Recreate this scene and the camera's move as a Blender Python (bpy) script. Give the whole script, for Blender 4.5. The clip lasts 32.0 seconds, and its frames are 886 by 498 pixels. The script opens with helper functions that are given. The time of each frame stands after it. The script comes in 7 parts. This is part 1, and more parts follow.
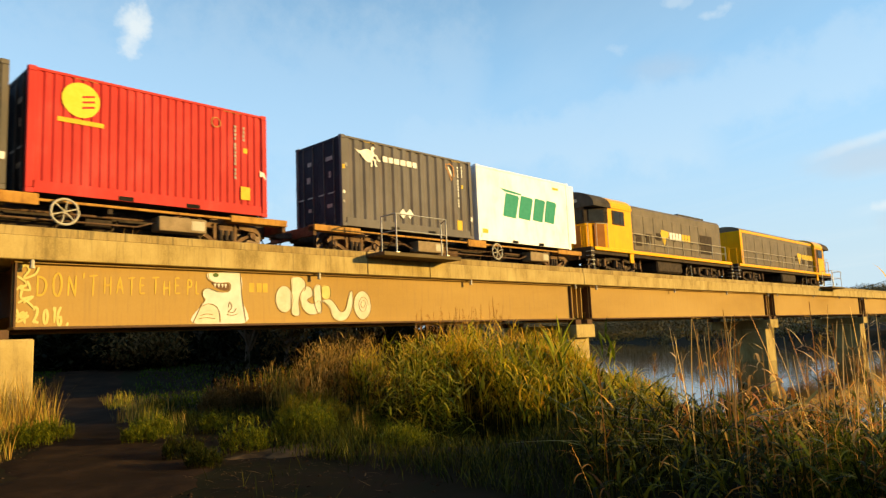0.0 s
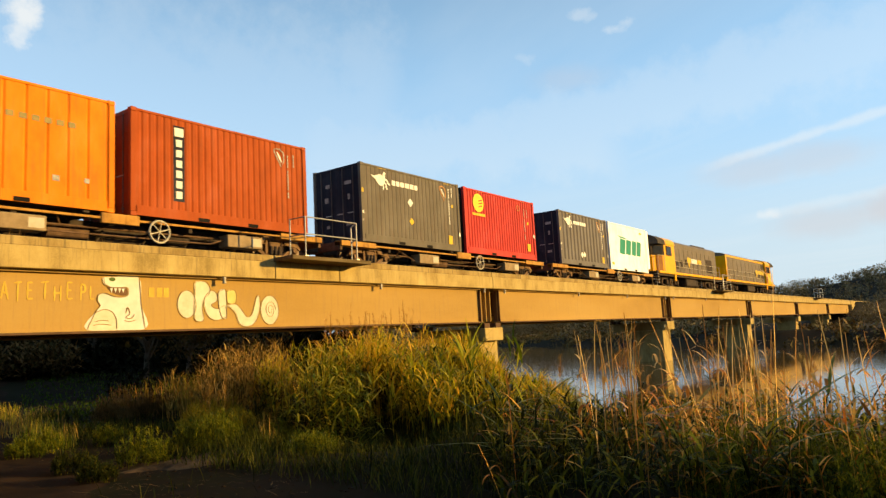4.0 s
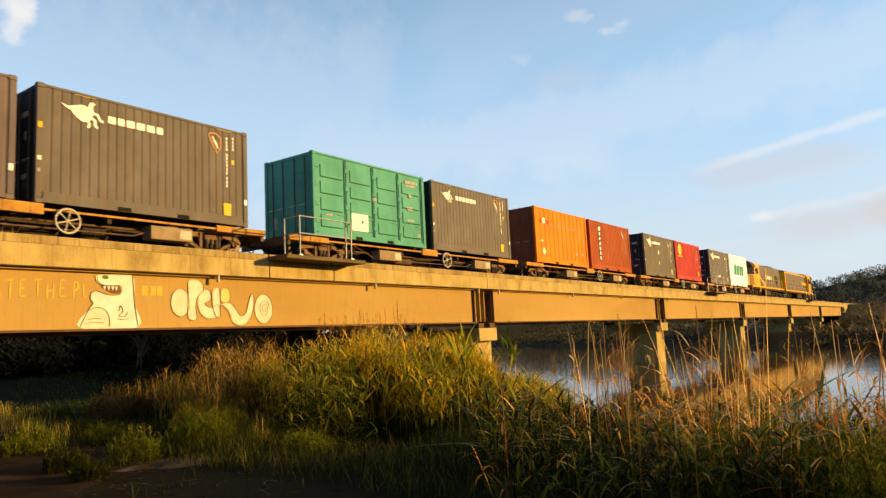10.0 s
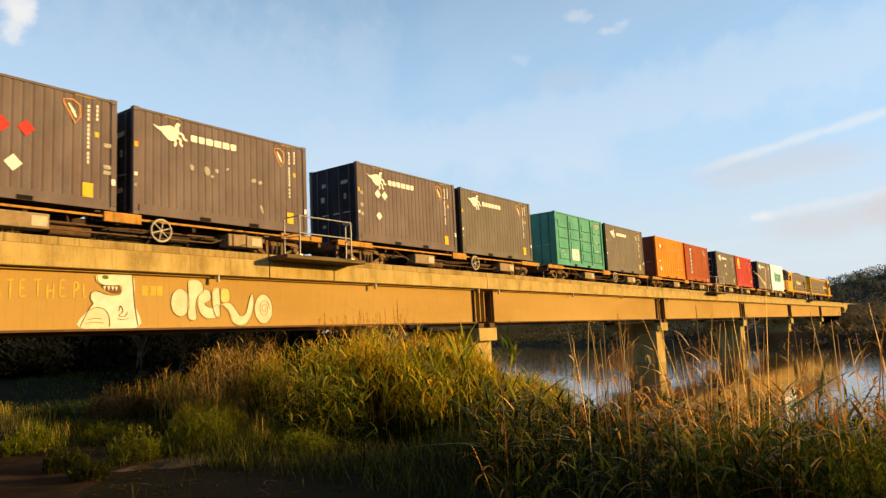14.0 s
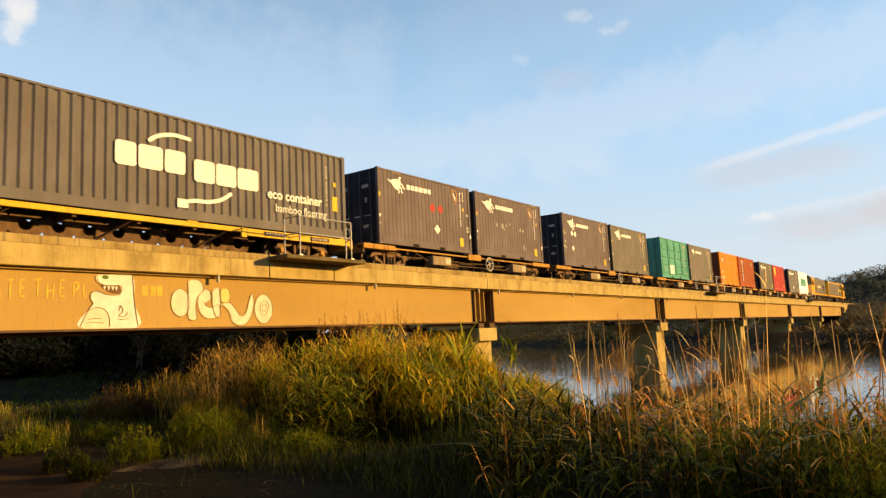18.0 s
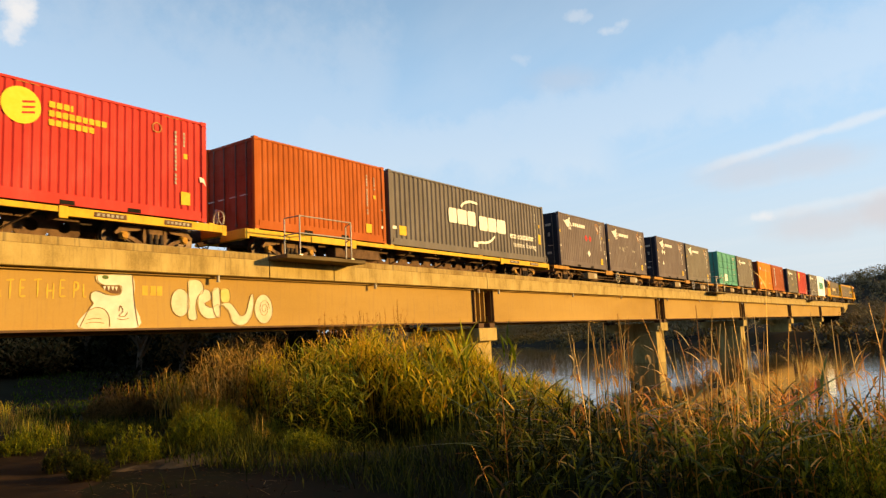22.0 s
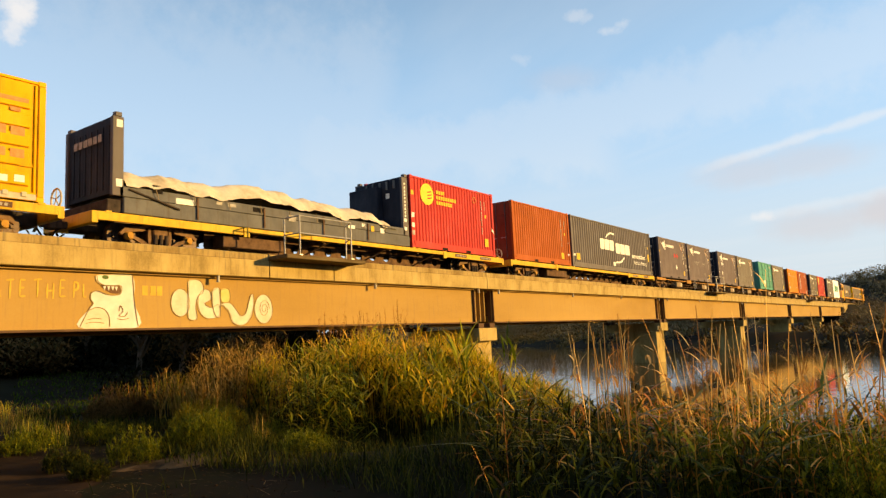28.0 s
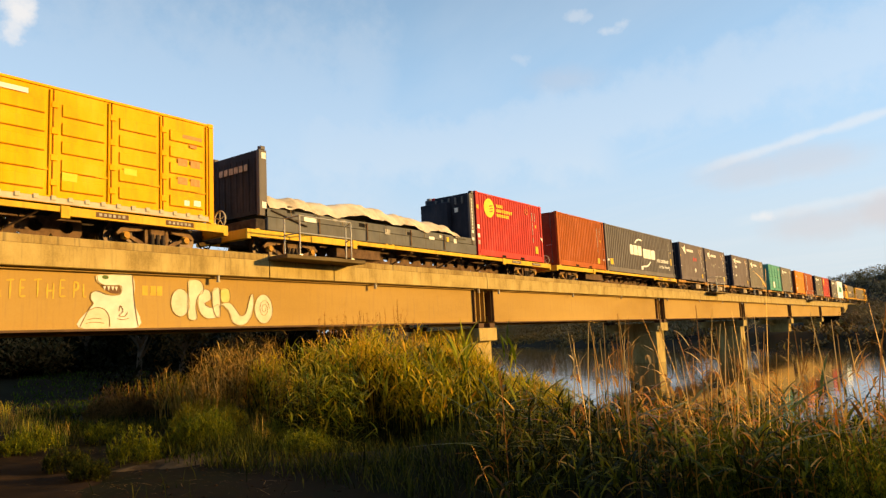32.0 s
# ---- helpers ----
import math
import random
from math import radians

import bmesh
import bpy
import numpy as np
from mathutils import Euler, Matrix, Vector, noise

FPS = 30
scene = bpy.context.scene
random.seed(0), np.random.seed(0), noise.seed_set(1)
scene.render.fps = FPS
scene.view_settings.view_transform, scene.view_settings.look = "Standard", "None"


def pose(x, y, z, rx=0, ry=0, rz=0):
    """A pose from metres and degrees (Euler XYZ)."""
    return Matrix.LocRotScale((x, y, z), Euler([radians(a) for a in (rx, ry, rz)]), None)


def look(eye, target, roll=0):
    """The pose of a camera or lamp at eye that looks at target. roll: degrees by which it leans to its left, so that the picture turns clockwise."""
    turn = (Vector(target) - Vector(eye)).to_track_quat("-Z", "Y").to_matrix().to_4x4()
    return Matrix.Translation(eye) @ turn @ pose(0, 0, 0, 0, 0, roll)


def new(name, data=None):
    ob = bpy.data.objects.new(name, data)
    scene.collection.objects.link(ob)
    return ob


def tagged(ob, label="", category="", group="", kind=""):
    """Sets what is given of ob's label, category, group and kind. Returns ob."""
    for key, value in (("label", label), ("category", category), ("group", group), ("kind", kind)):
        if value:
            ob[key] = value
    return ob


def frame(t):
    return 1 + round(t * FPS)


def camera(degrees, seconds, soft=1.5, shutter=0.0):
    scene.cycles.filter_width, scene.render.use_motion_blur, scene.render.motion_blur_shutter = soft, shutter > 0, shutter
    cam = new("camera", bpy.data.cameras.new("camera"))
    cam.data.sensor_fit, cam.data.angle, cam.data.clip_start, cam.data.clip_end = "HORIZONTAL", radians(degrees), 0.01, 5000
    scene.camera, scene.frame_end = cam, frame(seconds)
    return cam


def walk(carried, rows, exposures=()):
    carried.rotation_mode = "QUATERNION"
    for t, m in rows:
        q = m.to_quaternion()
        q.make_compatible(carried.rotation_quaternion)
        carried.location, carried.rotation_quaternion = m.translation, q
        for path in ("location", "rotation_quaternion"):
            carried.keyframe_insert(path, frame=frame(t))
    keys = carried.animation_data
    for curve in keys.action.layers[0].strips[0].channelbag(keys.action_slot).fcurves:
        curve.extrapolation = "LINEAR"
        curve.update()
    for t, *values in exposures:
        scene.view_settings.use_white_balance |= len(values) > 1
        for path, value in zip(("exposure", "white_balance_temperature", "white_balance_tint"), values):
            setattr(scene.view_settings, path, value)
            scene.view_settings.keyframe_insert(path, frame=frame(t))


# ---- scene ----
# Positions: x runs along the bridge in the train's direction, y across it away from the eye, z up.
EYE = (0.0, 0.0, 1.6)
FACE = 16.98            # near side of the containers
TRACK = FACE + 1.219    # centre line of the track
RAIL = 4.2              # top of the rails
DECK = RAIL + 0.97      # underside of the containers


def aim(heading, rise, roll):
    h, r = radians(heading), radians(rise)
    way = Vector((math.sin(h) * math.cos(r), math.cos(h) * math.cos(r), math.sin(r)))
    return look(EYE, Vector(EYE) + way * 10, roll)


cam = camera(63.92, 32.0, soft=1.35, shutter=0.3)
walk(cam, [(0.0, aim(46.32, 7.22, -2.45)), (0.5, aim(46.24, 7.24, -2.52)), (1.0, aim(46.19, 7.23, -2.59)),
           (2.0, aim(46.12, 7.24, -2.60)), (2.5, aim(46.20, 7.30, -2.61)), (2.8, aim(46.65, 7.29, -2.80)), (3.0, aim(47.36, 7.27, -3.01)),
           (3.5, aim(51.19, 7.27, -3.21)), (4.0, aim(53.60, 7.20, -3.10)), (4.5, aim(54.22, 7.13, -2.95)),
           (5.0, aim(54.32, 7.10, -2.90)), (5.5, aim(54.26, 7.10, -2.88)), (6.0, aim(54.16, 7.12, -2.78)), (7.0, aim(54.10, 7.18, -2.77)),
           (8.0, aim(54.05, 7.18, -2.77)), (9.0, aim(54.04, 7.18, -2.77)), (32.0, aim(54.04, 7.18, -2.77))],
     exposures=[(0.0, 0.97, 6550, 4), (2.6, 0.97, 6550, 4), (5.5, 0.97, 7200, 13), (32.0, 0.97, 7300, 14)])

# ---- light ----
SUN_RISE, SUN_TURN = 10.5, 36.0   # degrees above the horizon; degrees from the bridge's normal towards its far end
sun_way = Vector((math.sin(radians(SUN_TURN)) * math.cos(radians(SUN_RISE)), -math.cos(radians(SUN_TURN)) * math.cos(radians(SUN_RISE)), math.sin(radians(SUN_RISE))))
sun = new("sun", bpy.data.lights.new("sun", "SUN"))
sun.data.energy, sun.data.angle, sun.data.color = 4.4, radians(0.6), (1.0, 0.65, 0.21)
sun.matrix_world = look(sun_way * 100, (0, 0, 0))

world = bpy.data.worlds.new("sky")
scene.world = world
world.use_nodes = True
wt = world.node_tree
wt.nodes.clear()


def wnode(kind, **values):
    n = wt.nodes.new(kind)
    for k, v in values.items():
        n.inputs[k].default_value = v
    return n


w_out, w_bg = wnode("ShaderNodeOutputWorld"), wnode("ShaderNodeBackground", Strength=0.116)
w_sky = wnode("ShaderNodeTexSky")
w_sky.sky_type, w_sky.sun_disc = "NISHITA", False
w_sky.sun_elevation, w_sky.sun_rotation = radians(SUN_RISE), radians(180 - SUN_TURN)
w_sky.air_density, w_sky.dust_density, w_sky.ozone_density = 1.0, 0.6, 1.6
w_co = wnode("ShaderNodeTexCoord")


def cloud_layer(scale, along, across, low, high, turn, seed):
    """Streaks on a high flat layer: the direction is carried onto a level plane, turned and stretched."""
    m = wnode("ShaderNodeMapping")
    m.vector_type = "TEXTURE"
    m.inputs["Scale"].default_value = (1 / along, 1 / across, 1)
    m.inputs["Rotation"].default_value = (0, 0, radians(turn))
    m.inputs["Location"].default_value = (seed, seed * 0.7, seed * 0.3)
    n = wnode("ShaderNodeTexNoise", Scale=scale, Detail=7.0, Roughness=0.58, Distortion=0.5)
    r = wnode("ShaderNodeMapRange")
    r.interpolation_type = "SMOOTHSTEP"
    r.inputs["From Min"].default_value, r.inputs["From Max"].default_value = low, high
    wt.links.new(w_plane, m.inputs["Vector"])
    wt.links.new(m.outputs["Vector"], n.inputs["Vector"])
    wt.links.new(n.outputs["Fac"], r.inputs["Value"])
    return r.outputs["Result"]


def wmath(op, a, b):
    n = wnode("ShaderNodeMath")
    n.operation = op
    for i, v in enumerate((a, b)):
        if isinstance(v, (int, float)):
            n.inputs[i].default_value = v
        else:
            wt.links.new(v, n.inputs[i])
    return n.outputs[0]


def way_of(azimuth, rise):
    a, e = radians(azimuth), radians(rise)
    return (math.sin(a) * math.cos(e), math.cos(a) * math.cos(e), math.sin(e))


def cloud_puff(azimuth, rise, width, soft, flat=1.0):
    """A small cloud: a soft round patch about one direction, torn by noise."""
    d = wnode("ShaderNodeVectorMath")
    d.operation = "DISTANCE"
    way = way_of(azimuth, rise)
    d.inputs[1].default_value = (way[0], way[1], way[2] * flat)
    fl = wnode("ShaderNodeVectorMath")
    fl.operation = "MULTIPLY"
    fl.inputs[1].default_value = (1, 1, flat)
    wt.links.new(w_co.outputs["Generated"], fl.inputs[0])
    n = wnode("ShaderNodeTexNoise", Scale=34.0, Detail=6.0, Roughness=0.6)
    wt.links.new(w_co.outputs["Generated"], n.inputs["Vector"])
    wt.links.new(fl.outputs["Vector"], d.inputs[0])
    reach = wmath("ADD", d.outputs["Value"], wmath("MULTIPLY", wmath("SUBTRACT", n.outputs["Fac"], 0.5), 0.05))
    r = wnode("ShaderNodeMapRange")
    r.interpolation_type = "SMOOTHSTEP"
    r.inputs["From Min"].default_value, r.inputs["From Max"].default_value = width, soft
    r.inputs["To Min"].default_value, r.inputs["To Max"].default_value = 1.0, 0.0
    wt.links.new(reach, r.inputs["Value"])
    return r.outputs["Result"]


w_sep = wnode("ShaderNodeSeparateXYZ")
wt.links.new(w_co.outputs["Generated"], w_sep.inputs[0])
rise_of = wmath("MAXIMUM", w_sep.outputs["Z"], 0.06)
w_com = wnode("ShaderNodeCombineXYZ")
wt.links.new(wmath("DIVIDE", w_sep.outputs["X"], rise_of), w_com.inputs["X"])
wt.links.new(wmath("DIVIDE", w_sep.outputs["Y"], rise_of), w_com.inputs["Y"])
w_plane = w_com.outputs["Vector"]
low_sky = wnode("ShaderNodeMapRange")
low_sky.interpolation_type = "SMOOTHSTEP"
low_sky.inputs["From Min"].default_value, low_sky.inputs["From Max"].default_value = 0.75, 0.0
wt.links.new(w_sep.outputs["Z"], low_sky.inputs["Value"])
near_horizon = wnode("ShaderNodeMapRange")
near_horizon.interpolation_type = "SMOOTHSTEP"
near_horizon.inputs["From Min"].default_value, near_horizon.inputs["From Max"].default_value = 0.38, 0.05
wt.links.new(w_sep.outputs["Z"], near_horizon.inputs["Value"])


def wmix(a, b, f):
    n = wnode("ShaderNodeMix")
    n.data_type = "RGBA"
    for key, v in (("A", a), ("B", b), ("Factor", f)):
        if isinstance(v, tuple):
            n.inputs[key].default_value = (*v, 1)
        else:
            wt.links.new(v, n.inputs[key])
    return n.outputs["Result"]


def cloud_band(start, end, width, soft, fade=0.08):
    """A long thin cloud between two directions: a torn strip along their great circle."""
    p, q = Vector(way_of(*start)), Vector(way_of(*end))
    n = p.cross(q).normalized()
    mid, half = (p + q).normalized(), (p - q).length / 2

    def along(v):
        d = wnode("ShaderNodeVectorMath")
        d.operation = "DOT_PRODUCT"
        d.inputs[1].default_value = v
        wt.links.new(w_co.outputs["Generated"], d.inputs[0])
        return d.outputs["Value"]

    nz = wnode("ShaderNodeTexNoise", Scale=22.0, Detail=7.0, Roughness=0.62)
    wt.links.new(w_co.outputs["Generated"], nz.inputs["Vector"])
    torn = wmath("MULTIPLY", wmath("SUBTRACT", nz.outputs["Fac"], 0.5), soft * 1.6)
    off = wmath("ADD", wmath("ABSOLUTE", along(n), 0.0), torn)
    reach = wmath("ABSOLUTE", along((q - p).normalized()), 0.0)

    def falling(v, lo, hi):
        r = wnode("ShaderNodeMapRange")
        r.interpolation_type = "SMOOTHSTEP"
        r.inputs["From Min"].default_value, r.inputs["From Max"].default_value = lo, hi
        r.inputs["To Min"].default_value, r.inputs["To Max"].default_value = 1.0, 0.0
        wt.links.new(v, r.inputs["Value"])
        return r.outputs["Result"]

    front = wnode("ShaderNodeMath")
    front.operation = "GREATER_THAN"
    front.inputs[1].default_value = 0.0
    wt.links.new(along(mid), front.inputs[0])
    return wmath("MULTIPLY", wmath("MULTIPLY", falling(off, width, width + soft), falling(reach, half, half + fade)), front.outputs[0])


veil_colour = wmix((1.68, 3.40, 5.50), (2.72, 3.42, 4.12), near_horizon.outputs["Result"])
sky = wmix(w_sky.outputs["Color"], veil_colour, wmath("MULTIPLY", low_sky.outputs["Result"], 0.95))
veil = cloud_layer(0.50, 0.40, 1.0, 0.42, 0.78, 61, 3.1)
streak = cloud_layer(0.9, 0.20, 1.5, 0.50, 0.80, 63, 5.3)
cover = wmath("MAXIMUM", wmath("MULTIPLY", veil, 0.17), wmath("MULTIPLY", streak, 0.12))
# thin high streaks rising to the right over the river
for start, end, width, soft, much in (((90.0, 14.3), (77.5, 12.3), 0.0005, 0.009, 0.40), ((92.0, 18.6), (58.0, 15.4), 0.012, 0.07, 0.24), ((12.0, 19.0), (48.0, 17.5), 0.04, 0.16, 0.19), ((66.0, 14.6), (44.0, 15.6), 0.015, 0.06, 0.24), ((88.0, 8.6), (80.0, 7.9), 0.001, 0.009, 0.25)):
    cover = wmath("MAXIMUM", cover, wmath("MULTIPLY", cloud_band(start, end, width, soft), much))
# small torn clouds
for azimuth, rise, width, soft, flat, much in ((22.5, 23.6, 0.002, 0.028, 0.8, 0.85), (22.1, 22.6, 0.002, 0.024, 0.8, 0.7), (65.9, 24.3, 0.001, 0.026, 2.4, 0.34), (66.9, 24.1, 0.001, 0.022, 2.4, 0.28), (68.7, 23.0, 0.001, 0.026, 2.4, 0.4), (69.6, 23.3, 0.001, 0.022, 2.0, 0.34), (61.5, 21.6, 0.001, 0.020, 1.6, 0.25), (78.6, 7.8, 0.002, 0.022, 2.6, 0.6), (30.0, 10.8, 0.01, 0.05, 1.6, 0.5)):
    cover = wmath("MAXIMUM", cover, wmath("MULTIPLY", cloud_puff(azimuth, rise, width, width + soft, flat), much))
sky = wmix(sky, (4.0, 4.15, 4.3), cover)
# a low bank of pinkish-grey cloud over the river
bank = 0.0
for azimuth, rise, width, much in ((78.0, 11.2, 0.02, 0.36), (82.0, 11.4, 0.02, 0.34), (87.5, 7.2, 0.03, 0.6), (82.5, 6.8, 0.02, 0.42), (64.8, 19.8, 0.005, 0.22)):
    bank = wmath("MAXIMUM", bank, wmath("MULTIPLY", cloud_puff(azimuth, rise, width, width + 0.075, 3.2), much))
wt.links.new(wmix(sky, (2.95, 2.80, 2.95), bank), w_bg.inputs["Color"])
wt.links.new(w_bg.outputs["Background"], w_out.inputs["Surface"])


# ---- materials ----
def surface(name, tones, scale=3.0, rough=0.6, metal=0.0, bump=0.1, grain=60.0, stretch=(1, 1, 1), streaks=None, spread=0.0, spec=0.06):
    """tones: two or three colours mixed by noise. streaks: (colour, amount) of dirt running down. spread: brightness varied from object to object."""
    m = bpy.data.materials.new(name)
    m.use_nodes = True
    nt = m.node_tree
    b = nt.nodes["Principled BSDF"]
    b.inputs["Roughness"].default_value, b.inputs["Metallic"].default_value = rough, metal
    b.inputs["Specular IOR Level"].default_value = spec
    co = nt.nodes.new("ShaderNodeTexCoord")

    def noise_at(s, detail, st):
        mp, nz = nt.nodes.new("ShaderNodeMapping"), nt.nodes.new("ShaderNodeTexNoise")
        mp.inputs["Scale"].default_value = st
        nz.inputs["Scale"].default_value, nz.inputs["Detail"].default_value, nz.inputs["Roughness"].default_value = s, detail, 0.62
        nt.links.new(co.outputs["Object"], mp.inputs["Vector"])
        nt.links.new(mp.outputs["Vector"], nz.inputs["Vector"])
        return nz.outputs["Fac"]

    coarse, fine = noise_at(scale, 6, stretch), noise_at(grain, 3, (1, 1, 1))
    add = nt.nodes.new("ShaderNodeMath")
    add.operation = "MULTIPLY_ADD"
    nt.links.new(fine, add.inputs[0])
    add.inputs[1].default_value = 0.22
    nt.links.new(coarse, add.inputs[2])
    ramp = nt.nodes.new("ShaderNodeValToRGB")
    while len(ramp.color_ramp.elements) < len(tones):
        ramp.color_ramp.elements.new(0.5)
    for i, (e, c) in enumerate(zip(ramp.color_ramp.elements, tones)):
        e.position = 0.42 + 0.36 * i / max(1, len(tones) - 1)
        e.color = (*c, 1)
    nt.links.new(add.outputs[0], ramp.inputs["Fac"])
    colour = ramp.outputs["Color"]

    def mix(a, b_, f, blend="MIX"):
        n = nt.nodes.new("ShaderNodeMix")
        n.data_type, n.blend_type = "RGBA", blend
        for key, v in (("A", a), ("B", b_), ("Factor", f)):
            if isinstance(v, tuple):
                n.inputs[key].default_value = (*v, 1)
            elif isinstance(v, float):
                n.inputs[key].default_value = v
            else:
                nt.links.new(v, n.inputs[key])
        return n.outputs["Result"]

    if streaks:
        s = noise_at(5.0, 5, (2.2, 2.2, 0.16))
        r = nt.nodes.new("ShaderNodeMapRange")
        r.inputs["From Min"].default_value, r.inputs["From Max"].default_value = 0.52, 0.74
        r.inputs["To Max"].default_value = streaks[1]
        nt.links.new(s, r.inputs["Value"])
        colour = mix(colour, streaks[0], r.outputs["Result"])
    if spread:
        info = nt.nodes.new("ShaderNodeObjectInfo")
        r = nt.nodes.new("ShaderNodeMapRange")
        r.inputs["To Min"].default_value, r.inputs["To Max"].default_value = 1 - spread, 1 + spread
        nt.links.new(info.outputs["Random"], r.inputs["Value"])
        v = nt.nodes.new("ShaderNodeHueSaturation")
        nt.links.new(r.outputs["Result"], v.inputs["Value"])
        nt.links.new(colour, v.inputs["Color"])
        colour = v.outputs["Color"]
    nt.links.new(colour, b.inputs["Base Color"])
    if bump:
        bp = nt.nodes.new("ShaderNodeBump")
        bp.inputs["Strength"].default_value, bp.inputs["Distance"].default_value = bump, 0.02
        nt.links.new(add.outputs[0], bp.inputs["Height"])
        nt.links.new(bp.outputs["Normal"], b.inputs["Normal"])
    return m


def foliage(name, tones, rough=0.6, through_light=0.35, spec=0.08):
    """Leaves and blades: each island takes its own tone."""
    m = bpy.data.materials.new(name)
    m.use_nodes = True
    nt = m.node_tree
    b = nt.nodes["Principled BSDF"]
    b.inputs["Roughness"].default_value = rough
    b.inputs["Specular IOR Level"].default_value = spec
    geo, ramp = nt.nodes.new("ShaderNodeNewGeometry"), nt.nodes.new("ShaderNodeValToRGB")
    while len(ramp.color_ramp.elements) < len(tones):
        ramp.color_ramp.elements.new(0.5)
    for i, (e, c) in enumerate(zip(ramp.color_ramp.elements, tones)):
        e.position, e.color = i / len(tones), (*c, 1)
    ramp.color_ramp.interpolation = "CONSTANT"
    nt.links.new(geo.outputs["Random Per Island"], ramp.inputs["Fac"])
    nt.links.new(ramp.outputs["Color"], b.inputs["Base Color"])
    if through_light:
        t, mx = nt.nodes.new("ShaderNodeBsdfTranslucent"), nt.nodes.new("ShaderNodeMixShader")
        nt.links.new(ramp.outputs["Color"], t.inputs["Color"])
        mx.inputs["Fac"].default_value = through_light
        nt.links.new(b.outputs["BSDF"], mx.inputs[1])
        nt.links.new(t.outputs["BSDF"], mx.inputs[2])
        nt.links.new(mx.outputs["Shader"], nt.nodes["Material Output"].inputs["Surface"])
    return m


def paint(name, c, rust=0.35, rough=0.5, spec=0.12):
    """Weathered container paint with chalky fading and rust runs."""
    d = tuple(v * 0.78 for v in c)
    f = tuple(min(1, v * 1.08 + 0.015) for v in c)
    return surface(name, [d, c, f], 1.3, rough + 0.2, 0.0, 0.05, 40, (1, 1, 0.5), ((0.16, 0.075, 0.035), rust), spec=spec)


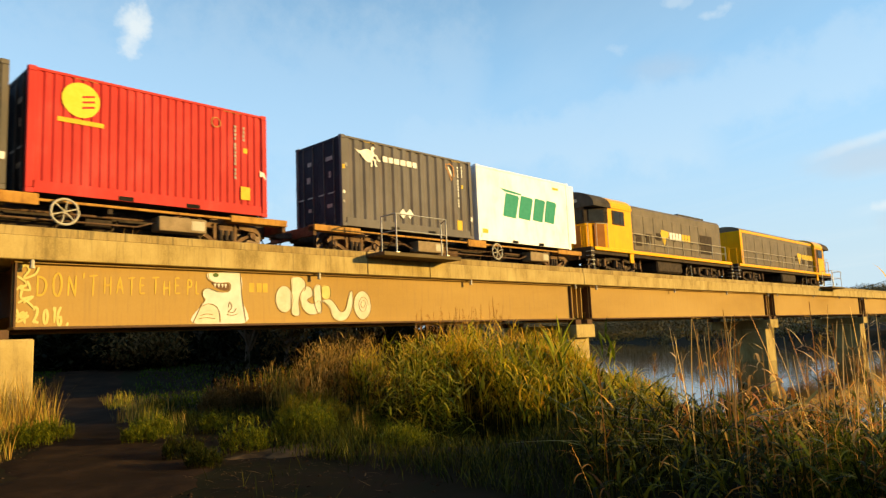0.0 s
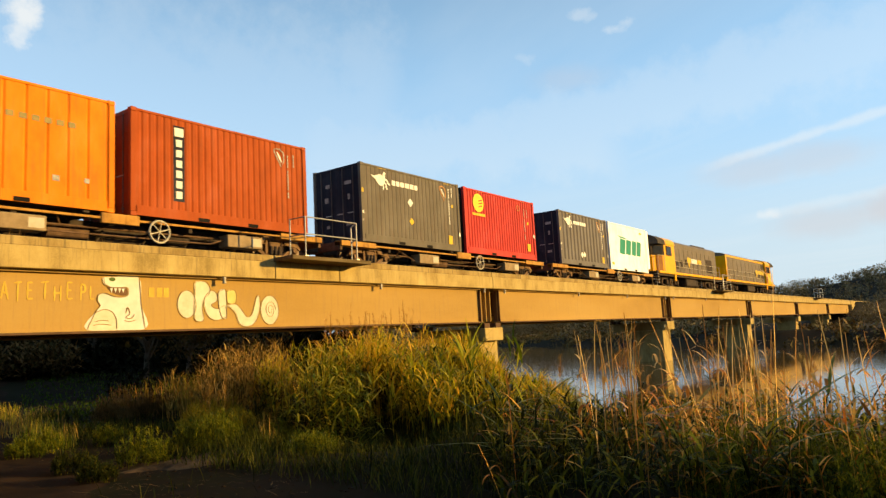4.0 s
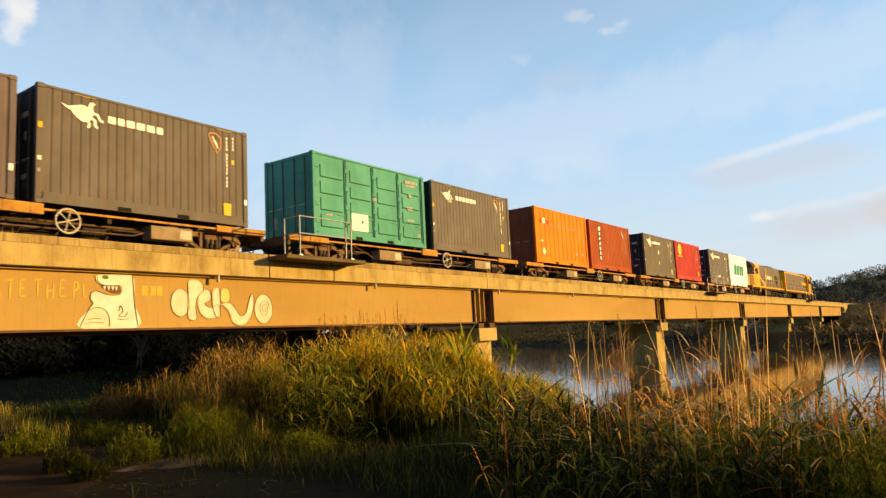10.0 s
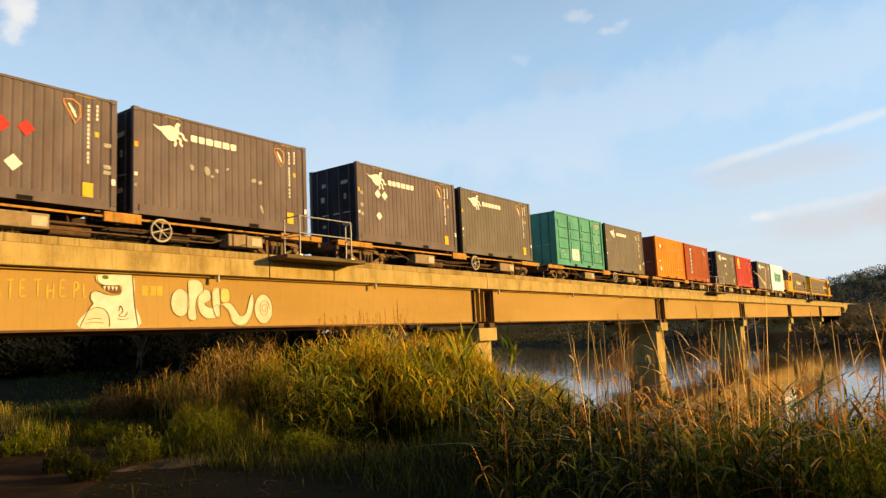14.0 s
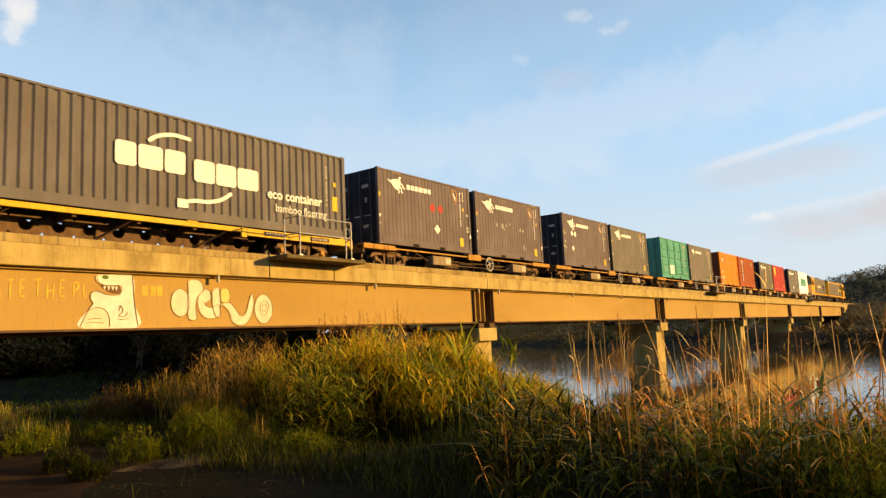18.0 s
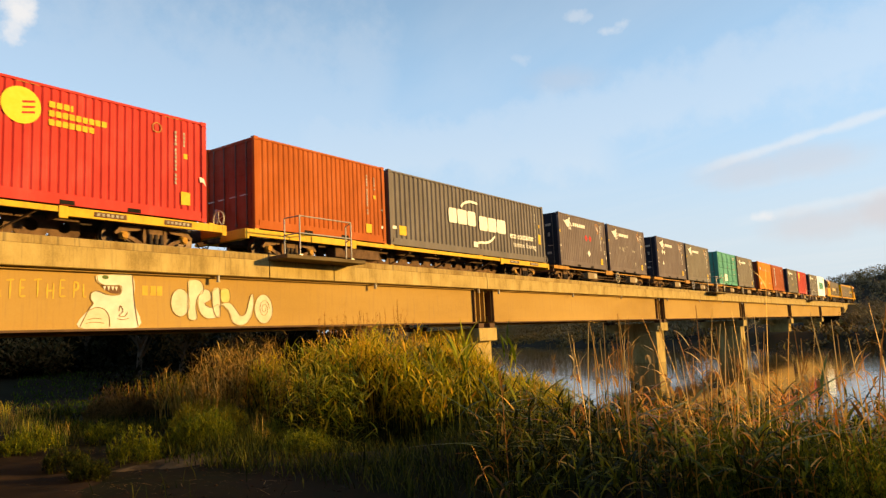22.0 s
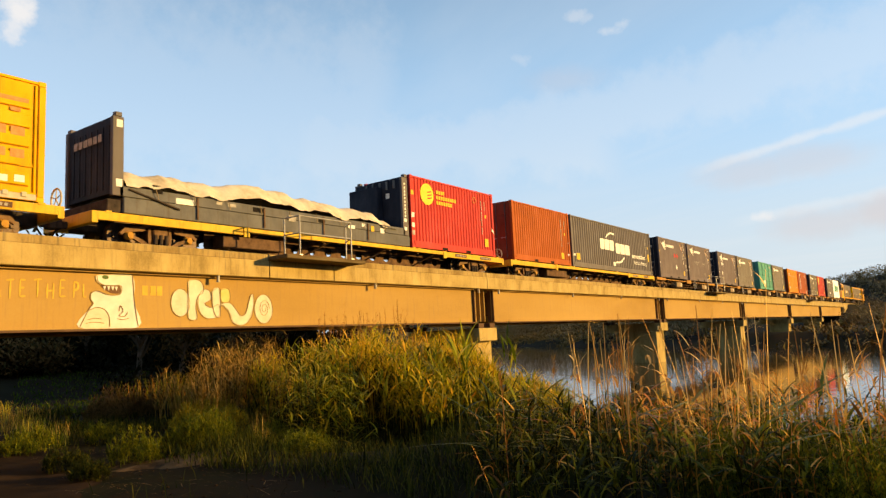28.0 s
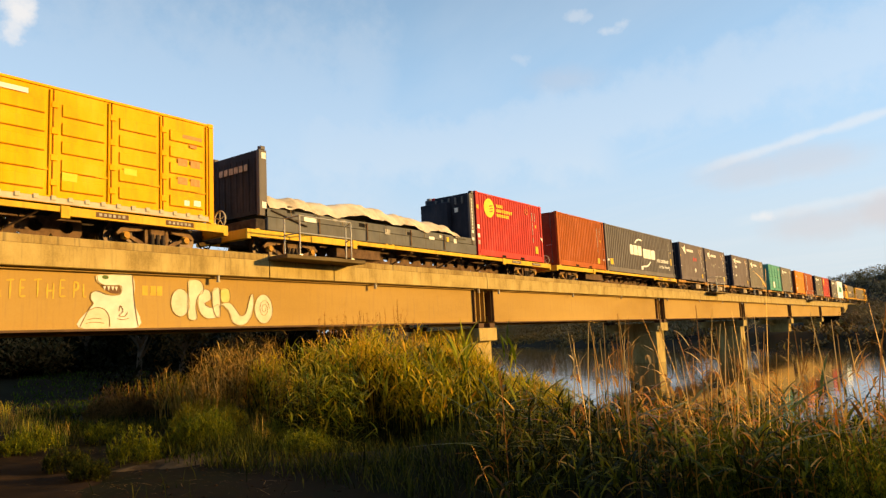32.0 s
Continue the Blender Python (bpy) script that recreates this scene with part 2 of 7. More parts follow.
M = dict(
    concrete=surface("weathered_concrete", [(0.231, 0.162, 0.0577), (0.369, 0.269, 0.1), (0.446, 0.338, 0.135)], 1.3, 0.85, 0, 0.35, 30, (1, 1, 0.6), ((0.12, 0.092, 0.05), 0.5)),
    kerb=surface("stained_concrete", [(0.2, 0.131, 0.0462), (0.323, 0.231, 0.0885), (0.385, 0.285, 0.115)], 1.6, 0.9, 0, 0.3, 30, (1, 1, 0.4), ((0.0769, 0.0654, 0.0462), 0.75)),
    girder=surface("painted_girder_steel", [(0.292, 0.181, 0.0538), (0.346, 0.219, 0.0677), (0.377, 0.246, 0.0808)], 0.45, 0.8, 0, 0.04, 18, (0.35, 1, 1), ((0.2, 0.138, 0.0769), 0.35)),
    girder_dark=surface("rusted_steel_edge", [(0.0769, 0.0462, 0.0269), (0.123, 0.0692, 0.0385)], 2.5, 0.75),
    ballast=surface("grey_ballast", [(0.0923, 0.0846, 0.0769), (0.215, 0.2, 0.177)], 14, 0.95, 0, 0.8, 60),
    rail=surface("rail_steel", [(0.154, 0.1, 0.0692), (0.262, 0.2, 0.154)], 6, 0.45, 0.7),
    galv=surface("galvanised_pipe", [(0.323, 0.308, 0.277), (0.423, 0.408, 0.369)], 9, 0.45, 0.6, 0.05),
    white_spray=surface("white_spray_paint", [(0.508, 0.492, 0.431), (0.615, 0.6, 0.538)], 2.5, 0.6, 0, 0.03),
    cream_spray=surface("faded_cream_spray_paint", [(0.477, 0.431, 0.308), (0.615, 0.569, 0.446)], 3.5, 0.6, 0, 0.03),
    yellow_spray=surface("faded_yellow_spray_paint", [(0.44, 0.29, 0.05), (0.54, 0.36, 0.06)], 3.0, 0.6, 0, 0.03),
    lemon_spray=surface("lemon_spray_paint", [(0.477, 0.4, 0.123), (0.569, 0.508, 0.2)], 3.0, 0.6, 0, 0.03),
    outline=surface("brown_spray_outline", [(0.185, 0.123, 0.0462), (0.277, 0.192, 0.0769)], 4.0, 0.6, 0, 0.03),
    green_spray=surface("green_spray_paint", [(0.0538, 0.1, 0.0308), (0.0923, 0.138, 0.0462)], 4.0, 0.6, 0, 0.03),
    red_spray=surface("dull_red_spray_paint", [(0.1, 0.0538, 0.0269), (0.169, 0.0923, 0.0462)], 4.0, 0.6, 0, 0.03),
    wagon_dark=surface("grimy_black_underframe", [(0.025, 0.02, 0.017), (0.07, 0.052, 0.04)], 5, 0.8),
    wagon_brown=surface("brake_dust_brown_steel", [(0.0654, 0.0385, 0.0231), (0.162, 0.0962, 0.0554)], 4, 0.85),
    bogie_brown=surface("dusty_brown_bogie_steel", [(0.0923, 0.0538, 0.0308), (0.231, 0.142, 0.0769)], 4, 0.85),
    wagon_orange=surface("dirty_orange_wagon_paint", [(0.231, 0.108, 0.0231), (0.385, 0.192, 0.0385), (0.446, 0.231, 0.0538)], 2.6, 0.6, 0, 0.05, 30, (1, 1, 1), ((0.0923, 0.0462, 0.0231), 0.7)),
    wagon_yellow=surface("wagon_yellow_paint", [(0.462, 0.262, 0.0231), (0.569, 0.346, 0.0308), (0.6, 0.385, 0.0462)], 2.0, 0.5, 0, 0.04, 30, (1, 1, 1), ((0.192, 0.1, 0.0308), 0.45)),
    wagon_grey=surface("dusty_grey_equipment_paint", [(0.192, 0.135, 0.0731), (0.308, 0.223, 0.127)], 3.5, 0.75),
    cream=surface("cream_paint", [(0.385, 0.338, 0.246), (0.492, 0.446, 0.346)], 5, 0.6),
    wheel=surface("wheel_steel", [(0.0538, 0.0385, 0.0308), (0.115, 0.0846, 0.0654)], 5, 0.55, 0.6),
    lamp_orange=surface("axle_box_orange", [(0.308, 0.154, 0.0308), (0.423, 0.231, 0.0462)], 5, 0.6),
    grey_box=paint("slate_grey_container_paint", (0.122, 0.097, 0.098), 0.30),
    grey_light=paint("faded_grey_container_paint", (0.092, 0.078, 0.066), 0.35, 0.45, 0.24),
    olive_box=paint("olive_grey_container_paint", (0.118, 0.102, 0.080), 0.30),
    # door ends of the red and orange boxes: end shade darkened into the paint
    shaded_door=paint("shade_darkened_container_door_brown", (0.20, 0.045, 0.018), 0.3),
    navy_box=paint("blue_black_container_paint", (0.0138, 0.0169, 0.0277), 0.1),
    dark_box=paint("charcoal_container_paint", (0.088, 0.077, 0.077), 0.25, 0.42, 0.24),
    red_box=paint("red_container_paint", (0.46, 0.034, 0.030), 0.10, 0.45),
    orange_box=paint("orange_container_paint", (0.66, 0.185, 0.008), 0.35),
    rust_box=paint("red_brown_container_paint", (0.308, 0.0577, 0.00923), 0.25),
    brick_box=paint("burnt_orange_container_paint", (0.346, 0.0808, 0.0138), 0.15),
    white_box=paint("white_container_paint", (0.84, 0.86, 0.90), 0.06),
    green_box=paint("sea_green_container_paint", (0.0654, 0.285, 0.219), 0.22),
    yellow_box=paint("yellow_container_paint", (0.708, 0.346, 0.00308), 0.2, 0.4),
    pocket=surface("recess_shade_and_mark_black", [(0.008, 0.007, 0.006), (0.02, 0.017, 0.014)], 4, 0.9),
    mark_white=surface("white_marking", [(0.60, 0.59, 0.55), (0.76, 0.75, 0.70)], 7, 0.55, 0, 0.02),
    mark_faint=surface("worn_white_marking", [(0.2, 0.185, 0.162), (0.431, 0.408, 0.354)], 9, 0.6, 0, 0.02),
    mark_yellow=surface("yellow_marking", [(0.508, 0.323, 0.0231), (0.615, 0.423, 0.0462)], 7, 0.5, 0, 0.02),
    mark_sun=surface("sunny_yellow_marking", [(0.6, 0.462, 0.0385), (0.654, 0.538, 0.0692)], 5, 0.5, 0, 0.02),
    mark_orange=surface("orange_marking", [(0.423, 0.185, 0.0538), (0.508, 0.262, 0.1)], 7, 0.55, 0, 0.02),
    mark_red=surface("red_marking", [(0.369, 0.0231, 0.0231), (0.446, 0.0462, 0.0385)], 7, 0.5, 0, 0.02),
    mark_green=surface("green_marking", [(0.0154, 0.2, 0.131), (0.0308, 0.254, 0.177)], 7, 0.5, 0, 0.02),
    mark_blue=surface("worn_blue_marking", [(0.192, 0.169, 0.0846), (0.323, 0.231, 0.0769)], 9, 0.6, 0, 0.02),
    tarp=surface("dusty_beige_tarpaulin", [(0.34, 0.28, 0.19), (0.54, 0.46, 0.34), (0.66, 0.57, 0.43)], 1.4, 0.8, 0, 0.7, 9),
    load_grey=surface("grey_steel_side", [(0.0923, 0.0923, 0.0923), (0.138, 0.138, 0.135)], 1.8, 0.7, 0, 0.05, 30, (1, 1, 1), ((0.0769, 0.0538, 0.0308), 0.5)),
    loco_yellow=surface("locomotive_yellow_paint", [(0.72, 0.33, 0.003), (0.80, 0.385, 0.004)], 1.5, 0.35, 0, 0.02, 30, (1, 1, 1), ((0.25, 0.14, 0.05), 0.25)),
    loco_grey=surface("locomotive_grey_paint", [(0.115, 0.0923, 0.0654), (0.169, 0.135, 0.0923)], 1.5, 0.5, 0, 0.03, 30, (1, 1, 1), ((0.0692, 0.0538, 0.0385), 0.4)),
    loco_brown=surface("orange_locomotive_door_paint", [(0.262, 0.0923, 0.0154), (0.338, 0.131, 0.0231)], 2, 0.5),
    loco_roof=surface("sooty_roof", [(0.0385, 0.0323, 0.0269), (0.0769, 0.0654, 0.0538)], 2, 0.8),
    loco_black=surface("black_running_gear", [(0.022, 0.016, 0.012), (0.065, 0.045, 0.030)], 5, 0.7),
    red_trim=surface("red_buffer_paint", [(0.308, 0.0154, 0.0154), (0.385, 0.0308, 0.0231)], 4, 0.5),
    seam=surface("rust_and_shadow_line", [(0.231, 0.0923, 0.00769), (0.323, 0.138, 0.0115)], 4, 0.8),
    seam_green=surface("green_grime_and_shadow_line", [(0.0154, 0.0769, 0.0462), (0.0269, 0.115, 0.0692)], 4, 0.8),
    timber=surface("weathered_dark_timber", [(0.0654, 0.0446, 0.0215), (0.115, 0.0808, 0.0385), (0.154, 0.115, 0.0577)], 3.0, 0.9, 0, 0.4, 40, (0.3, 2, 2)),
    cane=foliage("tall_cane_leaves", [(0.30, 0.30, 0.022), (0.52, 0.44, 0.03), (0.14, 0.18, 0.012), (0.66, 0.48, 0.05), (0.40, 0.38, 0.025), (0.06, 0.08, 0.006)], 0.45, 0.3, 0.08),
    arch_leaf=foliage("arching_green_leaves", [(0.24, 0.23, 0.012), (0.46, 0.38, 0.02), (0.10, 0.12, 0.007), (0.66, 0.47, 0.035), (0.32, 0.29, 0.015), (0.04, 0.05, 0.004)], 0.42, 0.3, 0.08),
    broad_leaf=foliage("broad_reed_leaves", [(0.06, 0.085, 0.012), (0.12, 0.15, 0.02), (0.30, 0.24, 0.05), (0.04, 0.055, 0.008), (0.20, 0.20, 0.03), (0.34, 0.13, 0.03)], 0.42, 0.25, 0.06),
    dead_leaf=foliage("curled_dead_leaves", [(0.62, 0.30, 0.07), (0.78, 0.45, 0.14), (0.42, 0.17, 0.04), (0.70, 0.38, 0.10)], 0.55, 0.3),
    straw_stem=foliage("pale_straw_stems", [(0.80, 0.50, 0.16), (0.88, 0.58, 0.22), (0.70, 0.36, 0.09), (0.46, 0.20, 0.05), (0.84, 0.54, 0.18)], 0.5, 0.2),
    tree_brown=foliage("dull_olive_brown_leaves", [(0.10, 0.06, 0.02), (0.14, 0.085, 0.025), (0.06, 0.05, 0.014), (0.18, 0.10, 0.03)], 0.8, 0.2),
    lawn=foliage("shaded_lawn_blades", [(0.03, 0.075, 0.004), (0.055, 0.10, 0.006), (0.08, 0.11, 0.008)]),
    glass=surface("dark_cab_glass", [(0.02, 0.022, 0.024), (0.035, 0.037, 0.04)], 2, 0.08),
    bark=surface("grey_brown_bark", [(0.0692, 0.05, 0.0346), (0.154, 0.123, 0.0923)], 8, 0.95, 0, 0.6, 40, (1, 1, 0.25)),
    # leaves of the inner and lower reeds, shade mixed into their dark tones
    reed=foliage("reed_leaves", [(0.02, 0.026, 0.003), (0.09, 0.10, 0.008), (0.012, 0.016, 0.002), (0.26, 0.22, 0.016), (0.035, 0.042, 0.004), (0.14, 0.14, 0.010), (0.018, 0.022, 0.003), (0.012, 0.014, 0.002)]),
    # gold upper leaves, bright enough in tone to stand for sunlight
    reed_gold=foliage("sunlit_gold_reed_leaves", [(0.80, 0.54, 0.04), (0.52, 0.42, 0.02), (0.80, 0.48, 0.04), (0.30, 0.30, 0.015), (0.74, 0.40, 0.04), (0.10, 0.11, 0.006), (0.62, 0.50, 0.02)], 0.45, 0.25, 0.08),
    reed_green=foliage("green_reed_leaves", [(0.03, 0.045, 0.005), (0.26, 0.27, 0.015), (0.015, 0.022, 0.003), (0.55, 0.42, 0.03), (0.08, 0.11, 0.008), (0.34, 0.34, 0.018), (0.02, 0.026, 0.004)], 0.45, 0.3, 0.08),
    reed_brown=foliage("brown_reed_leaves", [(0.52, 0.30, 0.07), (0.10, 0.06, 0.016), (0.74, 0.46, 0.11), (0.07, 0.07, 0.014), (0.36, 0.22, 0.05)]),
    plume=foliage("reed_seed_heads", [(0.42, 0.22, 0.06), (0.50, 0.28, 0.08), (0.34, 0.15, 0.04)], 0.8, 0.3),
    dead_weed=foliage("withered_weed", [(0.16, 0.09, 0.03), (0.26, 0.15, 0.05), (0.07, 0.05, 0.015)]),
    reed_dry=foliage("dry_reed_leaves", [(0.04, 0.044, 0.005), (0.66, 0.36, 0.06), (0.07, 0.075, 0.008), (0.26, 0.25, 0.018), (0.03, 0.03, 0.004), (0.48, 0.20, 0.03), (0.20, 0.20, 0.014), (0.10, 0.05, 0.012)]),
    stem_dry=foliage("dry_reed_stems", [(0.90, 0.46, 0.08), (0.90, 0.56, 0.12), (0.85, 0.32, 0.05), (0.55, 0.18, 0.03)], 0.5, 0.25),
    # grass tones lowered so that foreground shade sits in the blades
    grass=foliage("shade_toned_bank_grass", [(0.012, 0.017, 0.003), (0.035, 0.045, 0.005), (0.11, 0.10, 0.012), (0.020, 0.027, 0.003), (0.06, 0.068, 0.007)]),
    straw=foliage("straw_grass", [(0.40, 0.24, 0.05), (0.62, 0.38, 0.08), (0.20, 0.14, 0.03), (0.30, 0.26, 0.04)]),
    weed=foliage("bright_weed_leaves", [(0.04, 0.052, 0.004), (0.16, 0.175, 0.010), (0.29, 0.265, 0.015), (0.08, 0.105, 0.008)]),
    yellow_weed=foliage("yellow_flowering_weed", [(0.50, 0.36, 0.02), (0.26, 0.23, 0.02), (0.13, 0.14, 0.02), (0.40, 0.32, 0.02)]),
    # leaf tones far below real foliage: the deep shade is put into them
    scrub=foliage("shade_black_scrub_leaves", [(0.005, 0.006, 0.002), (0.009, 0.010, 0.003), (0.018, 0.016, 0.005)], 0.9, 0.1),
    # distant leaves lightened and evened in tone to stand for haze
    wood_far=foliage("haze_toned_wood_leaves", [(0.16, 0.13, 0.06), (0.185, 0.145, 0.07), (0.21, 0.155, 0.078)], 0.8, 0.0),
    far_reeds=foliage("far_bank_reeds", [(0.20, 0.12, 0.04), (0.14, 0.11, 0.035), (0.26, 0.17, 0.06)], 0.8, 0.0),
)


# ---- building helpers ----
def part(name, bm, material, parent=None, label="", at=None, smooth=False):
    """One mesh object from a bmesh or from ready mesh data, under its parent."""
    if isinstance(bm, bmesh.types.BMesh):
        me = bpy.data.meshes.new(name)
        bm.to_mesh(me)
        bm.free()
        me.materials.append(material)
        if smooth:
            for f in me.polygons:
                f.use_smooth = True
    else:
        me = bm
    ob = new(name, me)
    if parent is not None:
        ob.parent = parent
    if at is not None:
        ob.matrix_basis = at
    if label:
        ob["label"] = label
    return ob


def box(bm, x0, x1, y0, y1, z0, z1, bevel=0.0):
    m = Matrix.Translation(((x0 + x1) / 2, (y0 + y1) / 2, (z0 + z1) / 2)) @ Matrix.Diagonal((abs(x1 - x0), abs(y1 - y0), abs(z1 - z0), 1))
    vs = bmesh.ops.create_cube(bm, size=1, matrix=m)["verts"]
    if bevel:
        es = list({e for v in vs for e in v.link_edges})
        bmesh.ops.bevel(bm, geom=es, offset=bevel, segments=1, affect="EDGES")
    return bm


def abox(*a, bevel=0.0):
    return box(bmesh.new(), *a, bevel=bevel)


def rod(bm, a, b, r, sides=8, r2=None):
    a, b = Vector(a), Vector(b)
    m = Matrix.Translation((a + b) / 2) @ (b - a).to_track_quat("Z", "Y").to_matrix().to_4x4()
    bmesh.ops.create_cone(bm, cap_ends=True, segments=sides, radius1=r, radius2=r if r2 is None else r2, depth=(b - a).length, matrix=m)
    return bm


def arod(a, b, r, sides=8):
    return rod(bmesh.new(), a, b, r, sides)


def ring(bm, centre, r, tube, sides=20, axis="Y"):
    """A torus-like hoop standing in the x-z plane (axis Y)."""
    rows = []
    for i in range(sides):
        a = 2 * math.pi * i / sides
        row = []
        for j in range(6):
            b = 2 * math.pi * j / 6
            d = r + tube * math.cos(b)
            row.append(bm.verts.new((centre[0] + d * math.cos(a), centre[1] + tube * math.sin(b), centre[2] + d * math.sin(a))))
        rows.append(row)
    for i in range(sides):
        for j in range(6):
            bm.faces.new((rows[i][j], rows[i][(j + 1) % 6], rows[(i + 1) % sides][(j + 1) % 6], rows[(i + 1) % sides][j]))
    return bm


def plate(bm, pts, y, t=0.004):
    """A thin flat shape in the x-z plane whose front faces the eye's side at y."""
    if sum(pts[i - 1][0] * pts[i][1] - pts[i][0] * pts[i - 1][1] for i in range(len(pts))) < 0:
        pts = pts[::-1]
    front = [bm.verts.new((x, y, z)) for x, z in pts]
    back = [bm.verts.new((x, y + t, z)) for x, z in pts]
    bm.faces.new(front)
    bm.faces.new(back[::-1])
    n = len(pts)
    for i in range(n):
        bm.faces.new((front[i], back[i], back[(i + 1) % n], front[(i + 1) % n]))
    return bm


def rect(bm, x0, x1, z0, z1, y, t=0.004):
    return plate(bm, [(x0, z0), (x1, z0), (x1, z1), (x0, z1)], y, t)


def disc(bm, x, z, rx, rz, y, t=0.004, n=20, turn=0.0):
    c, s = math.cos(radians(turn)), math.sin(radians(turn))
    return plate(bm, [(x + c * rx * math.cos(a) - s * rz * math.sin(a), z + s * rx * math.cos(a) + c * rz * math.sin(a)) for a in (2 * math.pi * i / n for i in range(n))], y, t)


def stroke(bm, pts, width, y, t=0.004):
    """A painted line through pts: a strip of even width with rounded ends."""
    pts = [Vector(p) for p in pts]
    rows = []
    for i, p in enumerate(pts):
        d = (pts[min(i + 1, len(pts) - 1)] - pts[max(i - 1, 0)]).normalized()
        n = Vector((-d.y, d.x)) * width / 2 * (0.55 if i in (0, len(pts) - 1) else 1.0)
        yy = y - 0.0004 * i
        rows.append([bm.verts.new((q.x, w, q.y)) for q, w in ((p - n, yy), (p + n, yy), (p + n, yy + t), (p - n, yy + t))])
    for a, b in zip(rows[:-1], rows[1:]):
        for k in range(4):
            bm.faces.new((a[k], b[k], b[(k + 1) % 4], a[(k + 1) % 4]))
    bm.faces.new(rows[0][::-1])
    bm.faces.new(rows[-1])
    bmesh.ops.recalc_face_normals(bm, faces=bm.faces[:])
    return bm


def curve_pts(pts, n=6):
    """A smooth line through pts."""
    out = []
    for i in range(len(pts) - 1):
        p0, p1, p2, p3 = (Vector(pts[max(0, min(len(pts) - 1, j))]) for j in (i - 1, i, i + 1, i + 2))
        for k in range(n):
            u = k / n
            out.append(tuple(0.5 * ((2 * p1) + (p2 - p0) * u + (2 * p0 - 5 * p1 + 4 * p2 - p3) * u * u + (3 * p1 - p0 - 3 * p2 + p3) * u ** 3)))
    return out + [tuple(pts[-1])]


def blob(pts, n=4):
    """A smooth closed outline through pts."""
    k = len(pts)
    out = []
    for i in range(k):
        p0, p1, p2, p3 = (Vector(pts[(i + j) % k]) for j in (-1, 0, 1, 2))
        for s in range(n):
            u = s / n
            out.append(tuple(0.5 * ((2 * p1) + (p2 - p0) * u + (2 * p0 - 5 * p1 + 4 * p2 - p3) * u * u + (3 * p1 - p0 - 3 * p2 + p3) * u ** 3)))
    return out


def lettering(name, text, size, material, parent, at, label="", shear=0.0, weight=0.0):
    """Words in the built-in font, standing in the x-z plane and facing -y."""
    cu = bpy.data.curves.new(name, "FONT")
    cu.body, cu.size, cu.extrude, cu.shear, cu.offset = text, size, 0.002, shear, weight
    tmp = bpy.data.objects.new(name, cu)
    me = bpy.data.meshes.new_from_object(tmp)
    bpy.data.objects.remove(tmp)
    me.materials.append(material)
    return part(name, me, None, parent, label, at @ pose(0, 0, 0, 90, 0, 0))


def placed(name, at, label, category, group, kind):
    ob = tagged(new(name), label, category, group, kind)
    ob.empty_display_size = 0.3
    ob.matrix_basis = at
    return ob


def sheet_mesh(name, verts, faces, material, smooth=False):
    me = bpy.data.meshes.new(name)
    me.from_pydata(verts, [], faces)
    me.materials.append(material)
    if smooth:
        me.polygons.foreach_set("use_smooth", [True] * len(me.polygons))
    return me


# ---- ground ----
def smooth_step(a, b, x):
    t = np.clip((x - a) / (b - a), 0, 1)
    return t * t * (3 - 2 * t)


def wobble(x, y, s, seed=0.0):
    return (np.sin(x / s + seed) * np.cos(y / s * 1.13 + 1.7 * seed) + 0.5 * np.sin(x / s * 2.3 + 2.1 + seed) * np.sin(y / s * 2.1 + 0.4 * seed))


WATER = -0.62


def height(x, y):
    """The ground's height: a bank by the path, the river bed, the flats beyond it, the far hill, and unseen banks added
    to block light.
    """
    x, y = np.asarray(x, float), np.asarray(y, float)
    h = 0.05 * wobble(x, y, 2.3) + 0.03 * wobble(x, y, 0.9, 2.0)
    # river: near shore runs from behind the reeds along x of about 17, far shore slants away
    near = 14.5 + 5.0 * smooth_step(5, 10, y) + 0.10 * (y - 8) + 0.8 * wobble(x, y, 5.0, 1.0)
    river = smooth_step(near - 4.0, near + 3.0, x)
    far_line = 58.0 + 0.92 * (y - 2.0) + 2.0 * wobble(x, y, 14.0, 3.0)
    far_side = smooth_step(far_line - 1.5, far_line + 5.0, x)
    bed = -1.5 * river * (1 - far_side)
    # the ditch between grass and reeds
    ditch = -0.48 * np.exp(-(((x - 10.2) / 1.7) ** 2 + ((y - 9.0) / 1.5) ** 2))
    # rise behind the bridge
    rise = 0.85 * smooth_step(21, 34, y) * (1 - smooth_step(24, 44, x)) + 3.6 * smooth_step(34, 60, y) * (1 - smooth_step(30, 60, x))
    # unseen bank on the sun's side, added to shade the foreground
    shade_bank = (6.30 + 0.5 * wobble(x, y * 0.2, 3.4, 0.6) + 0.25 * wobble(x, y * 0.2, 1.3, 4.0)) * smooth_step(-16, -27, y) * (1 - smooth_step(180, 300, x))
    hill = 44 * np.exp(-(((x - 640) / 190) ** 2 + ((y + 70) / 215) ** 2)) + 16 * np.exp(-(((x - 560) / 200) ** 2 + ((y - 330) / 170) ** 2)) + 10 * np.exp(-(((x - 300) / 240) ** 2 + ((y - 620) / 240) ** 2))
    # approach bank beyond the last span
    fill = 3.6 * smooth_step(133, 140, x) * (1 - smooth_step(2.6, 6.0, np.abs(y - TRACK)))
    flats = 0.5 * far_side
    # unseen rise on the left, added to hold back low sky light
    west_screen = 13.0 * smooth_step(-6, -26, x) * smooth_step(13, 6, y)
    return h * (1 - river) + bed * (1 - smooth_step(-20, -26, y)) + ditch + rise + shade_bank + hill + fill + flats + west_screen


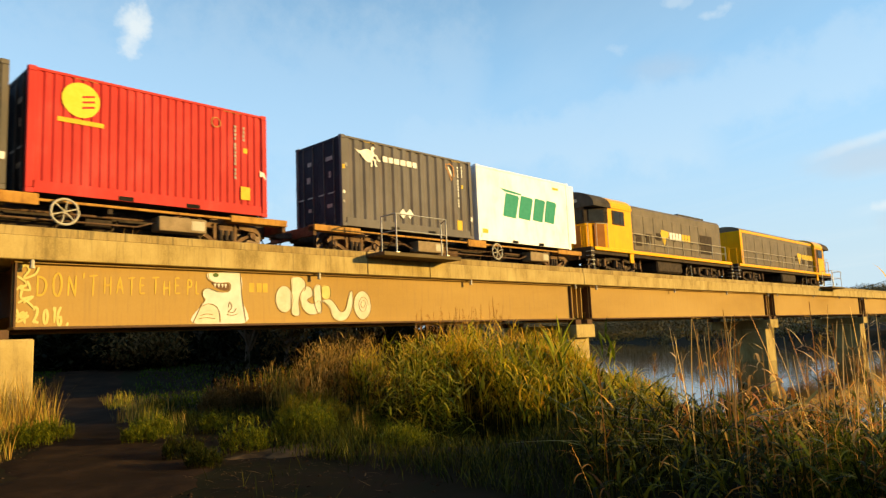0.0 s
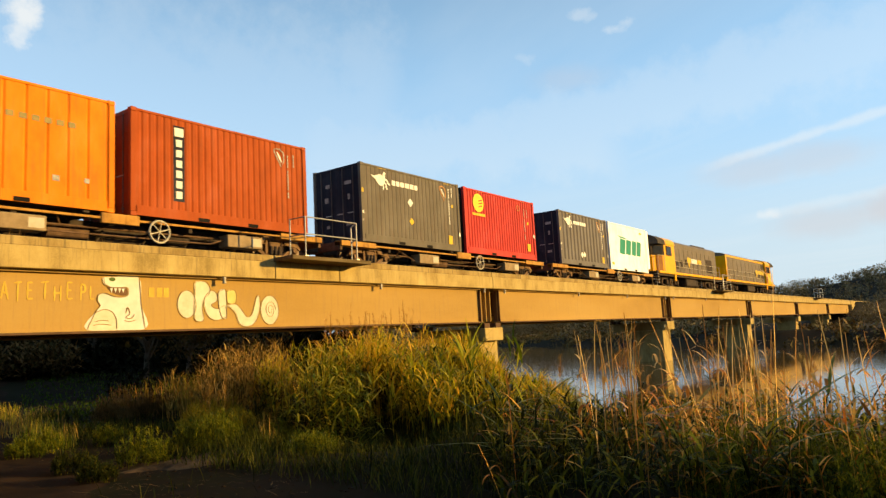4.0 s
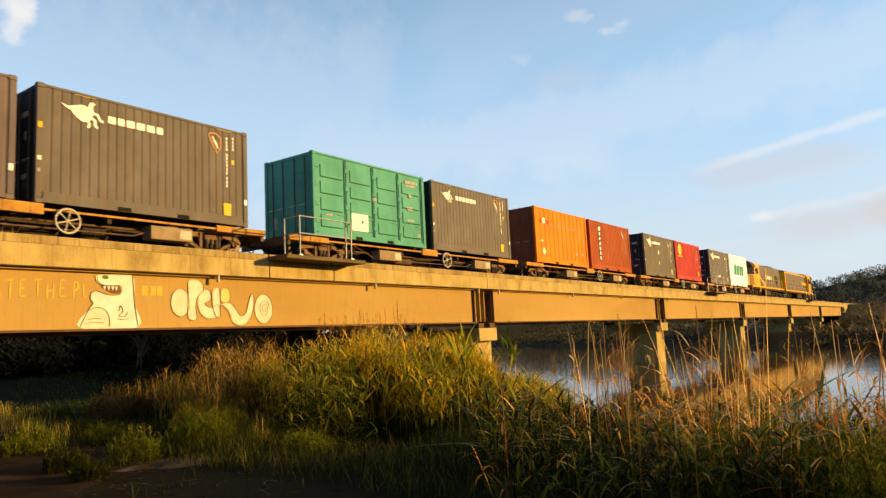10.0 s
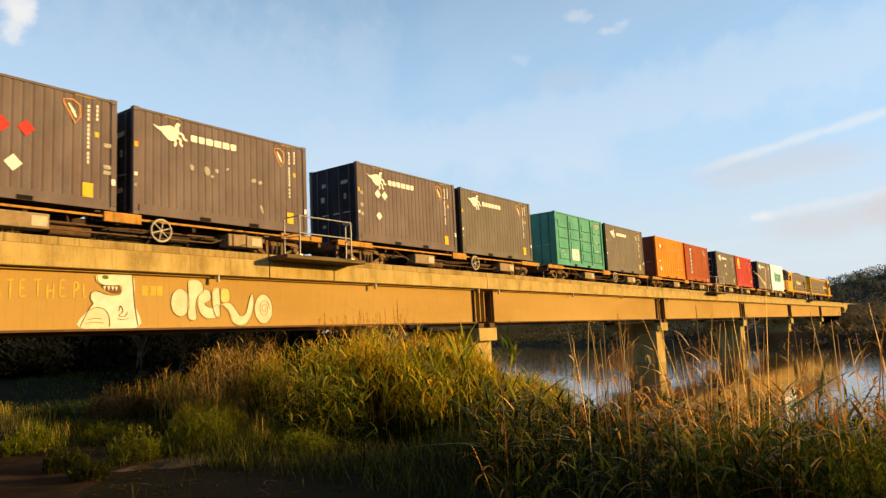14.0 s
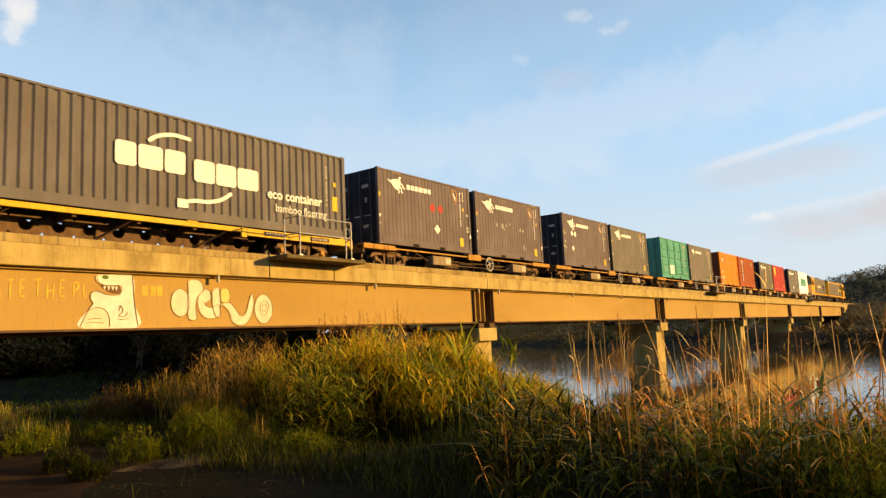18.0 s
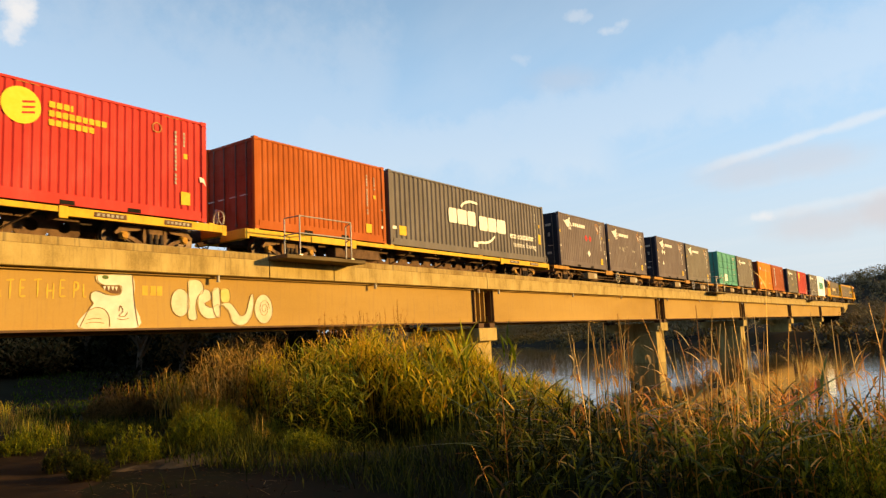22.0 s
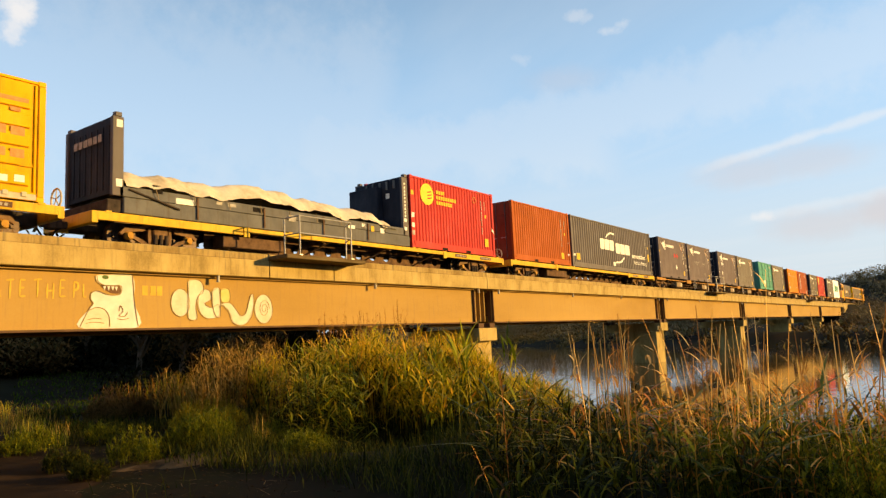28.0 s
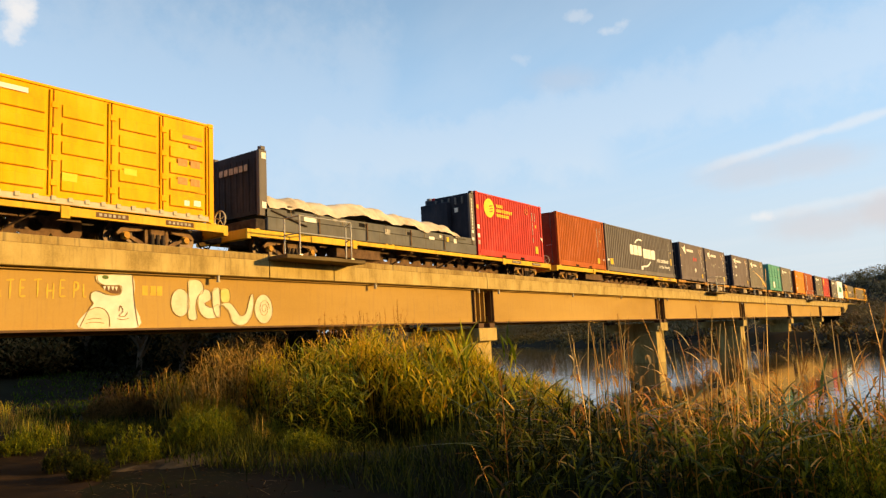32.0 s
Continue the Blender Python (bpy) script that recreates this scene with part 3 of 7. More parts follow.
def grid_line(fine, step, lo, hi, grow=1.16):
    out = list(np.arange(fine[0], fine[1], step))
    d, v = step, fine[1]
    while v < hi:
        out.append(v)
        d *= grow
        v += d
    d, v = step, fine[0]
    while v > lo:
        d *= grow
        v -= d
        out.insert(0, v)
    return np.array(out)


gx, gy = grid_line((-3, 22), 0.3, -1500, 3200), grid_line((-2, 36), 0.3, -1500, 3200)
GX, GY = np.meshgrid(gx, gy)
GZ = height(GX, GY)
nx, ny = len(gx), len(gy)
idx = np.arange(nx * ny).reshape(ny, nx)
quads = np.stack([idx[:-1, :-1], idx[:-1, 1:], idx[1:, 1:], idx[1:, :-1]], -1).reshape(-1, 4)
# soil tones far darker than real soil, carrying the bank's shade
soil = surface("shade_toned_soil_with_thin_grass", [(0.010, 0.007, 0.004), (0.018, 0.012, 0.006), (0.012, 0.012, 0.004), (0.020, 0.017, 0.006)], 0.35, 0.95, 0, 0.6, 9)
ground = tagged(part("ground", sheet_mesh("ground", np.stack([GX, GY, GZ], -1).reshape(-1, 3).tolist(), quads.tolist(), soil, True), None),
                "grassy river bank with bare soil and distant hills", "ground", kind="structure")

# footpath of trodden earth, passing under the bridge
line = curve_pts([(-1.0, -1.0), (1.0, 4.0), (3.3, 9.0), (4.9, 13.0), (6.4, 17.5), (8.6, 25.0), (12.5, 33.0), (19.0, 42.0)], 14)
pv, pf = [], []
for i, p in enumerate(line):
    a, b = Vector(line[max(0, i - 1)]), Vector(line[min(len(line) - 1, i + 1)])
    n = Vector((-(b - a).y, (b - a).x)).normalized()
    for j in range(13):
        u = -1 + j / 6
        q = Vector(p) + n * u * (1.30 + 0.22 * math.sin(i * 0.7 + u) + 0.12 * math.sin(i * 1.9))
        pv.append((q.x, q.y, float(height(q.x, q.y)) + 0.02 - 0.05 * max(0, abs(u) - 0.84) / 0.16 + 0.012 * math.sin(i * 2.1 + j * 1.3)))
pf = [(i * 13 + j, i * 13 + j + 13, i * 13 + j + 14, i * 13 + j + 1) for i in range(len(line) - 1) for j in range(12)]
# path earth kept near black: the foreground shade is in its colour
earth = surface("shade_toned_trodden_earth", [(0.011, 0.0065, 0.0035), (0.019, 0.011, 0.006), (0.038, 0.021, 0.010)], 1.2, 0.95, 0, 0.5, 30)
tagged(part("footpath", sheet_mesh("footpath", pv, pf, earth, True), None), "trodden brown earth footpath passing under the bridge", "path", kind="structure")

# bare crumbly soil on the bank, ragged-edged, its lighter tone standing for sunlight
sv, sf = [(6.55, 9.45, float(height(6.55, 9.45)) + 0.035)], []
for k in range(3):
    for i in range(28):
        a = 2 * math.pi * i / 28
        q = (k + 1) / 3 * (1 + 0.16 * math.sin(3 * a + 1) + 0.10 * math.sin(7 * a))
        x, y = 6.55 + 1.25 * q * math.cos(a) - 0.3 * q * math.sin(a), 9.45 + 0.75 * q * math.sin(a)
        sv.append((x, y, float(height(x, y)) + (0.05, 0.04, -0.03)[k] + 0.012 * math.sin(9 * a + k)))
sf = [(0, 1 + i, 1 + (i + 1) % 28) for i in range(28)] + [(1 + 28 * k + i, 29 + 28 * k + i, 29 + 28 * k + (i + 1) % 28, 1 + 28 * k + (i + 1) % 28) for k in range(2) for i in range(28)]
bare = surface("sunlit_toned_bare_soil", [(0.04, 0.024, 0.012), (0.09, 0.055, 0.026), (0.15, 0.095, 0.045)], 2.5, 0.95, 0, 0.8, 35)
tagged(part("bare_soil", sheet_mesh("bare_soil", sv, sf, bare, True), None), "bare crumbly brown soil on the river bank, in a sunlit tone", "soil", kind="structure")

# river
wm = bpy.data.materials.new("river_water")
wm.use_nodes = True
wb = wm.node_tree.nodes["Principled BSDF"]
wb.inputs["Base Color"].default_value, wb.inputs["Roughness"].default_value = (0.060, 0.041, 0.020, 1), 0.055
wb.inputs["IOR"].default_value = 1.33
w_no, w_bu, w_tc, w_mp = (wm.node_tree.nodes.new(k) for k in ("ShaderNodeTexNoise", "ShaderNodeBump", "ShaderNodeTexCoord", "ShaderNodeMapping"))
w_mp.inputs["Scale"].default_value = (0.9, 0.5, 1)
w_no.inputs["Scale"].default_value, w_no.inputs["Detail"].default_value = 1.6, 4
w_bu.inputs["Strength"].default_value, w_bu.inputs["Distance"].default_value = 0.13, 0.04
for a, b in ((w_tc.outputs["Object"], w_mp.inputs["Vector"]), (w_mp.outputs["Vector"], w_no.inputs["Vector"]), (w_no.outputs["Fac"], w_bu.inputs["Height"]), (w_bu.outputs["Normal"], wb.inputs["Normal"])):
    wm.node_tree.links.new(a, b)
tagged(part("water", sheet_mesh("water", [(4, -300, WATER), (420, -300, WATER), (420, 420, WATER), (4, 420, WATER)], [(0, 1, 2, 3)], wm), None),
       "calm dark river water reflecting the evening sky", "water", kind="structure")

# ---- bridge ----
PITCH, FIRST = 21.55, 3.66
SPANS = range(-3, 6)
EDGE, WEB = FACE - 0.90, FACE - 0.60
FAR_EDGE, FAR_WEB = TRACK + (TRACK - EDGE), TRACK + (TRACK - WEB)
Z_TOP, Z_LIP, Z_SOFFIT, Z_GIRDER = 4.27, 4.07, 3.58, 2.16
bridge = tagged(new("railway_bridge"), "long concrete-decked railway bridge on tan steel plate girders and piers", "bridge")


def deck_unit(x0, x1):
    d = 0.012
    slab = part("deck_slab", abox(x0 + d, x1 - d, EDGE, FAR_EDGE, Z_SOFFIT, 3.80, bevel=0.015), M["concrete"], bridge)
    part("fascia", abox(x0 + d, x1 - d, EDGE - 0.003, EDGE + 0.22, 3.583, Z_LIP, bevel=0.012), M["concrete"], bridge)
    part("kerb", abox(x0 + d, x1 - d, EDGE + 0.035, EDGE + 0.235, Z_LIP - 0.004, Z_TOP, bevel=0.02), M["kerb"], bridge, "stained concrete kerb")
    part("kerb", abox(x0 + d, x1 - d, FAR_EDGE - 0.22, FAR_EDGE - 0.003, 3.804, Z_TOP, bevel=0.02), M["kerb"], bridge, "stained concrete kerb")


def girder(x0, x1, y, side):
    g = part("girder", box(box(box(bmesh.new(), x0, x1, y, y + 0.03 * side, Z_GIRDER + 0.05, Z_SOFFIT - 0.05), x0, x1, y - 0.20 * side, y + 0.23 * side, Z_GIRDER, Z_GIRDER + 0.05, bevel=0.008),
                            x0, x1, y - 0.12 * side, y + 0.15 * side, Z_SOFFIT - 0.052, Z_SOFFIT - 0.002), M["girder"], bridge, "tan painted steel plate girder")
    for x in (x0 + 0.02, x1 - 0.06):
        part("end_plate", abox(x, x + 0.04, y - 0.10 * side, y + 0.20 * side, Z_GIRDER + 0.052, Z_SOFFIT - 0.054), M["girder_dark"], g)
    part("flange_edge", abox(x0, x1, y - 0.206 * side, y - 0.198 * side, Z_GIRDER - 0.006, Z_GIRDER + 0.045), M["girder_dark"], g, "rust-edged bottom flange")
    return g


def pier(x, base):
    cap = part("crosshead", abox(x - 0.72, x + 0.66, 16.14, TRACK * 2 - 16.5, 1.42, 1.95, bevel=0.02), M["concrete"], bridge, "concrete pier crosshead")
    col = part("pier_wall", abox(x - 0.78, x + 0.66, 16.46, 18.5, base, 1.415, bevel=0.02), M["concrete"], bridge, "streaked concrete blade pier")
    if abs(x - FIRST) < 1:
        part("pier_face", abox(x - 1.3, x + 1.02, 15.98, 16.44, base, 1.955, bevel=0.03), M["concrete"], bridge, "broad concrete pier face on the bank")
    for y in (WEB, FAR_WEB):
        for dx in (-0.42, 0.42):
            part("bearing", abox(x + dx - 0.2, x + dx + 0.2, y - 0.17, y + 0.2, 1.952, Z_GIRDER - 0.008, bevel=0.01), M["girder_dark"], cap)
    for dx in (-0.40, -0.06, 0.28):
        part("stiffener", abox(x + dx, x + dx + 0.05, WEB + 0.10, WEB + 0.42, Z_GIRDER + 0.06, Z_SOFFIT - 0.06), M["girder"], cap)


def drain(x):
    d = part("drain_stub", rod(rod(bmesh.new(), (x, EDGE + 0.06, 3.42), (x, EDGE + 0.06, Z_SOFFIT), 0.045, 10), (x, EDGE + 0.06, 3.40), (x, EDGE + 0.06, 3.44), 0.055, 10), M["cream"], bridge, "pale drain pipe stub")


for k in SPANS:
    x0 = FIRST + PITCH * k
    cuts = [x0, x0 + PITCH]
    if k % 2 == 0:
        cuts = [x0, x0 + 9.92, x0 + 12.53, x0 + PITCH]
    for a, b in zip(cuts[:-1], cuts[1:]):
        deck_unit(a, b)
    girder(x0 + 0.69, x0 + PITCH - 0.69, WEB, 1)
    girder(x0 + 0.69, x0 + PITCH - 0.69, FAR_WEB, -1)
    part("diaphragm", abox(x0 + 0.9, x0 + 0.93, WEB + 0.06, FAR_WEB - 0.06, Z_GIRDER + 0.3, Z_SOFFIT - 0.1), M["girder_dark"], bridge)
    for off in (0.98, 8.2, 14.55, 20.95):
        drain(x0 + off)
    pier(x0, min(-1.9, float(height(x0, TRACK)) - 0.5))
part("abutment", abox(132.5, 140.0, 15.9, TRACK * 2 - 15.9, -1.0, Z_SOFFIT - 0.004, bevel=0.03), M["concrete"], bridge, "concrete abutment")
for a, b in ((133.46, 160.0), (160.0, 190.0)):
    deck_unit(a, b)
part("ballast_bed", abox(-61, 190, EDGE + 0.30, FAR_EDGE - 0.30, 3.806, 4.0), M["ballast"], bridge, "grey ballast")
for s in (-1, 1):
    y = TRACK + s * 0.5675
    part("rail", box(box(box(bmesh.new(), -61, 190, y - 0.033, y + 0.033, RAIL - 0.04, RAIL, bevel=0.008), -61, 190, y - 0.01, y + 0.01, RAIL - 0.12, RAIL - 0.04), -61, 190, y - 0.06, y + 0.06, RAIL - 0.15, RAIL - 0.12), M["rail"], bridge, "worn steel rail")
sleeper_mesh = None
for i in range(96):
    x = -2 + i * 0.72
    if sleeper_mesh is None:
        sl = part("sleeper", abox(-0.11, 0.11, -0.95, 0.95, -0.18, 0.0, bevel=0.015), M["kerb"], bridge, at=pose(x, TRACK, RAIL - 0.152))
        sleeper_mesh = sl.data
    else:
        part("sleeper", sleeper_mesh, None, bridge, at=pose(x, TRACK, RAIL - 0.152))


def refuge(x):
    """A small concrete standing place bracketed out from the deck, with a pipe handrail."""
    r = placed("refuge_platform", pose(x, 0, 0), "dark timber refuge platform with galvanised pipe handrail beside the track", "platform", "refuge platforms along the bridge", "")
    part("slab", abox(0.0, 3.30, 15.30, EDGE + 0.02, 4.085, 4.20, bevel=0.015), M["timber"], r, "dark weathered timber deck")
    corners = [(0.57, EDGE - 0.04), (0.57, 15.38), (2.72, 15.38), (3.17, EDGE - 0.04)]
    for px, py in corners:
        p = part("post", arod((px, py, 4.20), (px, py, 5.38), 0.024, 10), M["galv"], r)
        part("foot_plate", abox(px - 0.06, px + 0.06, py - 0.06, py + 0.06, 4.202, 4.225), M["galv"], p)
    for z in (5.37, 4.86):
        for (ax, ay), (bx, by) in zip(corners[:-1], corners[1:]):
            part("handrail", arod((ax, ay, z), (bx, by, z), 0.02, 8), M["galv"], r)


for k in (-2, 0, 2, 4):
    refuge(FIRST + PITCH * k + 9.90)

# graffiti on the first full girder
gy0 = WEB - 0.006
BODY = [(8.26, 2.24), (8.47, 2.66), (8.57, 2.80), (8.51, 2.91), (8.53, 3.05), (8.67, 3.10), (8.92, 3.02), (9.18, 3.02), (9.26, 3.12), (9.22, 3.24), (9.00, 3.235), (8.82, 3.24), (8.67, 3.32), (8.64, 3.46)]
tag_a = part("painted_creature", plate(bmesh.new(), blob(BODY + [(8.92, 3.49), (9.54, 3.50), (9.60, 2.83), (9.70, 2.235)], 4), gy0), M["white_spray"], bridge, "white spray-painted creature shape")
part("creature_belly", plate(bmesh.new(), blob([(8.30, 2.24), (8.47, 2.62), (8.66, 2.70), (8.85, 2.65), (8.95, 2.48), (8.96, 2.24)], 4), gy0 - 0.005), M["cream_spray"], tag_a)
part("creature_mouth", plate(bmesh.new(), blob([(8.74, 3.24), (8.92, 3.23), (9.18, 3.235), (9.24, 3.14), (9.18, 3.05), (9.00, 3.06), (8.84, 3.14)], 4), gy0 - 0.0035), M["red_spray"], tag_a)
for x in (8.84, 8.94, 9.04, 9.13):
    part("creature_tooth", plate(bmesh.new(), [(x - 0.035, 3.215), (x, 3.11), (x + 0.035, 3.215)], gy0 - 0.010), M["white_spray"], tag_a)
part("creature_eye", disc(bmesh.new(), 8.86, 3.43, 0.08, 0.05, gy0 - 0.005), M["green_spray"], tag_a)
for pts in (BODY, [(9.54, 3.50), (9.57, 3.20), (9.60, 2.83), (9.70, 2.24)], [(8.47, 2.64), (8.66, 2.71), (8.86, 2.65), (8.96, 2.48), (8.97, 2.25)],
            [(9.20, 2.62), (9.24, 2.76), (9.30, 2.62), (9.20, 2.52), (9.34, 2.50), (9.42, 2.60)], [(9.16, 2.45), (9.30, 2.42), (9.46, 2.46)], [(8.44, 2.42), (8.60, 2.46), (8.78, 2.44)], [(8.40, 2.34), (8.60, 2.37), (8.84, 2.34)]):
    part("creature_outline", stroke(bmesh.new(), curve_pts(pts, 5), 0.016, gy0 - 0.0115), M["outline"], tag_a, "brown outline")


# bubble tag: rounded blobs with a thin brown outline
def oval(cx, cz, rx, rz):
    return [(cx + rx * math.cos(math.pi * k / 5), cz + rz * math.sin(math.pi * k / 5)) for k in range(10)]


for i, pts in enumerate((oval(10.865, 2.85, 0.275, 0.36),
                         [(11.10, 3.42), (11.29, 3.47), (11.47, 3.42), (11.56, 3.27), (11.53, 3.11), (11.39, 3.02), (11.32, 2.75), (11.35, 2.43), (11.11, 2.43), (11.08, 2.75), (11.10, 3.16)],
                         [(11.39, 3.02), (11.56, 3.21), (11.75, 3.17), (11.79, 2.96), (11.60, 2.83), (11.80, 2.73), (12.03, 2.81), (12.06, 2.51), (11.70, 2.43), (11.47, 2.57), (11.39, 2.80)],
                         [(11.83, 3.17), (12.04, 3.27), (12.08, 3.02), (12.09, 2.51), (11.95, 2.49), (11.85, 2.75)],
                         [(12.11, 3.21), (12.34, 3.25), (12.42, 3.08), (12.36, 2.89), (12.13, 2.90)],
                         [(12.10, 2.83), (12.39, 2.86), (12.59, 2.70), (12.75, 2.51), (12.93, 2.57), (13.04, 2.87), (13.12, 3.08), (13.20, 3.10), (13.22, 2.82), (13.13, 2.49), (12.95, 2.29), (12.68, 2.24), (12.48, 2.35), (12.39, 2.59), (12.23, 2.75)],
                         oval(13.58, 2.70, 0.33, 0.42))):
    y = gy0 - 0.0045 * (i % 2)
    sh = part("bubble_letter", plate(bmesh.new(), blob(pts, 4), y), M["lemon_spray"] if i == 4 else M["cream_spray"], bridge, "cream spray-painted bubble shape")
    part("outline", stroke(bmesh.new(), blob(pts + pts[:1], 4)[:-3], 0.012, y - 0.0085), M["outline"], sh)
sp = [(13.60 + 0.20 * (1 - i / 26) * math.cos(i * 0.62), 2.70 + 0.27 * (1 - i / 26) * math.sin(i * 0.62)) for i in range(22)]
part("spiral", stroke(bmesh.new(), sp, 0.012, gy0 - 0.0105), M["outline"], bridge, "brown painted spiral")

# sprayed sentence and date
STROKES = {
    "D": [[(0, 0), (0.02, 1)], [(-0.08, 0.96), (0.55, 0.86), (0.8, 0.5), (0.5, 0.08), (-0.1, 0.02)]],
    "O": [[(0.4, 1), (0.05, 0.7), (0.1, 0.15), (0.5, 0), (0.78, 0.4), (0.7, 0.85), (0.36, 1)]],
    "N": [[(0, 0), (0.06, 1)], [(0.06, 1), (0.66, -0.02)], [(0.66, -0.02), (0.74, 1.02)]],
    "'": [[(0.1, 1.08), (0.04, 0.82)]],
    "T": [[(-0.05, 0.96), (0.8, 1.02)], [(0.4, 1), (0.34, -0.04)]],
    "H": [[(0.02, 1), (0, 0)], [(0.7, 1.03), (0.66, -0.03)], [(0, 0.5), (0.68, 0.54)]],
    "A": [[(0, 0), (0.36, 1)], [(0.36, 1), (0.76, -0.02)], [(0.14, 0.38), (0.62, 0.36)]],
    "E": [[(0.04, 1), (0, 0)], [(0.04, 1), (0.6, 0.98)], [(0.02, 0.52), (0.5, 0.52)], [(0, 0), (0.62, 0.03)]],
    "P": [[(0.04, 1), (0, -0.04)], [(0.02, 0.98), (0.56, 0.92), (0.58, 0.56), (0.02, 0.46)]],
    "L": [[(0.02, 1), (0, 0)], [(0, 0), (0.5, 0.02)]],
    "2": [[(0, 0.78), (0.2, 1), (0.55, 0.9), (0.5, 0.55), (0.0, 0.02), (0.2, 0.1), (0.75, 0.0)]],
    "0": [[(0.4, 0.8), (0.08, 0.5), (0.16, 0.06), (0.5, 0.06), (0.66, 0.45), (0.4, 0.8)]],
    "1": [[(0.1, 0.78), (0.3, 1.0), (0.24, 0.02)]],
    "6": [[(0.6, 1.02), (0.2, 0.7), (0.08, 0.3), (0.3, 0.0), (0.62, 0.16), (0.5, 0.48), (0.14, 0.36)]],
    ".": [[(0.1, 0.06), (0.2, 0.02), (0.14, -0.06), (0.08, 0.0)]],
}


def sprayed(name, text, x, z, tall, wide, width, material, label, rise=0.0):
    """Hand-sprayed letters along the girder, each one a part made of its strokes."""
    for i, ch in enumerate(text):
        h = tall * (1 + 0.08 * math.sin(3.1 * i + x))
        dz = rise * i + 0.02 * math.sin(2.3 * i + 2 * x)
        bm = bmesh.new()
        for k, pts in enumerate(STROKES[ch]):
            stroke(bm, curve_pts([(x + px * wide * 0.70, z + dz + pz * h) for px, pz in pts], 3 if len(pts) > 2 else 2), width, gy0 - 0.003 * k)
        part(name, bm, M[material], bridge, label)
        x += wide * (0.45 if ch in "'1." else 1.0)


for word, x, z, tall, wide in (("DON'T", 4.82, 2.86, 0.46, 0.30), ("HATE", 6.18, 2.92, 0.38, 0.262), ("THE", 7.26, 2.93, 0.35, 0.275), ("PL", 8.12, 2.95, 0.33, 0.22)):
    sprayed("sprayed_letter", word, x, z, tall, wide, 0.046, "yellow_spray", "faint yellow spray-painted letter")
sprayed("sprayed_digit", "2016.", 4.76, 2.29, 0.36, 0.185, 0.050, "lemon_spray", "yellow spray-painted digit", -0.012)
for pts in ([(4.42, 3.34), (4.56, 3.48), (4.66, 3.40), (4.56, 3.22), (4.76, 3.30), (4.84, 3.46)], [(4.44, 3.26), (4.62, 3.10), (4.50, 3.00), (4.68, 2.98), (4.62, 3.16)], [(4.42, 2.96), (4.54, 3.06), (4.52, 2.80), (4.74, 2.84), (4.56, 2.70)],
            [(4.46, 2.70), (4.60, 2.76), (4.78, 2.58)], [(4.40, 2.44), (4.66, 2.44), (4.46, 2.30)], [(4.42, 2.30), (4.56, 2.52), (4.60, 2.28)], [(4.44, 2.58), (4.52, 2.40), (4.64, 2.52)]):
    part("sprayed_scrawl", stroke(bmesh.new(), curve_pts(pts, 5), 0.045, gy0 - 0.012 * (round(pts[0][1] * 100) % 7) / 7), M["lemon_spray"], bridge, "yellow spray-painted scrawl")
for x in (9.80, 10.02, 10.20):
    part("sprayed_bar", rect(bmesh.new(), x, x + 0.15, 3.02, 3.26, gy0), M["yellow_spray"], bridge, "faded illegible yellow lettering")

# ---- train ----
CW, CH = 2.438, 2.896
TRAIN = []      # (thing, x of its origin at nine seconds, y, z)
WHEELS = []     # (wheelset, place in its bogie, radius)


def ribbed(L, z0, z1, y_out, depth, pitch, x0=0.0, flat=0.30):
    """A corrugated sheet in the x-z plane as vertices and faces."""
    n = max(1, round(L / pitch))
    p = L / n
    prof = []
    for i in range(n):
        a = x0 + i * p
        prof += [(a, 0), (a + p * flat, 0), (a + p * (flat + 0.20), 1), (a + p * 0.80, 1)]
    prof.append((x0 + L, 0))
    vs = [(x, y_out + d * depth, z) for x, d in prof for z in (z0, z1)]
    fs = [(2 * i, 2 * i + 2, 2 * i + 3, 2 * i + 1) for i in range(len(prof) - 1)]
    return vs, fs


def ribbed_mesh(name, mat, *a, **k):
    return sheet_mesh(name, *ribbed(*a, **k), mat)


CASTING = {}


def corner_casting(mat):
    key = mat.name
    if key not in CASTING:
        bm = abox(-0.089, 0.089, -0.081, 0.081, -0.059, 0.059, bevel=0.012)
        me = bpy.data.meshes.new("corner_casting")
        bm.to_mesh(me)
        bm.free()
        me.materials.append(mat)
        CASTING[key] = me
    return CASTING[key]


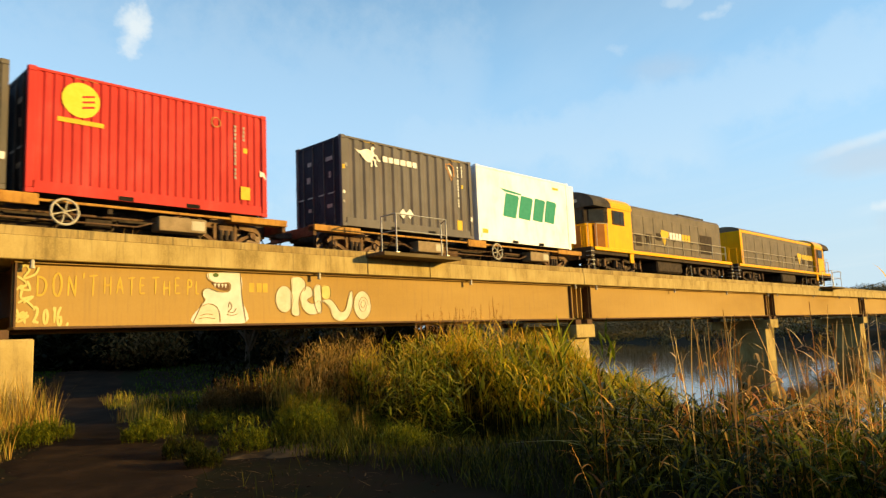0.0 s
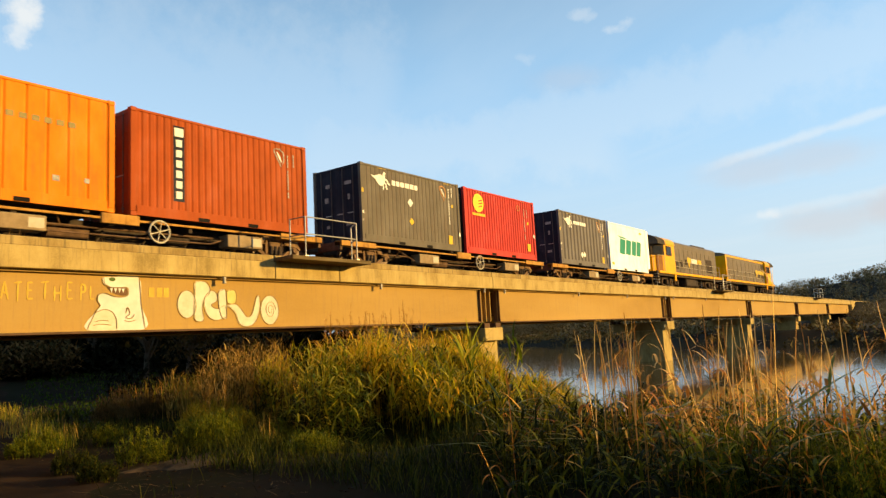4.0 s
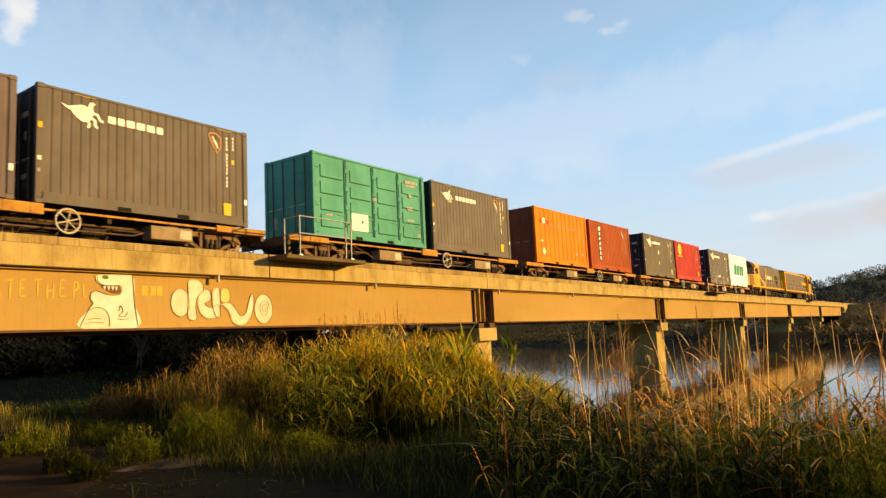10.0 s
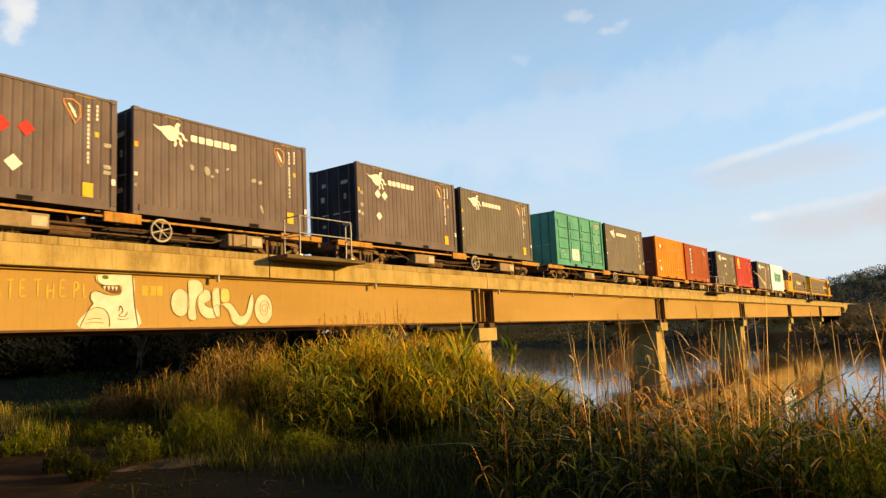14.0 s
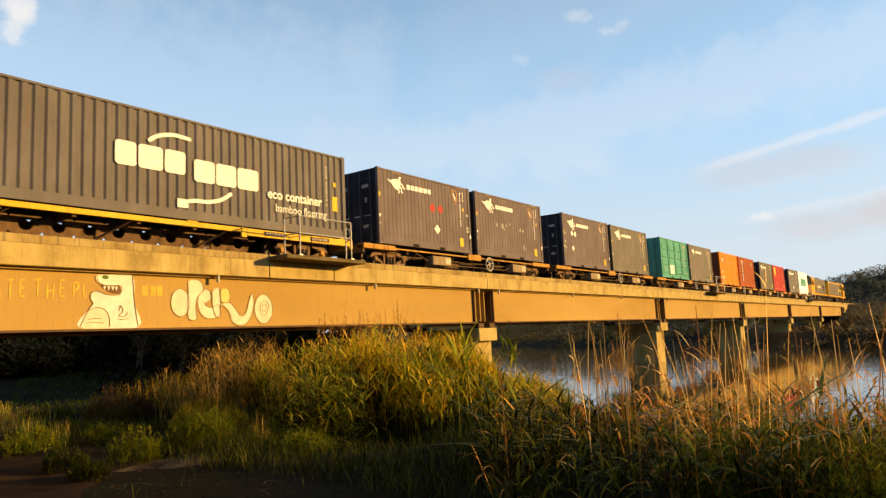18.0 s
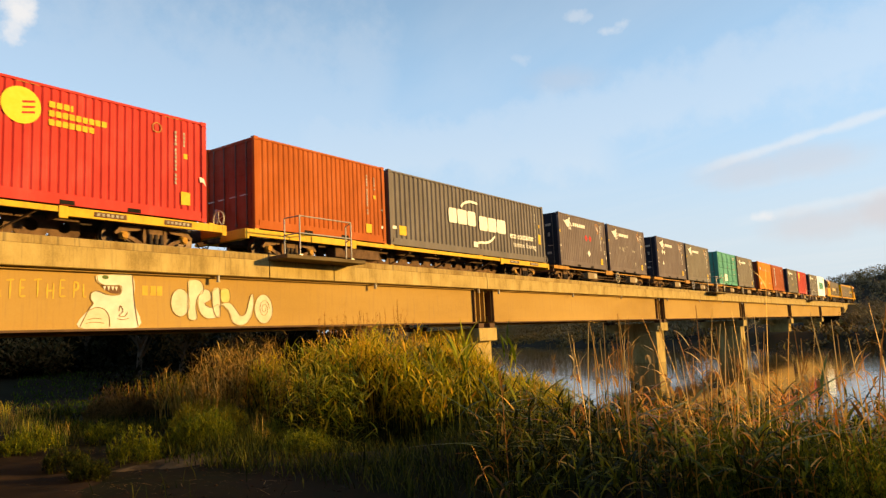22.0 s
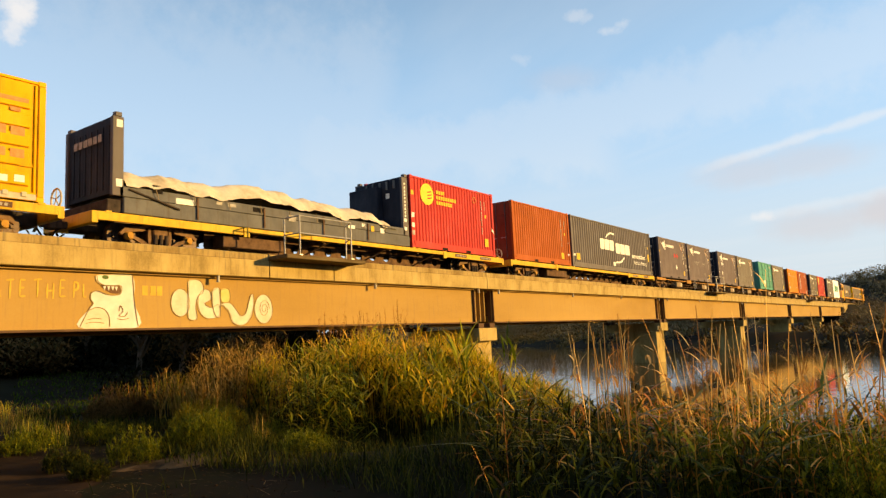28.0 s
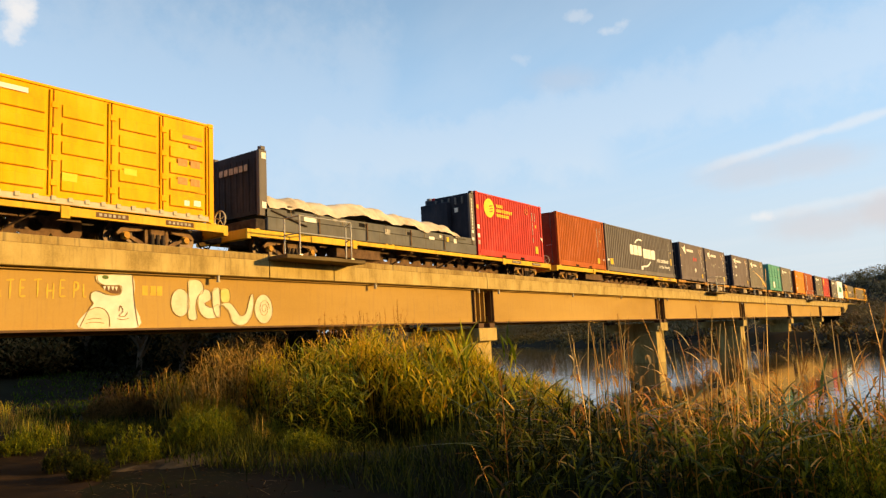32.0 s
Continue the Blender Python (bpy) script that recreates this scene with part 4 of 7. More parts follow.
def shell(root, L, mat, end_mat, pitch, depth=0.036, side="ribbed", flat=0.30, H=CH, ends=True):
    """Frame, sheets, roof and doors of a shipping container; x 0..L, y 0..CW, z 0..H; the near side is y = 0."""
    for x in (0.0, L):
        for y in (0.0, CW):
            xa, ya = (0.0 if x == 0 else L - 0.15), (0.0 if y == 0 else CW - 0.12)
            part("corner_post", abox(xa, xa + 0.15, ya, ya + 0.12, 0.12, H - 0.12, bevel=0.008), mat, root)
            for z in (0.059, H - 0.056):
                part("corner_casting", corner_casting(mat), None, root, at=pose(x + (0.087 if x == 0 else -0.087), y + (0.078 if y == 0 else -0.078), z))
    for y in (0.0, CW - 0.06):
        part("top_rail", abox(0.175, L - 0.175, y + 0.004, y + 0.060, H - 0.085, H - 0.02, bevel=0.006), mat, root)
        part("bottom_rail", abox(0.175, L - 0.175, y + 0.004, y + 0.060, 0.02, 0.175 if side != "ribbed" else 0.285, bevel=0.006), mat, root)
    if side == "ribbed":
        part("side_panel", ribbed_mesh("side_panel", mat, L - 0.30, 0.28, H - 0.08, 0.022, depth, pitch, 0.15, flat), None, root)
    part("far_side_panel", ribbed_mesh("far_side_panel", mat, L - 0.30, 0.17, H - 0.08, CW - 0.05, 0.03, max(pitch, 0.3), 0.15), None, root)
    part("roof", abox(0.10, L - 0.10, 0.05, CW - 0.05, H - 0.05, H - 0.015), mat, root)
    part("floor", abox(0.10, L - 0.10, 0.065, CW - 0.065, 0.05, 0.16), M["wagon_dark"], root)
    # proud near-black blocks: the shade inside each fork pocket, given as colour
    for x in ((L * 0.5 - 1.03, L * 0.5 + 0.67) if L < 7 else ()):
        part("fork_pocket", abox(x, x + 0.36, 0.0, 0.05, 0.028, 0.135), M["pocket"], root, "near-black block for the shaded hole of a fork pocket")
    if ends:
        # closed far end
        vs, fs = ribbed(CW - 0.24, 0.12, H - 0.10, 0, 0.04, 0.28)
        part("front_panel", sheet_mesh("front_panel", [(L - 0.03 - y, 0.12 + x, z) for x, y, z in vs], fs, mat), None, root)
        part("door_sill", abox(0.03, 0.12, 0.12, CW - 0.12, 0.02, 0.15, bevel=0.006), end_mat, root)
        part("door_header", abox(0.03, 0.12, 0.12, CW - 0.12, H - 0.13, H - 0.02, bevel=0.006), end_mat, root)
        for i in (0, 1):
            y0 = 0.125 + i * (CW / 2 - 0.12)
            bm = abox(0.050, 0.085, y0, y0 + CW / 2 - 0.13, 0.155, H - 0.135)
            for j in range(5):
                z = 0.32 + j * (H - 0.5) / 5
                box(bm, 0.036, 0.052, y0 + 0.08, y0 + CW / 2 - 0.21, z, z + (H - 0.5) / 5 - 0.14, bevel=0.006)
            d = part("door", bm, end_mat, root, "closed container door")
            for j in (0.28, 0.80):
                part("lock_bar", arod((0.018, y0 + j, 0.12), (0.018, y0 + j, H - 0.10), 0.019, 8), M["grey_light"], d)
                part("bar_keeper", abox(0.004, 0.034, y0 + j - 0.05, y0 + j + 0.05, 0.19, 0.25), M["grey_light"], d)
                part("lock_handle", abox(0.006, 0.022, y0 + j - 0.02, y0 + j + 0.30, 1.10, 1.13), M["galv"], d)
            for j, (ly, lz, lw, lh) in enumerate(((0.38, 2.18, 0.34, 0.13), (0.46, 1.62, 0.18, 0.20), (0.42, 0.66, 0.26, 0.12)) if end_mat == M["navy_box"] else ((0.62, 0.42, 0.36, 0.44),) if i else ()):
                part("door_label", abox(0.030, 0.0345, y0 + ly, y0 + ly + lw * (1 - 0.4 * ((i + j) % 2)), lz, lz + lh), M["mark_faint"], d)
            for j in range(4):
                z = 0.35 + j * 0.65
                yh = y0 - 0.02 if i == 0 else y0 + CW / 2 - 0.16
                part("hinge", abox(0.028, 0.046, yh, yh + 0.05, z, z + 0.10), end_mat, d)


def code_bars(root, x, z_top, n, mat, w=0.075, h=0.095, gap=0.028):
    z = z_top
    for i in range(n):
        part("code_marking", rect(bmesh.new(), x, x + w, z - h, z, 0.012), mat, root)
        z -= h + gap + (0.06 if i in (3, 9) else 0)


def label_plate(root, x, z, w, h, mat, name="label", y=0.010):
    part(name, rect(bmesh.new(), x, x + w, z, z + h, y), mat, root)


def diamond(root, x, z, r, mat):
    part("hazard_diamond", plate(bmesh.new(), [(x - r, z), (x, z - r), (x + r, z), (x, z + r)], 0.011), mat, root)


def wordmark(root, x, z, widths, h, mat, gap=0.05, slant=0.0, y=0.012, name="wordmark"):
    """A brand name as a row of plain blocks."""
    for w in widths:
        c = min(w, h) * 0.10
        part(name, plate(bmesh.new(), [(x + c, z), (x + w - c, z), (x + w + slant * 0.2, z + c), (x + w + slant * 0.8, z + h - c), (x + w - c + slant, z + h), (x + c + slant, z + h), (x + slant * 0.8, z + h - c), (x + slant * 0.2, z + c)], y), mat, root, "plain block of a painted brand name")
        x += w + gap


def leaping_emblem(root, x, z, s, mat):
    """A light curled emblem as plain rounded shapes."""
    def at(pts):
        return [(x + a * s, z + b * s) for a, b in pts]

    body = plate(bmesh.new(), blob(at([(0.12, 0.12), (-0.04, 0.22), (-0.24, 0.17), (-0.36, 0.04), (-0.24, -0.10), (-0.08, -0.20), (0.10, -0.16), (0.18, 0.0)]), 4), 0.012)
    part("emblem", body, mat, root, "light curled emblem shape")
    part("emblem_tail", plate(bmesh.new(), blob(at([(-0.60, 0.16), (-0.42, 0.12), (-0.24, 0.17), (-0.30, 0.02), (-0.44, 0.05)]), 3), 0.0095), mat, root)
    part("emblem_head", plate(bmesh.new(), blob(at([(0.04, 0.12), (0.08, 0.26), (0.14, 0.34), (0.24, 0.30), (0.18, 0.22), (0.20, 0.08), (0.12, 0.02)]), 3), 0.0062), mat, root)
    for pts in (((0.16, 0.06), (0.30, 0.04), (0.36, -0.08), (0.46, -0.10)), ((0.10, -0.06), (0.24, -0.12), (0.24, -0.24), (0.32, -0.30)), ((0.02, -0.12), (0.10, -0.22), (0.06, -0.34))):
        part("emblem_limb", stroke(bmesh.new(), curve_pts(at(pts), 3), 0.07 * s, 0.0120), mat, root)


def shield(root, x, z, s, mat):
    """A slanted open shield outline."""
    part("shield_marking", stroke(bmesh.new(), [(x - 0.24 * s, z + 0.30 * s), (x + 0.02 * s, z + 0.34 * s), (x + 0.22 * s, z + 0.22 * s), (x + 0.24 * s, z - 0.12 * s), (x + 0.10 * s, z - 0.36 * s), (x - 0.24 * s, z + 0.20 * s), (x - 0.24 * s, z + 0.30 * s)], 0.05 * s, 0.012), mat, root, "orange-white shield outline")
    part("shield_marking", stroke(bmesh.new(), [(x - 0.10 * s, z + 0.20 * s), (x + 0.02 * s, z + 0.02 * s), (x + 0.12 * s, z - 0.18 * s)], 0.09 * s, 0.013), M["mark_white"], root)


def thing_on_train(ob, x, y, z):
    TRAIN.append((ob, x, y, z))
    ob.matrix_basis = pose(x, y, z)
    return ob


def container(x, label, mat, end_mat, L=6.058, pitch=0.21, depth=0.024, flat=0.5, H=CH, side="ribbed", group="containers on the freight train"):
    r = tagged(new("shipping_container"), label, "shipping container", group)
    thing_on_train(r, x, FACE, DECK)
    shell(r, L, mat, end_mat, pitch, depth, side, flat, H)
    return r


def horse_box(x, label, mat, end_mat=None, faint=False, pitch=0.235, depth=0.016, flat=0.58, small=False):
    """A container with the curled emblem, brand blocks, shield and codes."""
    r = container(x, label, mat, end_mat or M["navy_box"], 6.058, pitch, depth, flat)
    w = M["mark_faint"] if faint else M["mark_white"]
    s = 0.78 if small else 1.0
    leaping_emblem(r, 1.15, 2.36, s, w)
    wordmark(r, 1.72, 2.26, [0.21, 0.19, 0.23, 0.24, 0.23, 0.19], 0.19, w)
    shield(r, 4.92, 2.38, 0.85, M["mark_orange"])
    code_bars(r, 5.30, 2.62, 13, w, 0.05, 0.08)
    code_bars(r, 5.52, 2.66, 4, w, 0.05, 0.08)
    label_plate(r, 5.49, 1.83, 0.10, 0.13, M["mark_yellow"])
    label_plate(r, 5.20, 0.28, 0.26, 0.36, M["mark_yellow"], "yellow_plate")
    label_plate(r, 0.9, 2.80, 0.5, 0.035, M["mark_yellow"])
    for z, w, h, m in ((1.80, 0.10, 0.14, "mark_yellow"), (1.02, 0.09, 0.10, "mark_white"), (0.74, 0.07, 0.08, "mark_faint")):
        label_plate(r, 0.03, z, w, h, M[m], "post_sticker", -0.006)
    label_plate(r, 5.92, 0.66, 0.10, 0.16, M["mark_white"], "post_sticker", -0.006)
    label_plate(r, 5.0, 2.80, 0.5, 0.035, M["mark_yellow"])
    return r


# 1: two containers behind the locomotives
white_can = container(63.50, "clean white shipping container with green slanted brand blocks", M["white_box"], M["white_box"], pitch=5.7, depth=0.004, flat=0.9)
for x0, w in ((1.50, 0.80), (2.46, 0.76), (3.40, 0.66), (4.20, 0.66)):
    part("brand_block", plate(bmesh.new(), [(x0, 1.06), (x0 + w, 1.02), (x0 + w + 0.26, 1.88), (x0 + w + 0.20, 1.95), (x0 + 0.26, 1.99), (x0 + 0.22, 1.94)], 0.012), M["mark_green"], white_can, "slanted green brand block")
part("brand_block", plate(bmesh.new(), [(1.36, 2.16), (2.72, 2.06), (2.70, 1.99), (1.70, 2.04)], 0.0118), M["mark_green"], white_can)
label_plate(white_can, 4.9, 2.50, 0.42, 0.10, M["mark_yellow"])
label_plate(white_can, 0.25, 0.30, 0.30, 0.16, M["mark_yellow"])
g1 = horse_box(57.16, "dark grey ribbed shipping container with pale emblem and chalky streaks", M["dark_box"], None, False, 0.40, 0.045, 0.42)
for x, z in ((2.55, 0.62), (2.86, 0.64)):
    diamond(g1, x, z, 0.17, M["mark_white"])
label_plate(g1, 0.02, 1.90, 0.22, 0.10, M["mark_faint"])


def sun_box(x, label, words):
    r = container(x, label, M["red_box"], M["navy_box"], pitch=0.205, depth=0.030, flat=0.45)
    cx, cz, rr = (1.12, 2.30, 0.42) if not words else (1.10, 2.24, 0.44)
    d = part("disc_emblem", disc(bmesh.new(), cx, cz, rr, rr, 0.010, 0.004, 28), M["mark_sun"], r, "sunny yellow disc with three red bars")
    for i in range(3):
        part("disc_bar", plate(bmesh.new(), [(cx + 0.02, cz - 0.20 + i * 0.13), (cx + 0.30, cz - 0.14 + i * 0.13), (cx + 0.30, cz - 0.09 + i * 0.13), (cx + 0.02, cz - 0.15 + i * 0.13)], 0.005), M["red_box"], d)
    if words:
        for i, ws in enumerate(([0.14, 0.14, 0.14, 0.06], [0.13] * 9, [0.13] * 7)):
            wordmark(r, 1.72, 2.34 - i * 0.22, ws, 0.15, M["mark_yellow"], 0.03)
    else:
        part("wordmark", rect(bmesh.new(), 0.62, 1.64, 1.72, 1.83, 0.011), M["mark_yellow"], r)
    part("ring_marking", ring(bmesh.new(), (4.52, 0.014, 2.44), 0.13, 0.018), M["mark_orange"], r)
    code_bars(r, 5.06, 2.46, 13, M["mark_faint"], 0.055, 0.08)
    code_bars(r, 5.32, 2.46, 4, M["mark_faint"], 0.055, 0.08)
    label_plate(r, 5.33, 1.72, 0.12, 0.14, M["mark_yellow"])
    label_plate(r, 5.25, 0.42, 0.28, 0.36, M["mark_yellow"], "yellow_plate")
    label_plate(r, 0.95, 2.80, 0.55, 0.045, M["mark_orange"])
    label_plate(r, 4.75, 2.80, 0.5, 0.045, M["mark_orange"])
    part("torn_sticker", plate(bmesh.new(), [(5.83, 1.28), (5.97, 1.24), (6.03, 1.04), (5.93, 1.14), (5.84, 1.12)], -0.006), M["mark_white"], r)
    return r


sun_box(48.45, "bright red ribbed shipping container with a yellow disc", False)
g2 = horse_box(42.02, "grey shipping container with pale emblem and two diamonds", M["olive_box"])
diamond(g2, 2.78, 1.72, 0.17, M["mark_white"])
diamond(g2, 2.82, 0.98, 0.15, M["mark_yellow"])

rb = container(33.38, "red-brown shipping container with an upright white brand strip", M["rust_box"], M["shaded_door"], pitch=0.21, depth=0.020, flat=0.5)
part("brand_strip", rect(bmesh.new(), 1.24, 1.58, 0.52, 2.64, 0.016), M["navy_box"], rb, "dark upright brand strip")
for i, h in enumerate((0.24, 0.20, 0.20, 0.20, 0.20, 0.20, 0.20)):
    part("wordmark", rect(bmesh.new(), 1.32 - 0.05 * (i == 0), 1.50 + 0.05 * (i == 0), 2.34 - i * 0.29, 2.34 - i * 0.29 + h, 0.010), M["mark_white"], rb, "white brand block")
shield(rb, 4.94, 2.38, 0.8, M["mark_faint"])
code_bars(rb, 5.26, 2.50, 12, M["mark_faint"], 0.05, 0.08)
code_bars(rb, 5.50, 2.55, 4, M["mark_faint"], 0.05, 0.08)
ora = container(26.90, "sun-faded orange shipping container with widely spaced grooves", M["orange_box"], M["shaded_door"], pitch=0.485, depth=0.055, flat=0.80)
for x, m in ((0.62, "mark_red"), (1.35, "mark_red")):
    part("round_marking", disc(bmesh.new(), x, 2.16, 0.12, 0.13, 0.012, 0.004, 14), M[m], ora)
part("round_marking", disc(bmesh.new(), 0.98, 2.22, 0.15, 0.16, 0.012, 0.004, 14), M["mark_white"], ora)
wordmark(ora, 1.55, 1.98, [0.17] * 13, 0.14, M["mark_blue"], 0.11)
label_plate(ora, 0.55, 1.10, 0.22, 0.10, M["mark_white"])
diamond(ora, 0.84, 0.62, 0.19, M["mark_white"])
label_plate(ora, 4.55, 0.62, 0.16, 0.14, M["mark_faint"])
label_plate(ora, 5.3, 0.66, 0.12, 0.12, M["mark_faint"])

horse_box(18.30, "weathered grey shipping container with worn pale emblem", M["grey_light"], None, False, small=True)


def panel_doors(root, mat, leaves, rows, seam, trim):
    """A side of hinged leaves with pressed panels, hinges and locking bars."""
    L, H = 6.058, CH
    w = (L - 0.30) / leaves
    for i in range(leaves):
        x0 = 0.15 + i * w
        d = part("side_door", abox(x0 + 0.008, x0 + w - 0.008, 0.030, 0.060, 0.19, H - 0.095), mat, root, "closed folding side door")
        for j in range(rows):
            hh = (H - 0.62) / rows
            z = 0.30 + j * hh
            part("pressed_panel", abox(x0 + 0.20, x0 + w - 0.20, -0.002, 0.034, z + 0.06, z + hh - 0.10, bevel=0.012), mat, d)
            # strip in the seam's grime colour, standing for the shadow below each panel
            part("panel_edge", abox(x0 + 0.20, x0 + w - 0.20, 0.022, 0.029, z + 0.035, z + 0.058), seam, d)
        part("seam", abox(x0 + w - 0.014, x0 + w + 0.014, 0.012, 0.029, 0.19, H - 0.10), seam, d, "grimy seam")
        part("lock_bar", arod((x0 + w - 0.085, 0.006, 0.22), (x0 + w - 0.085, 0.006, H - 0.12), 0.02, 6), mat, d)
        part("lock_handle", abox(x0 + w - 0.42, x0 + w - 0.06, 0.000, 0.014, 0.80, 0.85), trim, d)
        for z in (0.45, 1.05, 1.70, 2.35):
            part("hinge", abox(x0 - 0.06, x0 + 0.10, -0.012, 0.034, z, z + 0.15, bevel=0.006), trim, d)


grn = container(11.74, "sea-green side-opening shipping container with pressed door panels", M["green_box"], M["green_box"], side="doors")
panel_doors(grn, M["green_box"], 4, 4, M["seam_green"], M["green_box"])
part("side_sill", abox(0.16, 5.90, 0.012, 0.07, 0.178, 0.188), M["green_box"], grn)
label_plate(grn, 1.80, 0.34, 0.86, 0.62, M["mark_white"], "white_placard", -0.007)
part("small_diamond", plate(bmesh.new(), [(2.30, 0.68), (2.36, 0.62), (2.42, 0.68), (2.36, 0.74)], -0.011), M["pocket"], grn)
for x, z, w, h in ((4.85, 2.48, 0.75, 0.12), (4.90, 2.36, 0.55, 0.08), (5.05, 1.92, 0.16, 0.17), (4.90, 1.50, 0.40, 0.07), (4.95, 1.42, 0.30, 0.06), (4.92, 1.00, 0.42, 0.07), (2.95, 1.55, 0.20, 0.10), (0.55, 0.74, 0.30, 0.06), (0.75, 0.56, 0.22, 0.05), (5.55, 0.42, 0.16, 0.12)):
    part("sticker", rect(bmesh.new(), x, x + w, z, z + h, -0.007), M["mark_faint"], grn)
label_plate(grn, 0.5, 2.815, 0.8, 0.04, M["mark_yellow"])

horse_box(3.00, "grey shipping container with pale emblem, tightly ribbed", M["grey_light"], None, False)
g4 = horse_box(-3.50, "slate grey shipping container with large pale emblem and hazard diamonds", M["grey_box"])
for x, z, r_ in ((1.12, 1.84, 0.17), (1.50, 1.82, 0.17), (1.16, 1.02, 0.16)):
    diamond(g4, x, z, r_, M["mark_white"])
for i, z in enumerate((1.72, 1.28, 0.96)):
    label_plate(g4, 0.18, z, 0.14, 0.12, M["mark_faint"])
g5 = horse_box(-11.98, "scuffed grey shipping container with pale emblem", M["grey_box"])
for x, z, w, h in ((1.75, 1.52, 0.07, 0.10), (2.25, 1.50, 0.10, 0.14), (2.58, 1.55, 0.06, 0.07), (2.42, 1.36, 0.06, 0.05), (3.9, 1.46, 0.10, 0.07), (4.15, 1.44, 0.08, 0.06), (2.95, 1.66, 0.06, 0.04), (4.2, 0.62, 0.05, 0.14)):
    part("scuff", disc(bmesh.new(), x, z, w, h, 0.012, 0.004, 7, 20), M["mark_faint"], g5)
label_plate(g5, 0.02, 1.86, 0.16, 0.16, M["mark_red"])
g6 = horse_box(-18.48, "grey shipping container with pale emblem and red diamonds", M["grey_box"])
for x in (3.35, 3.88):
    diamond(g6, x, 1.72, 0.20, M["mark_red"])
diamond(g6, 3.62, 0.86, 0.20, M["mark_white"])
for z in (1.62, 1.06, 0.92):
    label_plate(g6, 5.72, z, 0.20, 0.10, M["mark_faint"])

long_can = container(-32.40, "long dark grey ribbed shipping container with white brand blocks and arcs", M["dark_box"], M["dark_box"], 12.192, 0.292, 0.042, 0.38)
wordmark(long_can, 3.84, 1.26, [0.58, 0.70, 0.63], 0.64, M["mark_white"], 0.06)
wordmark(long_can, 6.15, 1.14, [0.68, 0.70, 0.77], 0.64, M["mark_white"], 0.05)
part("arc_marking", stroke(bmesh.new(), curve_pts([(4.75, 2.02), (5.05, 2.22), (5.50, 2.33), (6.05, 2.30)], 6), 0.11, 0.012), M["mark_white"], long_can, "white arc")
part("arc_marking", stroke(bmesh.new(), curve_pts([(7.42, 0.96), (7.05, 0.72), (6.60, 0.60), (6.20, 0.58), (5.95, 0.54)], 6), 0.11, 0.012), M["mark_white"], long_can, "white arc")
lettering("slogan", "eco container", 0.42, M["mark_white"], long_can, pose(8.75, 0.012, 1.02) @ Matrix.Diagonal((0.98, 1, 1, 1)), "bold white lettering", 0.0, 0.010)
lettering("slogan", "bamboo flooring", 0.36, M["mark_white"], long_can, pose(9.05, 0.012, 0.62) @ Matrix.Diagonal((0.92, 1, 1, 1)), "white lettering")
label_plate(long_can, 5.62, 0.34, 0.34, 0.24, M["mark_white"])
code_bars(long_can, 11.25, 2.44, 11, M["mark_faint"], 0.07, 0.09)
label_plate(long_can, 11.62, 1.76, 0.12, 0.16, M["mark_yellow"])
label_plate(long_can, 11.55, 0.92, 0.24, 0.50, M["mark_yellow"], "yellow_plate")
label_plate(long_can, 0.55, 0.42, 0.42, 0.36, M["mark_yellow"], "yellow_plate")
label_plate(long_can, 0.12, 0.62, 0.28, 0.12, M["mark_white"])
ob_ = container(-38.70, "burnt-orange ribbed shipping container", M["brick_box"], M["shaded_door"], pitch=0.215, depth=0.028, flat=0.5)
code_bars(ob_, 5.06, 2.46, 12, M["mark_faint"], 0.06, 0.085)
code_bars(ob_, 5.46, 2.42, 5, M["mark_faint"], 0.06, 0.06)
label_plate(ob_, 5.42, 1.62, 0.13, 0.13, M["mark_yellow"])
label_plate(ob_, 4.98, 0.34, 0.30, 0.32, M["mark_yellow"], "yellow_plate")
label_plate(ob_, 5.80, 0.55, 0.18, 0.10, M["mark_white"])
label_plate(ob_, 5.84, 1.22, 0.10, 0.05, M["mark_faint"])

r2 = sun_box(-46.46, "bright red ribbed shipping container with a yellow disc and brand blocks", True)
for z, m in ((2.10, "mark_yellow"), (1.20, "mark_white"), (0.80, "mark_white"), (0.50, "mark_faint")):
    part("post_sticker", rect(bmesh.new(), 0.03, 0.20, z, z + 0.18, -0.006), M[m], r2)

yel = container(-66.22, "yellow side-opening shipping container with pressed door panels", M["yellow_box"], M["yellow_box"], side="doors")
panel_doors(yel, M["yellow_box"], 4, 5, M["seam"], M["yellow_box"])
part("locking_sill", abox(0.18, 5.88, -0.004, 0.003, 0.03, 0.165), M["cream"], yel, "cream locking sill")
for i in range(14):
    part("lock_cam", abox(0.35 + i * 0.40, 0.47 + i * 0.40, -0.03, -0.005, 0.09, 0.20, bevel=0.01), M["cream"], yel)
part("side_sill", abox(0.16, 5.90, 0.012, 0.07, 0.178, 0.188), M["yellow_box"], yel)
